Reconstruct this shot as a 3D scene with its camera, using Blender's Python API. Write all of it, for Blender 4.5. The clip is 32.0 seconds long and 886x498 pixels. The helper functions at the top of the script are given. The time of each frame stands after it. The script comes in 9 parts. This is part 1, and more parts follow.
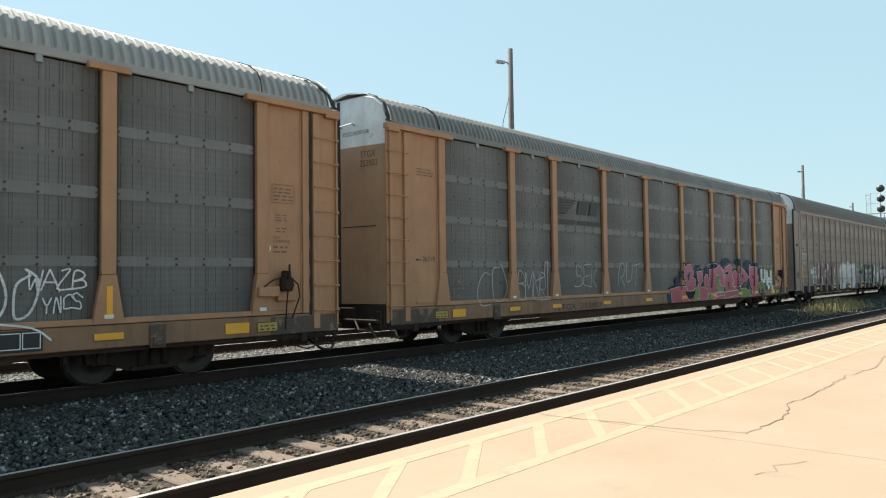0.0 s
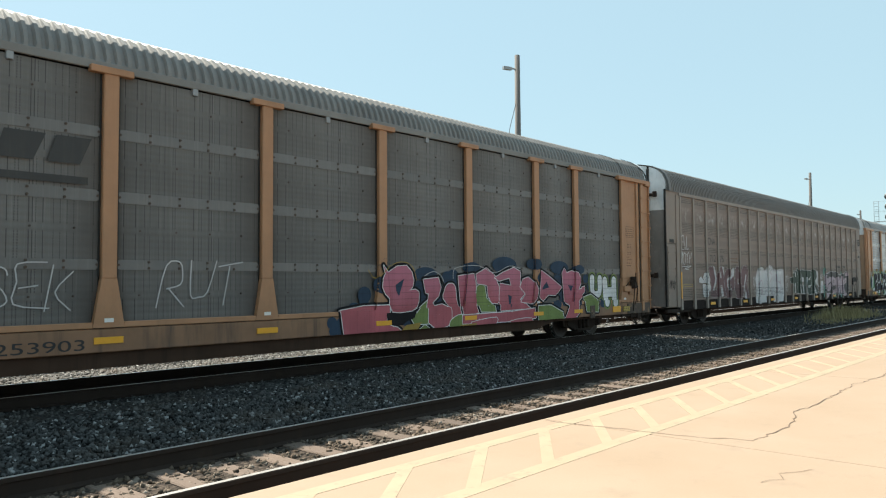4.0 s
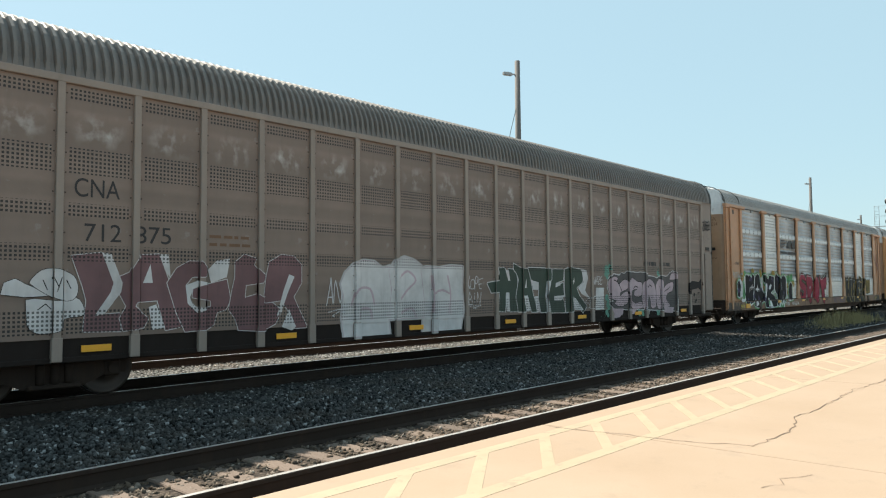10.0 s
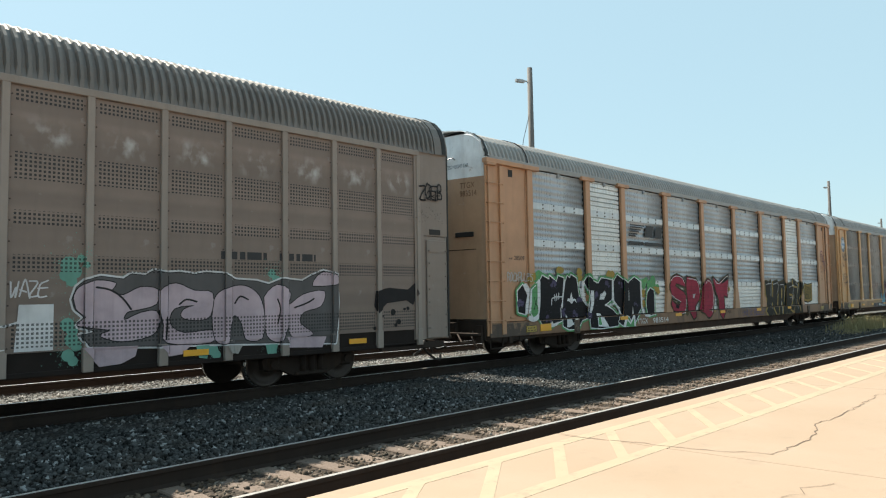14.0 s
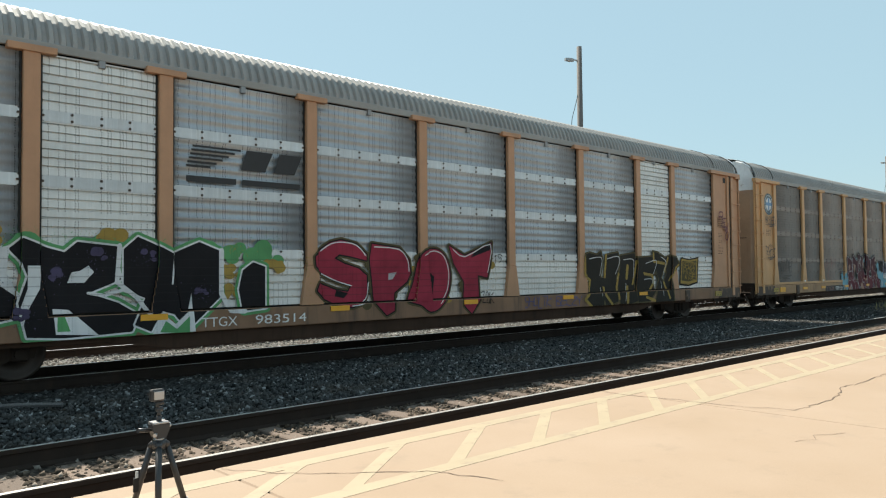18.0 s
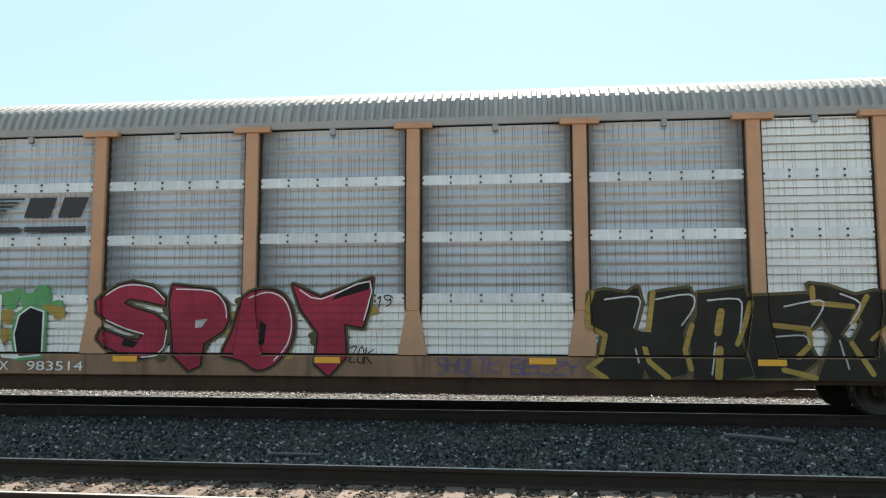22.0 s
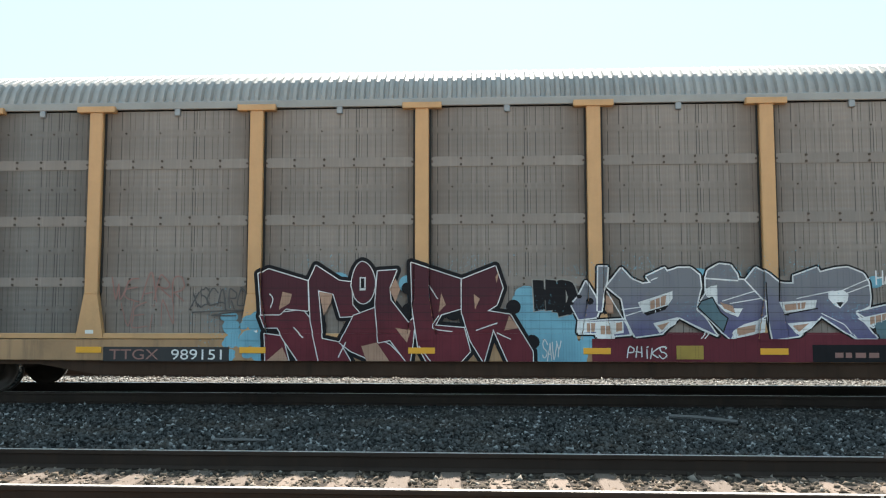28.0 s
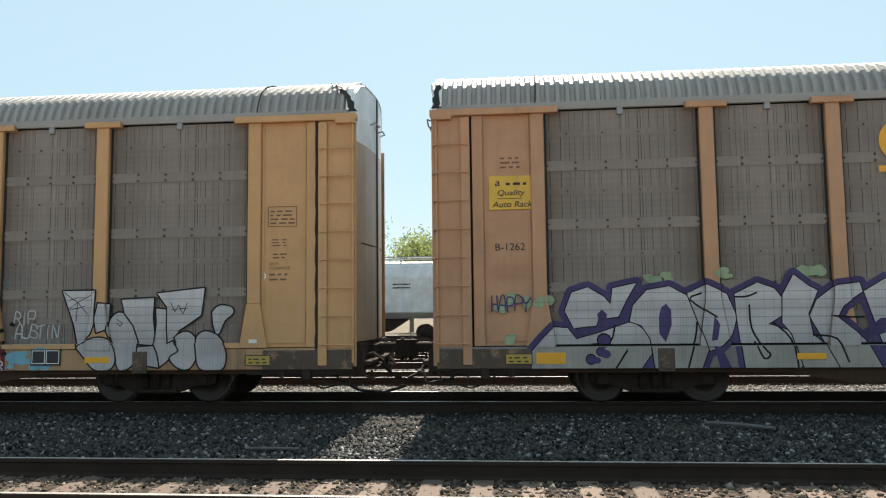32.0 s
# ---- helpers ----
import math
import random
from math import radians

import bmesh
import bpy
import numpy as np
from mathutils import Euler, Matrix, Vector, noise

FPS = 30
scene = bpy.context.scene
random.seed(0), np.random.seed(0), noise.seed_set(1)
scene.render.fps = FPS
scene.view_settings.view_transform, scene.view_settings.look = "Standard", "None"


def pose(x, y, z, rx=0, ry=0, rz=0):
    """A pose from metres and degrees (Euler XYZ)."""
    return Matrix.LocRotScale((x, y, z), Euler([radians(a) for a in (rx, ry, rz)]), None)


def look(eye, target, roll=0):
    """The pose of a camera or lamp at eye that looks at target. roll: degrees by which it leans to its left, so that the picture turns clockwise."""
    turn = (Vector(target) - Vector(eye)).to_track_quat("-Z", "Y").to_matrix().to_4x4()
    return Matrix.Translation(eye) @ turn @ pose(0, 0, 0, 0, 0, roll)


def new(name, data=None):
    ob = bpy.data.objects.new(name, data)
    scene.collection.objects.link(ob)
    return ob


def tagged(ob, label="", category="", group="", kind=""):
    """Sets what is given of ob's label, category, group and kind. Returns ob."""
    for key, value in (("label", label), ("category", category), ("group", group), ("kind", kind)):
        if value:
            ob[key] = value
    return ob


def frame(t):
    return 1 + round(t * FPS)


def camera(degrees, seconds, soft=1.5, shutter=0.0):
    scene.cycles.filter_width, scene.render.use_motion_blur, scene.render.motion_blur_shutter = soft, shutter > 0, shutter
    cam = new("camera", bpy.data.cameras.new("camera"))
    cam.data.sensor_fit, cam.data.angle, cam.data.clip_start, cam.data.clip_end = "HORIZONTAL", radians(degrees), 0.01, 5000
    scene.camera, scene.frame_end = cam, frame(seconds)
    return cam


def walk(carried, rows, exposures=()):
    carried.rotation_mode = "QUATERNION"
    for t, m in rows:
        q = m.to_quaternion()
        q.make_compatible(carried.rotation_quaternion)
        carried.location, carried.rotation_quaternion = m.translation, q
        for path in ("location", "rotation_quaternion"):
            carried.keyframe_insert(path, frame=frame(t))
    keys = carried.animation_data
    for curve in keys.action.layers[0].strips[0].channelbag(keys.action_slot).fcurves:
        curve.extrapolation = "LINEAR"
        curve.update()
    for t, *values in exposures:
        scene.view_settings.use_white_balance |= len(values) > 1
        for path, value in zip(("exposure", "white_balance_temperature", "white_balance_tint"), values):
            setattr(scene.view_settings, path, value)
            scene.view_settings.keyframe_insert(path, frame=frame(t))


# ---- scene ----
# ---- camera ----
cam = camera(62.42, 32.0, soft=1.15)
# seconds, x, y, z, yaw, pitch, roll
PATH = [
    (0.0, 0.000, 0.000, 1.620, -48.37, 2.22, 0.72),
    (0.5, -0.014, 0.004, 1.620, -48.36, 2.31, 0.50),
    (1.0, -0.019, 0.004, 1.619, -48.23, 2.48, 0.60),
    (1.5, -0.029, -0.010, 1.621, -48.15, 2.61, 0.57),
    (2.0, -0.035, -0.021, 1.621, -48.01, 2.68, 0.73),
    (2.5, -0.033, -0.021, 1.621, -48.01, 2.65, 0.97),
    (4.5, -0.022, -0.011, 1.620, -48.02, 2.70, 0.15),
    (5.0, -0.016, -0.013, 1.620, -48.50, 2.92, 0.15),
    (5.5, -0.009, -0.022, 1.619, -49.61, 3.20, 0.19),
    (6.0, 0.024, -0.034, 1.618, -50.40, 3.32, 0.15),
    (6.5, 0.038, -0.034, 1.614, -50.54, 3.14, 0.24),
    (7.0, 0.048, -0.012, 1.614, -49.93, 2.68, 0.00),
    (7.5, 0.020, 0.008, 1.611, -48.97, 2.35, 0.14),
    (8.0, 0.017, 0.006, 1.611, -48.65, 2.45, 0.15),
    (8.5, 0.008, 0.005, 1.612, -48.15, 2.65, 0.19),
    (9.0, -0.000, -0.008, 1.615, -47.86, 2.90, 0.38),
    (9.5, -0.035, -0.015, 1.619, -47.69, 3.01, 0.45),
    (10.0, -0.039, -0.025, 1.624, -47.88, 3.06, 0.43),
    (10.5, -0.001, -0.010, 1.624, -48.26, 3.19, 0.57),
    (11.0, 0.008, -0.009, 1.621, -48.88, 3.25, 0.39),
    (11.5, 0.023, -0.015, 1.620, -49.76, 3.40, 0.41),
    (12.0, 0.018, -0.028, 1.620, -50.01, 3.50, 0.77),
    (12.5, 0.034, -0.020, 1.617, -49.58, 3.60, 0.76),
    (13.0, 0.049, -0.016, 1.615, -48.91, 3.68, 0.83),
    (13.5, 0.063, -0.013, 1.614, -47.50, 3.90, 0.89),
    (15.5, -0.060, -0.060, 1.580, -45.89, 3.45, 0.94),
    (16.0, -0.170, -0.180, 1.568, -47.22, 3.14, 1.24),
    (16.5, -0.356, -0.261, 1.592, -47.49, 2.95, 0.07),
    (17.0, -0.529, -0.350, 1.568, -46.21, 3.22, 1.07),
    (17.5, -0.681, -0.450, 1.575, -44.27, 2.29, 0.87),
    (18.0, -0.795, -0.636, 1.568, -43.01, 1.83, 0.52),
    (18.5, -0.945, -0.715, 1.604, -42.23, 1.96, 0.11),
    (19.0, -1.098, -0.753, 1.617, -40.25, 3.14, 0.14),
    (19.5, -1.248, -0.829, 1.620, -31.00, 3.63, -0.10),
    (20.0, -1.533, -0.914, 1.628, -14.19, 3.82, -0.14),
    (20.5, -1.648, -0.966, 1.627, -4.01, 4.73, 1.29),
    (21.0, -1.757, -0.913, 1.608, 1.98, 5.02, 1.22),
    (21.5, -1.673, -0.885, 1.626, 5.74, 4.69, 0.29),
    (22.0, -1.667, -1.051, 1.608, 6.15, 5.34, -0.00),
    (22.5, -1.664, -0.980, 1.606, 5.52, 5.43, -0.19),
    (23.0, -1.609, -0.945, 1.603, 5.66, 5.21, -0.38),
    (23.5, -1.598, -0.928, 1.605, 5.84, 4.92, -0.13),
    (24.0, -1.608, -0.953, 1.607, 4.88, 4.79, -0.29),
    (24.5, -1.565, -0.945, 1.610, 4.43, 4.52, 0.10),
    (25.0, -1.547, -0.928, 1.611, 4.31, 4.27, 0.22),
    (25.5, -1.535, -0.924, 1.609, 3.96, 4.06, 0.20),
    (27.5, -1.541, -0.929, 1.608, 3.16, 4.17, 0.04),
    (28.0, -1.548, -0.932, 1.611, 2.87, 4.03, 0.04),
    (28.5, -1.556, -0.915, 1.610, 2.75, 3.77, 0.18),
    (29.0, -1.569, -0.904, 1.606, 2.69, 3.60, -0.13),
    (29.5, -1.549, -0.922, 1.607, 3.00, 3.46, -0.01),
    (30.0, -1.563, -0.911, 1.608, 3.03, 3.40, 0.08),
    (30.5, -1.563, -0.923, 1.611, 3.25, 3.59, 0.14),
    (31.0, -1.548, -0.936, 1.613, 4.11, 4.12, 0.31),
    (31.5, -1.564, -0.934, 1.612, 4.74, 4.53, 0.58),
    (32.0, -1.539, -0.925, 1.613, 5.25, 4.61, 0.67),
]
# seconds, stops, white balance and tint of the clip's own camera
EXPOSURES = [
    (0.0, 1.12, 6650, 8.5),
    (6.0, 1.12, 6650, 8.5),
    (8.0, 1.07, 6650, 8.5),
    (13.0, 1.12, 6650, 8.5),
    (16.0, 1.10, 6650, 8.5),
    (17.0, 0.95, 6620, 8.5),
    (18.0, 0.93, 6600, 8.5),
    (19.0, 1.14, 6650, 8.5),
    (20.0, 1.36, 6850, 14),
    (21.0, 1.42, 6750, 13),
    (23.0, 1.27, 6620, 12),
    (24.2, 1.21, 6880, 13),
    (25.0, 1.14, 6880, 13),
    (25.5, 1.21, 6880, 13),
    (27.5, 1.64, 6450, 10),
    (29.0, 1.70, 6500, 11),
    (31.0, 1.62, 6680, 12),
    (31.6, 1.33, 6630, 10.5),
    (32.0, 1.16, 6880, 13),
]
walk(cam, [(t, pose(x, y, z, 90 + p, r, a)) for t, x, y, z, a, p, r in PATH], exposures=EXPOSURES)

# how far the train has rolled towards -x, in metres, at each second
ROLLED = [
    (0, 0.180),
    (1, 3.930),
    (2, 7.790),
    (3, 11.630),
    (4, 15.470),
    (5, 19.315),
    (6, 23.171),
    (7, 27.055),
    (8, 30.947),
    (9, 34.845),
    (10, 38.750),
    (11, 42.666),
    (12, 46.592),
    (13, 50.533),
    (14, 54.491),
    (15, 58.453),
    (16, 62.420),
    (17, 66.404),
    (18, 70.394),
    (19, 74.389),
    (20, 78.390),
    (21, 82.396),
    (22, 86.410),
    (23, 90.441),
    (24, 94.502),
    (25, 98.591),
    (26, 102.707),
    (27, 106.829),
    (28, 110.957),
    (29, 115.103),
    (30, 119.254),
    (31, 123.400),
    (32, 127.538),
]


def rolled(t):
    return float(np.interp(t, [r[0] for r in ROLLED], [r[1] for r in ROLLED]))


# ---- world and sun ----
SUN_EL, SUN_AZ = radians(49.5), radians(0.0)
world = bpy.data.worlds.new("sky")
scene.world = world
world.use_nodes = True
wn = world.node_tree
sky = wn.nodes.new("ShaderNodeTexSky")
sky.sky_type = "NISHITA"
sky.sun_disc = False
sky.sun_elevation, sky.sun_rotation = SUN_EL, SUN_AZ
sky.air_density, sky.dust_density, sky.ozone_density = 1.2, 0.6, 1.6
wn.nodes["Background"].inputs[1].default_value = 0.0600
tint = wn.nodes.new("ShaderNodeMix")
tint.data_type, tint.blend_type = "RGBA", "MULTIPLY"
tint.inputs[0].default_value, tint.inputs[7].default_value = 1.0, (0.98, 1.0, 0.95, 1.0)
wn.links.new(sky.outputs[0], tint.inputs[6])
# a thin bright haze, alike all over
haze = wn.nodes.new("ShaderNodeMix")
haze.data_type = "RGBA"
haze.inputs[0].default_value, haze.inputs[7].default_value = 0.72, (4.58, 6.66, 7.74, 1.0)
wn.links.new(tint.outputs[2], haze.inputs[6])
wn.links.new(haze.outputs[2], wn.nodes["Background"].inputs[0])
sun_data = bpy.data.lights.new("sun", "SUN")
sun_data.energy, sun_data.angle, sun_data.color = 5.0, radians(0.55), (1.0, 0.93, 0.81)
sun = new("sun", sun_data)
sun.matrix_world = look((0, math.cos(SUN_EL) * 60, math.sin(SUN_EL) * 60), (0, 0, 0))


# ---- materials ----
MATS = {}


class Nodes:
    """Short hand for building one material's nodes."""

    def __init__(self, name):
        self.m = bpy.data.materials.new(name)
        self.m.use_nodes = True
        self.t = self.m.node_tree
        self.b = self.t.nodes["Principled BSDF"]
        self.co = self.t.nodes.new("ShaderNodeTexCoord").outputs["Object"]

    def node(self, kind, **props):
        n = self.t.nodes.new(kind)
        for k, v in props.items():
            if k == "op":
                n.operation = v
            elif k == "blend":
                n.data_type, n.blend_type = "RGBA", v
        return n

    def link(self, a, b):
        self.t.links.new(a, b)

    def math(self, op, a, b=0.0):
        n = self.node("ShaderNodeMath", op=op)
        for i, v in enumerate((a, b)):
            if isinstance(v, (int, float)):
                n.inputs[i].default_value = v
            else:
                self.link(v, n.inputs[i])
        return n.outputs[0]

    def noise(self, scale, detail=4.0, rough=0.6, stretch=None):
        n = self.node("ShaderNodeTexNoise")
        n.inputs["Scale"].default_value, n.inputs["Detail"].default_value, n.inputs["Roughness"].default_value = scale, detail, rough
        src = self.co
        if stretch:
            mp = self.node("ShaderNodeMapping")
            mp.inputs["Scale"].default_value = stretch
            self.link(src, mp.inputs[0])
            src = mp.outputs[0]
        self.link(src, n.inputs["Vector"])
        return n.outputs["Fac"]

    def ramp(self, fac, lo, hi):
        n = self.node("ShaderNodeMapRange")
        n.inputs[1].default_value, n.inputs[2].default_value = lo, hi
        self.link(fac, n.inputs[0])
        return n.outputs[0]

    def mix(self, fac, a, b, blend="MIX"):
        n = self.node("ShaderNodeMix", blend=blend)
        for i, v in ((0, fac), (6, a), (7, b)):
            if isinstance(v, (int, float)):
                n.inputs[i].default_value = v
            elif isinstance(v, tuple):
                n.inputs[i].default_value = (*v, 1.0)
            else:
                self.link(v, n.inputs[i])
        return n.outputs[2]

    def xyz(self):
        n = self.node("ShaderNodeSeparateXYZ")
        self.link(self.co, n.inputs[0])
        return n.outputs

    def bump(self, h, strength, dist=0.01):
        n = self.node("ShaderNodeBump")
        n.inputs["Strength"].default_value, n.inputs["Distance"].default_value = strength, dist
        self.link(h, n.inputs["Height"])
        self.link(n.outputs[0], self.b.inputs["Normal"])

    def random(self):
        return self.node("ShaderNodeObjectInfo").outputs["Random"]

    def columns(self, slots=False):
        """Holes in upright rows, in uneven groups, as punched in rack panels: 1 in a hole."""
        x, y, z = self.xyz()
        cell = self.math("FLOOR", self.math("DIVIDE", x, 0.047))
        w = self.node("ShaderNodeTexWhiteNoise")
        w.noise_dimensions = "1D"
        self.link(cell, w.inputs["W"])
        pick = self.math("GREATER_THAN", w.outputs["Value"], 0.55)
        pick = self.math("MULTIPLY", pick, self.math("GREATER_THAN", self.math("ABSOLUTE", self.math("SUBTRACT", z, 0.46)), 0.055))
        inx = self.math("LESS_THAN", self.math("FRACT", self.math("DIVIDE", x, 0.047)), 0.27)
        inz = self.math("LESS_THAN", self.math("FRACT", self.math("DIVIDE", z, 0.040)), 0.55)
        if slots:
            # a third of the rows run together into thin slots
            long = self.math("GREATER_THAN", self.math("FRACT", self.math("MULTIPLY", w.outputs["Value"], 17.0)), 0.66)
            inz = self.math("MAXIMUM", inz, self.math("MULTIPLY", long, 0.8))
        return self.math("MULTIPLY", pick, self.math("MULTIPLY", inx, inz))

    def fold_shade(self):
        """Thin level lines for the painted shade in the lower panels' grooves: 1 on a line."""
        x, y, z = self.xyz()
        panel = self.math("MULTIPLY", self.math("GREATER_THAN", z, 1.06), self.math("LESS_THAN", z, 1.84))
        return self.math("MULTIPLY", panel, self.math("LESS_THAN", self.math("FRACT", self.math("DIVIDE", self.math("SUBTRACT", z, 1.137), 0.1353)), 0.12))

    def strips(self, rows, half=0.0):
        """Holes in level strips between the given heights, as punched in side sheets: 1 in a hole."""
        x, y, z = self.xyz()
        band = None
        for a, b in rows:
            one = self.math("MULTIPLY", self.math("GREATER_THAN", z, a), self.math("LESS_THAN", z, b))
            band = one if band is None else self.math("ADD", band, one)
        inx = self.math("LESS_THAN", self.math("FRACT", self.math("DIVIDE", x, 0.062)), 0.55)
        if half:
            inx = self.math("MULTIPLY", inx, self.math("LESS_THAN", self.math("ABSOLUTE", x), half))
        inz = self.math("LESS_THAN", self.math("FRACT", self.math("DIVIDE", z, 0.062)), 0.55)
        return self.math("MULTIPLY", band, self.math("MULTIPLY", inx, inz))


# heights of the punched strips in the taupe car's sheets
STRIPS = [(4.44, 4.62), (3.36, 3.74), (2.72, 2.92), (2.06, 2.30), (1.0, 1.36)]


def paint(name, col, rough=0.55, metal=0.0, vary=0.25, dirt=(0.10, 0.085, 0.065), dirty=0.35, streak=True, bump=0.15, holes=None, grain=18.0, per_piece=0.0, worn=None, hole_dark=0.6, fold_dark=0.0, pale=0.0, top=None, span=0.0, level=0.0, smear=0.0):
    """Weathered paint or sheet: two scales of variation, running dirt and, where asked, punched holes painted dark."""
    if name in MATS:
        return MATS[name]
    n = Nodes(name)
    fine, broad = n.noise(grain, 6), n.noise(1.3, 3)
    dark = tuple(c * (1 - vary) for c in col)
    lite = tuple(min(1, c * (1 + vary * 0.6)) for c in col)
    c = n.mix(n.ramp(broad, 0.3, 0.7), dark, lite)
    c = n.mix(n.math("MULTIPLY", n.ramp(fine, 0.35, 0.75), 0.35), c, tuple(min(1, v * 1.15) for v in col))
    if top:
        z = n.math("ADD", n.xyz()[2], n.math("MULTIPLY", n.noise(2.4, 4), 0.9))
        c = n.mix(n.ramp(z, 1.45, 2.2), c, top)
    run = n.noise(2.2, 5, 0.65, (2.6, 2.6, 0.22) if streak else (1, 1, 1))
    c = n.mix(n.math("MULTIPLY", n.ramp(run, 0.52, 0.82), dirty), c, dirt)
    if pale:
        run2 = n.noise(1.7, 6, 0.7, (14.0, 14.0, 0.22))
        c = n.mix(n.math("MULTIPLY", n.ramp(run2, 0.50, 0.72), pale), c, tuple(min(1, v * 1.7) for v in col))
        tide = n.noise(1.1, 3, 0.5, (0.15, 0.15, 3.0))
        level = level or 0.5
        c = n.mix(n.math("MULTIPLY", n.ramp(tide, 0.45, 0.7), pale * 0.6), c, tuple(v * 0.6 for v in col))
    if level:
        # broad level bands of dust and soot
        band = n.noise(1.0, 2, 0.5, (0.02, 0.02, 2.2))
        c = n.mix(n.math("MULTIPLY", n.ramp(band, 0.42, 0.58), level), c, tuple(v * 0.62 for v in col))
    if smear:
        x, y, z = n.xyz()
        at = n.node("ShaderNodeCombineXYZ")
        n.link(n.math("ADD", x, n.math("MULTIPLY", n.random(), 57.0)), at.inputs[0])
        n.link(n.math("MULTIPLY", z, 0.75), at.inputs[2])
        wipe = n.node("ShaderNodeTexNoise")
        wipe.inputs["Scale"].default_value, wipe.inputs["Detail"].default_value = 4.5, 5.0
        n.link(at.outputs[0], wipe.inputs["Vector"])
        zone = n.math("MULTIPLY", n.ramp(z, 3.74, 3.96), n.math("SUBTRACT", 1.0, n.ramp(z, 4.08, 4.32)))
        zone = n.math("MULTIPLY", zone, n.math("SUBTRACT", 1.0, n.ramp(n.math("ABSOLUTE", x), 0.16, 0.42)))
        c = n.mix(n.math("MULTIPLY", n.math("MULTIPLY", zone, n.ramp(wipe.outputs[0], 0.48, 0.74)), smear), c, (0.55, 0.54, 0.52))
    if per_piece:
        v = n.node("ShaderNodeHueSaturation")
        n.link(n.math("ADD", n.math("MULTIPLY", n.random(), per_piece), 1 - per_piece / 2), v.inputs["Value"])
        n.link(c, v.inputs["Color"])
        c = v.outputs[0]
    if worn:
        wcol, lo = worn
        c = n.mix(n.math("MULTIPLY", n.ramp(n.noise(5.0, 8, 0.7), lo, lo + 0.08), 0.8), c, wcol)
    # dark inside of the holes put into the colour; the sheet is unpierced
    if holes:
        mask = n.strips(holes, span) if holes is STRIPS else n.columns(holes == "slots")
        c = n.mix(n.math("MULTIPLY", mask, hole_dark), c, (0.008, 0.008, 0.008))
    # groove shade put into the colour as thin dark lines
    if fold_dark:
        c = n.mix(n.math("MULTIPLY", n.fold_shade(), fold_dark), c, (0.02, 0.02, 0.02))
    n.link(c, n.b.inputs["Base Color"])
    n.link(n.math("ADD", n.math("MULTIPLY", fine, 0.25), rough - 0.12), n.b.inputs["Roughness"])
    n.b.inputs["Metallic"].default_value = metal
    n.bump(fine, bump)
    MATS[name] = n.m
    return n.m


TAN = paint("tan_paint", (0.44, 0.238, 0.132), 0.5, dirty=0.35, vary=0.16, dirt=(0.198, 0.117, 0.063), worn=((0.252, 0.135, 0.072), 0.64))
TAN_DULL = paint("dull_tan_paint", (0.368, 0.191, 0.099), 0.55, dirty=0.45, vary=0.18, dirt=(0.162, 0.099, 0.054), worn=((0.225, 0.126, 0.068), 0.62))
TAN_YELLOW = paint("yellow_tan_paint", (0.512, 0.291, 0.132), 0.5, dirty=0.3, vary=0.14, dirt=(0.233, 0.140, 0.074), worn=((0.298, 0.158, 0.074), 0.64))
WHITE_END = paint("white_end_paint", (0.74, 0.76, 0.77), 0.5, dirty=0.4, dirt=(0.36, 0.33, 0.3), worn=((0.36, 0.31, 0.27), 0.63))
SILL_TAN = paint("tan_sill_paint", (0.360, 0.211, 0.108), 0.6, dirty=0.9, dirt=(0.090, 0.063, 0.045))
SILL_GREY = paint("grey_sill_paint", (0.19, 0.178, 0.17), 0.65, dirty=0.6, dirt=(0.06, 0.05, 0.045))
GRIME = paint("grimy_end_sill", (0.085, 0.06, 0.045), 0.75, dirty=0.8, vary=0.3, dirt=(0.03, 0.027, 0.025), worn=((0.26, 0.16, 0.095), 0.55))
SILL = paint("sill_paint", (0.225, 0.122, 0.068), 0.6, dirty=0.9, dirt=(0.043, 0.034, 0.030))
DARK_SILL = paint("dark_sill_paint", (0.022, 0.017, 0.015), 0.85, dirty=0.5, dirt=(0.02, 0.017, 0.015))
BELLY_SILL = paint("brown_belly_sill_paint", (0.058, 0.034, 0.023), 0.85, dirty=0.8, vary=0.3, dirt=(0.02, 0.016, 0.013))
GREY_PANEL = paint("weathered_grey_panel", (0.212, 0.179, 0.157), 0.55, 0.0, vary=0.12, holes="slots", dirt=(0.12, 0.10, 0.08), dirty=0.45, per_piece=0.16, hole_dark=0.85, pale=0.55)
GREY_MID = paint("dim_grey_panel", (0.150, 0.134, 0.122), 0.55, 0.0, vary=0.12, holes="slots", dirt=(0.10, 0.08, 0.065), dirty=0.45, per_piece=0.16, hole_dark=0.85, pale=0.5)
GREY_DARK = paint("sooty_grey_panel", (0.128, 0.122, 0.116), 0.55, 0.0, vary=0.14, holes="slots", dirt=(0.074, 0.065, 0.056), dirty=0.45, per_piece=0.2, hole_dark=0.8, pale=0.5)
BAND_DARK = paint("sooty_grey_band", (0.148, 0.144, 0.140), 0.5, 0.1, vary=0.14, dirt=(0.112, 0.093, 0.074), per_piece=0.2, pale=0.35)
TAN_END = paint("worn_tan_end_paint", (0.375, 0.238, 0.15), 0.36, dirty=0.4, vary=0.16, dirt=(0.164, 0.098, 0.057), worn=((0.410, 0.344, 0.295), 0.63))
END_PALE = paint("chalky_rusted_end_paint", (0.40, 0.345, 0.285), 0.5, dirty=0.6, vary=0.22, dirt=(0.20, 0.15, 0.105), worn=((0.11, 0.05, 0.035), 0.545))
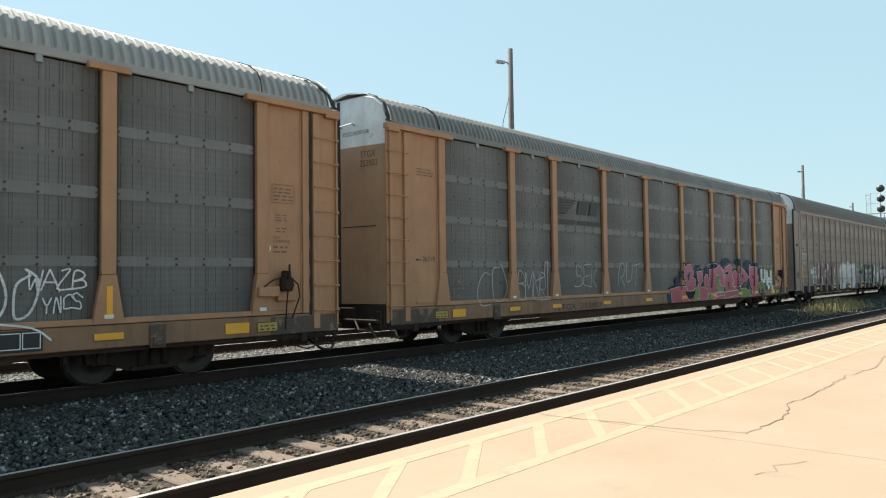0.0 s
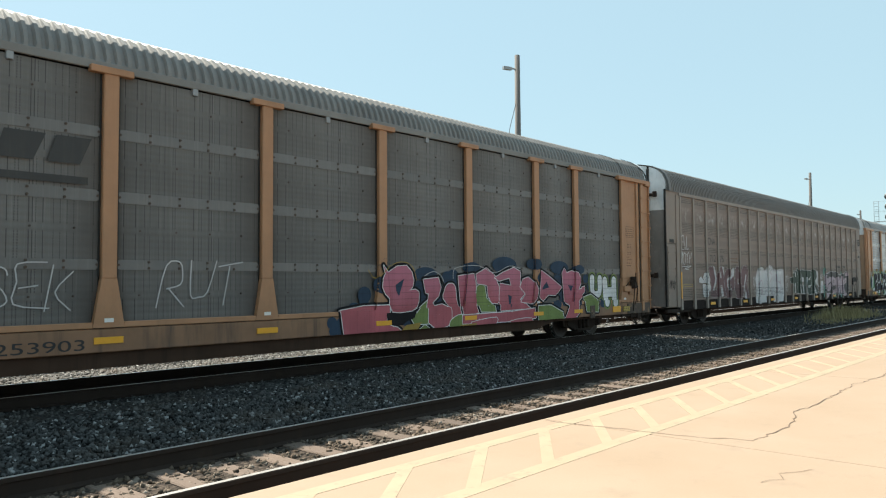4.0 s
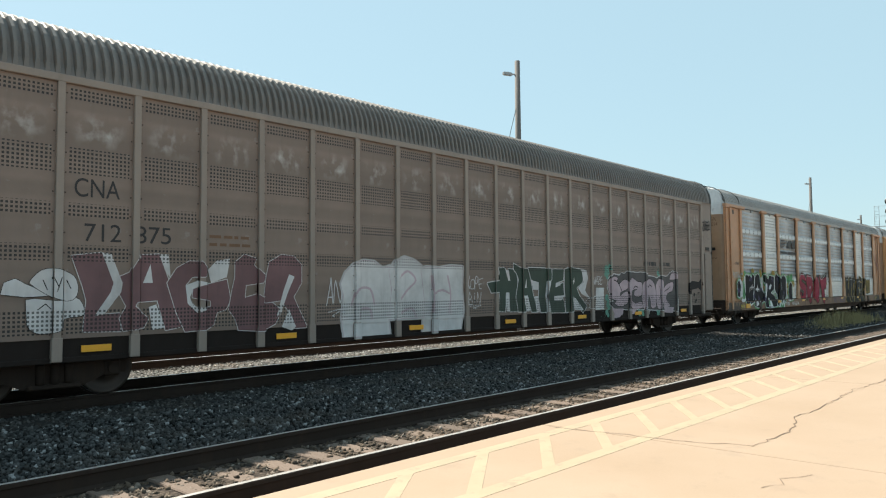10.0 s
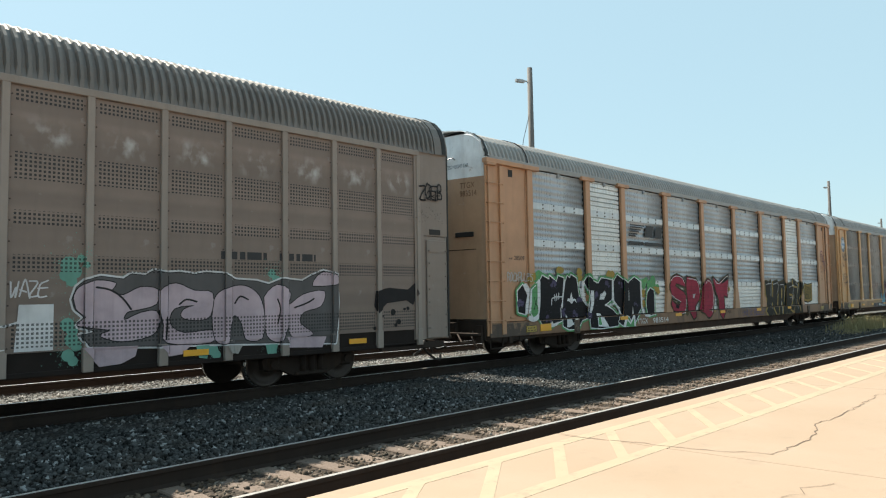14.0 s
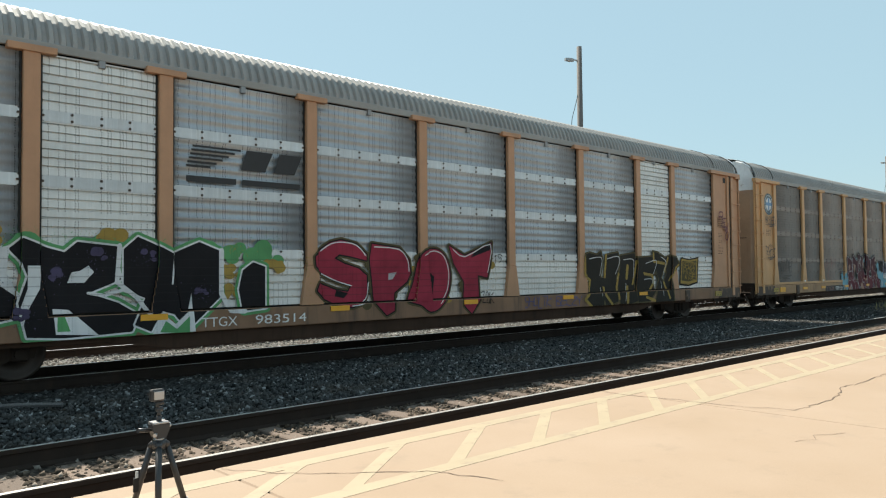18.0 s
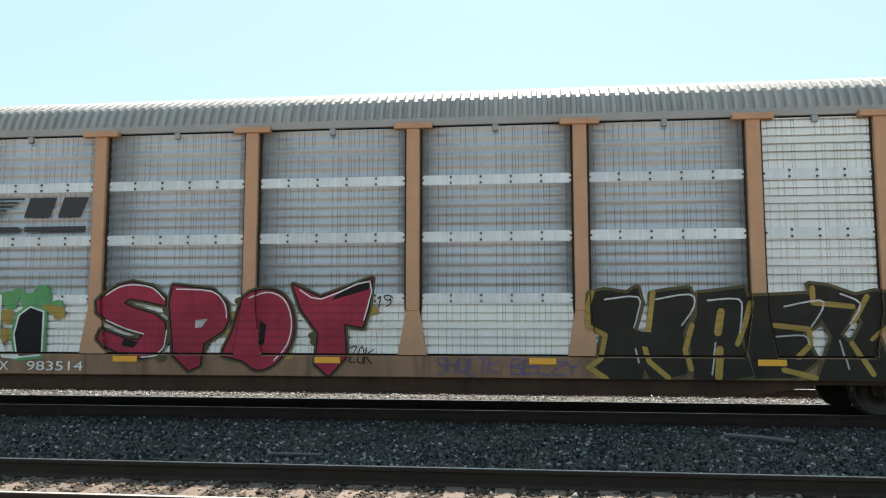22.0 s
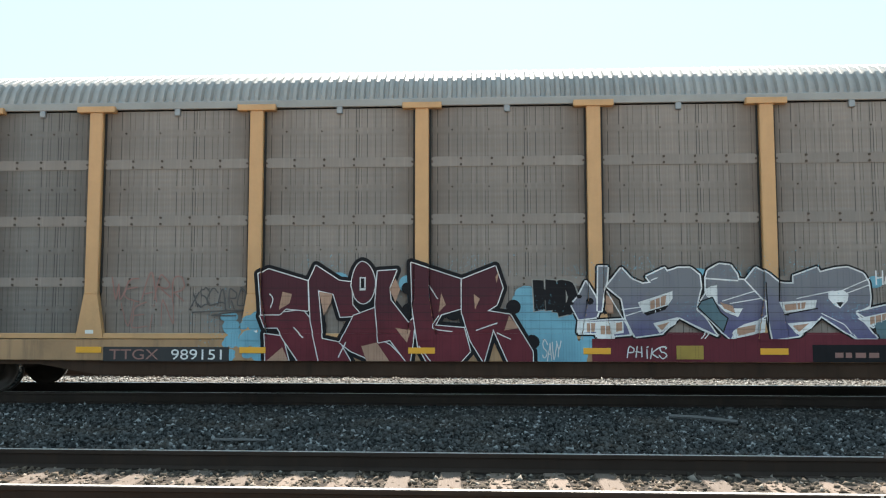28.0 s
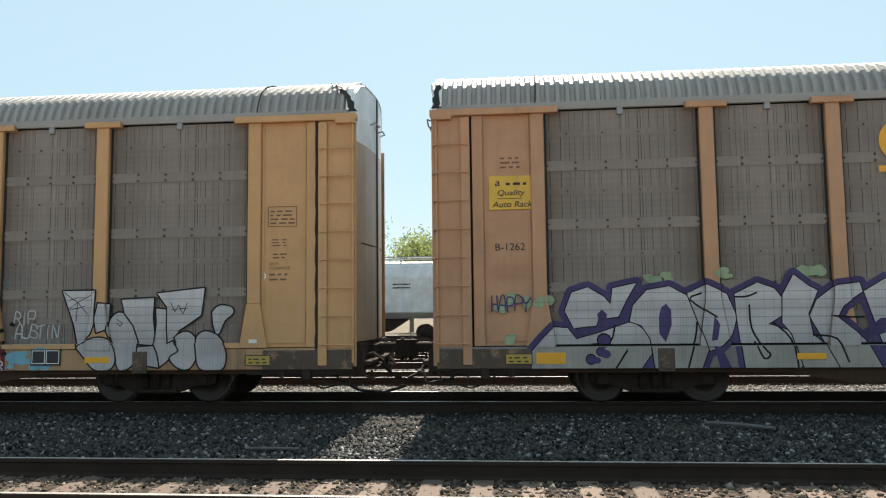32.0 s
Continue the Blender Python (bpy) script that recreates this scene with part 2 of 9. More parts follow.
GREY_BAND = paint("weathered_grey_band", (0.211, 0.180, 0.159), 0.55, 0.0, vary=0.12, dirt=(0.16, 0.11, 0.08), per_piece=0.12, pale=0.35)
GALV_PANEL = paint("galvanised_panel", (0.385, 0.412, 0.438), 0.36, 0.45, vary=0.16, holes="columns", dirt=(0.36, 0.33, 0.28), dirty=0.3, per_piece=0.1, hole_dark=0.9, pale=0.4)
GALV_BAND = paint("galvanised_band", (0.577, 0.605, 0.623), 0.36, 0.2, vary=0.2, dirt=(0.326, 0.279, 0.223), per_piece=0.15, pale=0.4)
GALV_BRIGHT = paint("bright_galvanised_panel", (0.68, 0.69, 0.68), 0.38, 0.15, vary=0.16, holes="columns", dirt=(0.5, 0.45, 0.38), dirty=0.25, hole_dark=0.75, pale=0.35)
ROOF = paint("galvanised_roof", (0.276, 0.272, 0.262), 0.55, 0.05, vary=0.15, dirt=(0.230, 0.221, 0.212), streak=False)
ROOF_DARK = paint("sooty_roof", (0.180, 0.178, 0.171), 0.6, 0.0, vary=0.2, dirt=(0.126, 0.117, 0.108), streak=False)
ROOF_BROWN = paint("brown_grey_roof", (0.145, 0.132, 0.121), 0.55, 0.1, vary=0.15, dirt=(0.176, 0.158, 0.141), streak=False)
TAUPE = paint("taupe_paint", (0.22, 0.174, 0.146), 0.55, 0.0, vary=0.10, dirt=(0.117, 0.099, 0.081), dirty=0.35, per_piece=0.08, worn=((0.243, 0.216, 0.194), 0.60))
TAUPE_RIB = paint("pale_taupe_rib", (0.252, 0.207, 0.177), 0.55, 0.0, vary=0.12, dirt=(0.150, 0.123, 0.097), dirty=0.5, per_piece=0.12)
END_GREY = paint("worn_grey_end_paint", (0.215, 0.198, 0.184), 0.6, vary=0.2, dirty=0.6, dirt=(0.12, 0.095, 0.075), worn=((0.34, 0.32, 0.30), 0.6))
RUNG = paint("rusty_rung", (0.22, 0.155, 0.105), 0.6, vary=0.2, dirty=0.5)
TAUPE_PANEL = paint("taupe_panel", (0.212, 0.157, 0.129), 0.55, 0.0, vary=0.14, dirt=(0.117, 0.095, 0.077), dirty=0.45, holes=STRIPS, per_piece=0.10, hole_dark=0.95, span=0.46, level=0.6, smear=0.75, worn=((0.243, 0.216, 0.194), 0.60))
BLACK = paint("black_steel_and_shade", (0.018, 0.017, 0.016), 0.6, 0.3, dirty=0.3, dirt=(0.06, 0.045, 0.03))
BOLT = paint("rusty_bolt", (0.06, 0.04, 0.03), 0.7, vary=0.2)
UNDER = paint("grimy_underframe", (0.036, 0.026, 0.021), 0.85, 0.0, dirty=0.5, dirt=(0.07, 0.042, 0.027))
WHEEL = paint("wheel_steel", (0.06, 0.044, 0.036), 0.55, 0.5, dirty=0.4, dirt=(0.10, 0.06, 0.04), streak=False)
TREAD = paint("bright_tread", (0.25, 0.24, 0.23), 0.25, 0.9, vary=0.1, dirty=0.1, streak=False)
REFLECT = paint("yellow_reflector", (0.74, 0.35, 0.02), 0.35, vary=0.12, dirty=0.3, dirt=(0.3, 0.16, 0.03))
YELLOW = paint("yellow_plate", (0.40, 0.28, 0.05), 0.45, vary=0.15, dirty=0.3)
SIGN_YELLOW = paint("yellow_sign", (0.62, 0.38, 0.05), 0.45, vary=0.15, dirty=0.3)
INK = paint("stencil_black", (0.02, 0.02, 0.022), 0.6, vary=0.2, dirty=0.1)
INK_BROWN = paint("stencil_brown", (0.16, 0.085, 0.045), 0.6, vary=0.2, dirty=0.1)
WHITE_INK = paint("stencil_white", (0.72, 0.72, 0.70), 0.6, vary=0.15, dirty=0.15)
RAIL_SIDE = paint("rusty_rail_side", (0.034, 0.024, 0.019), 0.85, 0.0, dirty=0.4, dirt=(0.065, 0.038, 0.023))
for dull in (RAIL_SIDE, UNDER, DARK_SILL, BELLY_SILL):
    dull.node_tree.nodes["Principled BSDF"].inputs["Specular IOR Level"].default_value = 0.15
RAIL_TOP = paint("polished_rail_top", (0.52, 0.50, 0.48), 0.36, 0.55, vary=0.1, dirty=0.1, streak=False)


def ground_mat(name, a, b, dark, scale, bump, dist, rough=0.9):
    n = Nodes(name)
    v = n.node("ShaderNodeTexVoronoi")
    v.inputs["Scale"].default_value = scale
    n.link(n.co, v.inputs["Vector"])
    sep = n.node("ShaderNodeSeparateColor")
    n.link(v.outputs["Color"], sep.inputs[0])
    c = n.mix(sep.outputs[0], a, b)
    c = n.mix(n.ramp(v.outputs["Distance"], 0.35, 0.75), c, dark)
    c = n.mix(n.math("MULTIPLY", n.ramp(n.noise(0.5, 4), 0.4, 0.7), 0.3), c, tuple(x * 0.7 for x in b))
    n.link(c, n.b.inputs["Base Color"])
    n.b.inputs["Roughness"].default_value = rough
    n.b.inputs["Specular IOR Level"].default_value = 0.15
    n.bump(n.math("SUBTRACT", 1.0, v.outputs["Distance"]), bump, dist)
    MATS[name] = n.m
    return n.m


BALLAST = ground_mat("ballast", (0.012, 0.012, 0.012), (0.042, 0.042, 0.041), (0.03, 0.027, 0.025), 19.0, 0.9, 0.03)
EARTH = ground_mat("dry_earth", (0.149, 0.124, 0.093), (0.205, 0.173, 0.133), (0.105, 0.087, 0.062), 6.0, 0.4, 0.02)


def stone_mat(name, dark, lite, chip, share):
    n = Nodes(name)
    g = n.node("ShaderNodeNewGeometry")
    r = g.outputs["Random Per Island"]
    c = n.mix(r, dark, lite)
    c = n.mix(n.math("GREATER_THAN", r, 1 - share), c, chip)
    c = n.mix(n.math("MULTIPLY", n.ramp(n.noise(1.1, 3), 0.45, 0.65), 0.35), c, (lite[0] * 0.95, lite[1] * 0.75, lite[2] * 0.6))
    n.link(c, n.b.inputs["Base Color"])
    n.b.inputs["Roughness"].default_value = 0.85
    n.b.inputs["Specular IOR Level"].default_value = 0.15
    n.bump(n.noise(60, 3), 0.3)
    return n.m


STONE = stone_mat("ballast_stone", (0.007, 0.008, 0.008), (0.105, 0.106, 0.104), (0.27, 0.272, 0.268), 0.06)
STONE_BROWN = stone_mat("dusty_brown_stone", (0.025, 0.020, 0.015), (0.15, 0.12, 0.093), (0.224, 0.192, 0.162), 0.10)
# brighter copies of stone and ballast beyond the train, sunlight put into the colour
STONE_SUNLIT = stone_mat("sunlit_pale_stone", (0.029, 0.029, 0.027), (0.245, 0.239, 0.227), (0.385, 0.379, 0.362), 0.15)
BALLAST_SUNLIT = ground_mat("sunlit_pale_ballast", (0.070, 0.068, 0.064), (0.211, 0.205, 0.193), (0.024, 0.023, 0.021), 19.0, 0.9, 0.03)
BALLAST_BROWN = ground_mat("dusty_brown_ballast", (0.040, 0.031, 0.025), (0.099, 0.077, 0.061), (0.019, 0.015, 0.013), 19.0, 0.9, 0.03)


def concrete_mat():
    n = Nodes("platform_concrete")
    fine, broad = n.noise(55, 8, 0.7), n.noise(0.45, 5, 0.6)
    c = n.mix(n.ramp(broad, 0.3, 0.7), (0.299, 0.216, 0.148), (0.339, 0.253, 0.185))
    c = n.mix(n.math("MULTIPLY", n.ramp(fine, 0.4, 0.7), 0.3), c, (0.241, 0.178, 0.123))
    c = n.mix(n.math("MULTIPLY", n.ramp(n.noise(2.3, 6, 0.7), 0.56, 0.72), 0.3), c, (0.190, 0.150, 0.112))
    n.link(c, n.b.inputs["Base Color"])
    n.b.inputs["Roughness"].default_value = 0.85
    n.bump(fine, 0.25, 0.004)
    return n.m


CONCRETE = concrete_mat()
LINE_PAINT = paint("worn_line_paint", (0.339, 0.273, 0.184), 0.7, vary=0.1, dirt=(0.265, 0.207, 0.150), dirty=0.6, streak=False, worn=((0.275, 0.213, 0.154), 0.56))
CRACK = paint("crack_dirt", (0.138, 0.097, 0.069), 0.95, vary=0.3, streak=False)


def wood_mat(name, a, b):
    n = Nodes(name)
    g = n.noise(9.0, 8, 0.7, (8.0, 0.7, 8.0))
    c = n.mix(n.ramp(g, 0.3, 0.7), a, b)
    v = n.node("ShaderNodeHueSaturation")
    n.link(n.math("ADD", n.math("MULTIPLY", n.random(), 0.5), 0.72), v.inputs["Value"])
    n.link(c, v.inputs["Color"])
    n.link(v.outputs[0], n.b.inputs["Base Color"])
    n.b.inputs["Roughness"].default_value = 0.85
    n.bump(g, 0.6, 0.01)
    MATS[name] = n.m
    return n.m


TIE = wood_mat("weathered_tie", (0.093, 0.061, 0.045), (0.163, 0.120, 0.093))
POLE = wood_mat("pole_wood", (0.065, 0.062, 0.06), (0.15, 0.14, 0.135))
STEEL = paint("grey_steel", (0.30, 0.31, 0.32), 0.5, 0.5, dirty=0.3)
SIGNAL_BLACK = paint("signal_black", (0.02, 0.02, 0.022), 0.5)
HOPPER = paint("hopper_white", (0.66, 0.67, 0.67), 0.5, dirty=0.35, dirt=(0.3, 0.27, 0.23))
LEAF = paint("leaf_green", (0.15, 0.19, 0.07), 0.6, vary=0.4, dirty=0.3, dirt=(0.16, 0.17, 0.07), streak=False)
leaf_tree = LEAF.node_tree
glow_through = leaf_tree.nodes.new("ShaderNodeBsdfTranslucent")
glow_through.inputs[0].default_value = (0.34, 0.42, 0.12, 1.0)
leaf_mix = leaf_tree.nodes.new("ShaderNodeMixShader")
leaf_mix.inputs[0].default_value = 0.45
leaf_tree.links.new(leaf_tree.nodes["Principled BSDF"].outputs[0], leaf_mix.inputs[1])
leaf_tree.links.new(glow_through.outputs[0], leaf_mix.inputs[2])
leaf_tree.links.new(leaf_mix.outputs[0], leaf_tree.nodes["Material Output"].inputs[0])
BARK = paint("bark", (0.14, 0.11, 0.085), 0.9, dirty=0.4)
DRY_GRASS = paint("dry_grass", (0.30, 0.25, 0.12), 0.8, vary=0.35, dirty=0.4, dirt=(0.15, 0.14, 0.06), streak=False)
PLASTIC = paint("black_plastic", (0.03, 0.03, 0.032), 0.4, dirty=0.2, streak=False)
ALU = paint("satin_metal", (0.45, 0.45, 0.46), 0.35, 0.8, vary=0.1, dirty=0.1, streak=False)


# ---- mesh helpers ----
def part(name, bm, material, parent=None, label="", at=None):
    """Links a bmesh (or a shared mesh) as one object, under a thing or a part."""
    if isinstance(bm, bpy.types.Mesh):
        me = bm
    else:
        me = bpy.data.meshes.new(name)
        bm.to_mesh(me)
        bm.free()
    if not me.materials:
        for m in material if isinstance(material, (list, tuple)) else (material,):
            me.materials.append(m)
    ob = new(name, me)
    if parent:
        ob.parent = parent
    if at is not None:
        ob.matrix_basis = at if isinstance(at, Matrix) else Matrix.Translation(at)
    if label:
        ob["label"] = label
    return ob


def thing(name, label, category, group="", kind="", at=(0, 0, 0)):
    ob = new(name)
    ob.empty_display_size = 0.2
    ob.matrix_basis = at if isinstance(at, Matrix) else Matrix.Translation(at)
    return tagged(ob, label, category, group, kind)


def box(bm, x0, x1, y0, y1, z0, z1, bevel=0.0, mat=0):
    vs = [bm.verts.new((x, y, z)) for x in (x0, x1) for y in (y0, y1) for z in (z0, z1)]
    fs = []
    for q in ((0, 1, 3, 2), (4, 6, 7, 5), (0, 4, 5, 1), (2, 3, 7, 6), (0, 2, 6, 4), (1, 5, 7, 3)):
        f = bm.faces.new([vs[i] for i in q])
        f.material_index = mat
        fs.append(f)
    if bevel:
        bmesh.ops.bevel(bm, geom=list({e for f in fs for e in f.edges}), offset=bevel, segments=1, affect="EDGES")
    return vs


def boxes(*dims, bevel=0.0):
    bm = bmesh.new()
    for d in dims:
        box(bm, *d, bevel=bevel)
    return bm


def prism(bm, pts, axis, a, b, mat=0):
    """An outline in the two other axes, drawn out along one axis from a to b."""
    def put(u, v, w):
        return {"x": (w, u, v), "y": (u, w, v), "z": (u, v, w)}[axis]
    lo = [bm.verts.new(put(u, v, a)) for u, v in pts]
    hi = [bm.verts.new(put(u, v, b)) for u, v in pts]
    n = len(pts)
    fs = [bm.faces.new(lo), bm.faces.new(hi[::-1])]
    for i in range(n):
        fs.append(bm.faces.new((lo[i], hi[i], hi[(i + 1) % n], lo[(i + 1) % n])))
    for f in fs:
        f.material_index = mat
    bmesh.ops.recalc_face_normals(bm, faces=fs)


def rod(bm, a, b, r, n=8, r2=None, mat=0):
    a, b = Vector(a), Vector(b)
    q = (b - a).to_track_quat("Z", "Y").to_matrix()
    r2 = r if r2 is None else r2
    ra = [bm.verts.new(a + q @ Vector((r * math.cos(k * 2 * math.pi / n), r * math.sin(k * 2 * math.pi / n), 0))) for k in range(n)]
    rb = [bm.verts.new(b + q @ Vector((r2 * math.cos(k * 2 * math.pi / n), r2 * math.sin(k * 2 * math.pi / n), 0))) for k in range(n)]
    for k in range(n):
        f = bm.faces.new((ra[k], ra[(k + 1) % n], rb[(k + 1) % n], rb[k]))
        f.smooth, f.material_index = n > 6, mat
    bm.faces.new(ra[::-1]).material_index = mat
    bm.faces.new(rb).material_index = mat


def pipe(bm, pts, r, n=6):
    for a, b in zip(pts, pts[1:]):
        rod(bm, a, b, r, n)


def lathe(bm, prof, n=28, axis="y", mats=None):
    """Turns (radius, along) pairs round an axis."""
    rings = []
    for r, h in prof:
        ring = []
        for k in range(n):
            c, s = r * math.cos(k * 2 * math.pi / n), r * math.sin(k * 2 * math.pi / n)
            ring.append(bm.verts.new((c, h, s) if axis == "y" else (c, s, h)))
        rings.append(ring)
    for i in range(len(rings) - 1):
        for k in range(n):
            f = bm.faces.new((rings[i][k], rings[i][(k + 1) % n], rings[i + 1][(k + 1) % n], rings[i + 1][k]))
            f.smooth = True
            if mats:
                f.material_index = mats[i]
    bm.faces.new(rings[0][::-1])
    bm.faces.new(rings[-1])
    bmesh.ops.recalc_face_normals(bm, faces=bm.faces[:])


SHARED = {}


def shared(key, build, materials):
    """One mesh for alike pieces."""
    if key not in SHARED:
        me = bpy.data.meshes.new(str(key[0]))
        bm = build()
        bm.to_mesh(me)
        bm.free()
        for m in materials if isinstance(materials, (list, tuple)) else (materials,):
            me.materials.append(m)
        SHARED[key] = me
    return SHARED[key]


# ---- setting ----
NEAR_C, FAR_C, BACK_C = 6.19, 12.60, 17.10
BED = -0.20
PLAT_EDGE = 4.99


def make_ground():
    bm = bmesh.new()
    xs = [-1500, -300, -120, -60] + [-60 + 2.5 * i for i in range(1, 77)] + [200, 400, 1500]
    ys = [-1500, -300, -60, -30, -10, 4.5, 5.1, 5.35, 7.0, 7.9, 8.6, 9.4, 10.4, 11.3, 11.9, 13.4, 14.2, 15.0, 16.0, 18.3, 19.6, 22, 25, 30, 38, 46, 60, 120, 400, 1500]
    grid = []
    for x in xs:
        row = []
        for y in ys:
            z = BED
            if 7.5 < y < 11.2:
                z = BED - 0.06 + 0.03 * noise.noise((x * 0.3, y * 0.5, 0))
            if y > 19:
                z = BED - 0.1
            if y < 4.6:
                z = -0.6
            row.append(bm.verts.new((x, y, z)))
        grid.append(row)
    for i in range(len(xs) - 1):
        for j in range(len(ys) - 1):
            f = bm.faces.new((grid[i][j], grid[i + 1][j], grid[i + 1][j + 1], grid[i][j + 1]))
            y = (ys[j] + ys[j + 1]) / 2
            # slot 3: the copy of the ballast with sunlight in its colour
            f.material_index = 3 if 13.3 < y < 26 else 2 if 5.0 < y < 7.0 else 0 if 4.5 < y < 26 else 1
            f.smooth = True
    return tagged(part("ground", bm, [BALLAST, EARTH, BALLAST_BROWN, BALLAST_SUNLIT]), "grey crushed-stone ballast and dry earth rail yard", "ground", kind="structure")


def rail_profile(bm, x0, x1, y, z=0.0):
    s = [(-0.07, -0.195), (0.07, -0.195), (0.07, -0.18), (0.012, -0.155), (0.012, -0.05), (0.036, -0.04), (0.036, -0.008), (0.028, 0.0), (-0.028, 0.0), (-0.036, -0.008), (-0.036, -0.04), (-0.012, -0.05), (-0.012, -0.155), (-0.07, -0.18)]
    a = [bm.verts.new((x0, y + u, z + v)) for u, v in s]
    b = [bm.verts.new((x1, y + u, z + v)) for u, v in s]
    n = len(s)
    for i in range(n):
        f = bm.faces.new((a[i], a[(i + 1) % n], b[(i + 1) % n], b[i]))
        f.material_index = 1 if i in (7,) else 0
    bm.faces.new(a[::-1])
    bm.faces.new(b)
    bmesh.ops.recalc_face_normals(bm, faces=bm.faces[:])


def make_track(yc, x0, x1, label, ties=True, tie_x0=-22.0, tie_n=150):
    t = thing("railway_track", label, "railway track", kind="structure")
    for s in (-1, 1):
        bm = bmesh.new()
        rail_profile(bm, x0, x1, yc + s * 0.755)
        part("rail", bm, [RAIL_SIDE, RAIL_TOP], t, "rusty rail with a polished running surface")
    me = shared(("tie",), lambda: boxes((-0.115, 0.115, -1.3, 1.3, -0.16, 0.0), bevel=0.012), TIE)
    plate = shared(("tie_plate",), lambda: boxes((-0.09, 0.09, -0.15, 0.15, 0.0, 0.016), bevel=0.004), RAIL_SIDE)
    rng = random.Random(int(yc * 100))
    if ties:
        for i in range(tie_n):
            x = tie_x0 + 0.53 * i + rng.uniform(-0.03, 0.03)
            part("tie", me, TIE, t, at=pose(x, yc + rng.uniform(-0.03, 0.03), -0.185 + rng.uniform(-0.010, 0.006), 0, 0, rng.uniform(-1.2, 1.2)))
        for i in range(40, 110) if yc < 8 else ():
            for s in (-1, 1):
                part("tie_plate", plate, RAIL_SIDE, t, at=(tie_x0 + 0.53 * i, yc + s * 0.755, -0.20))
    return t


def make_stones():
    """Loose crushed stone, thrown over the beds that lie near."""
    rng = np.random.default_rng(5)
    base = np.array([(1, 0, 0), (-1, 0, 0), (0, 1, 0), (0, -1, 0), (0, 0, 1), (0, 0, -1)], float)
    tris = np.array([(0, 2, 4), (2, 1, 4), (1, 3, 4), (3, 0, 4), (2, 0, 5), (1, 2, 5), (3, 1, 5), (0, 3, 5)])
    spans = [(-13, 26, 7.05, 11.75, 85000, BED - 0.03), (26, 60, 7.05, 11.75, 16000, BED - 0.03), (-9, 24, 5.5, 6.88, 12500, BED - 0.021), (24, 55, 5.5, 6.88, 4000, BED - 0.021),
             (-16, 45, 12.0, 13.2, 7000, BED - 0.02), (-18, 60, 13.5, 16.3, 40000, BED - 0.02), (-18, 30, 17.9, 21.0, 6000, BED - 0.04), (-9, 24, 5.08, 5.36, 1500, BED - 0.01)]
    V, T = [], []
    k = 0
    for x0, x1, y0, y1, n, z in spans:
        c = np.stack([rng.uniform(x0, x1, n), rng.uniform(y0, y1, n), z + rng.uniform(0.0, 0.03, n)], -1)
        mid = (c[:, 1] > 7.6) & (c[:, 1] < 11.1)
        c[mid, 2] -= 0.022
        r = rng.uniform(0.018, 0.042, (n, 1, 1)) * rng.uniform(0.6, 1.3, (n, 1, 3))
        p = base[None] * r * rng.uniform(0.7, 1.3, (n, 6, 1))
        q = rng.normal(size=(n, 4))
        q /= np.linalg.norm(q, axis=1, keepdims=True)
        w, x, y, zz = q.T
        R = np.stack([np.stack([1 - 2 * (y * y + zz * zz), 2 * (x * y - zz * w), 2 * (x * zz + y * w)], -1), np.stack([2 * (x * y + zz * w), 1 - 2 * (x * x + zz * zz), 2 * (y * zz - x * w)], -1), np.stack([2 * (x * zz - y * w), 2 * (y * zz + x * w), 1 - 2 * (x * x + y * y)], -1)], 1)
        p = np.einsum("nij,nkj->nki", R, p) + c[:, None]
        V.append(p.reshape(-1, 3))
        T.append((tris[None] + (k + 6 * np.arange(n))[:, None, None]).reshape(-1, 3))
        k += 6 * n
    V, T = np.concatenate(V), np.concatenate(T)
    me = bpy.data.meshes.new("ballast_stones")
    me.vertices.add(len(V))
    me.vertices.foreach_set("co", V.ravel())
    me.loops.add(3 * len(T))
    me.loops.foreach_set("vertex_index", T.ravel())
    me.polygons.add(len(T))
    me.polygons.foreach_set("loop_start", np.arange(0, 3 * len(T), 3))
    me.polygons.foreach_set("loop_total", np.full(len(T), 3))
    me.update(calc_edges=True)
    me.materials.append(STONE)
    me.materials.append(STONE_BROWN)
    me.materials.append(STONE_SUNLIT)
    # stones beyond the train take the copy coloured as sunlit
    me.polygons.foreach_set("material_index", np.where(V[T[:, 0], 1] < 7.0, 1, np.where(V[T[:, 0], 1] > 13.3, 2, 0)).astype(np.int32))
    return tagged(new("ballast_stones", me), "loose grey crushed stone between the tracks", "ballast", kind="stuff")


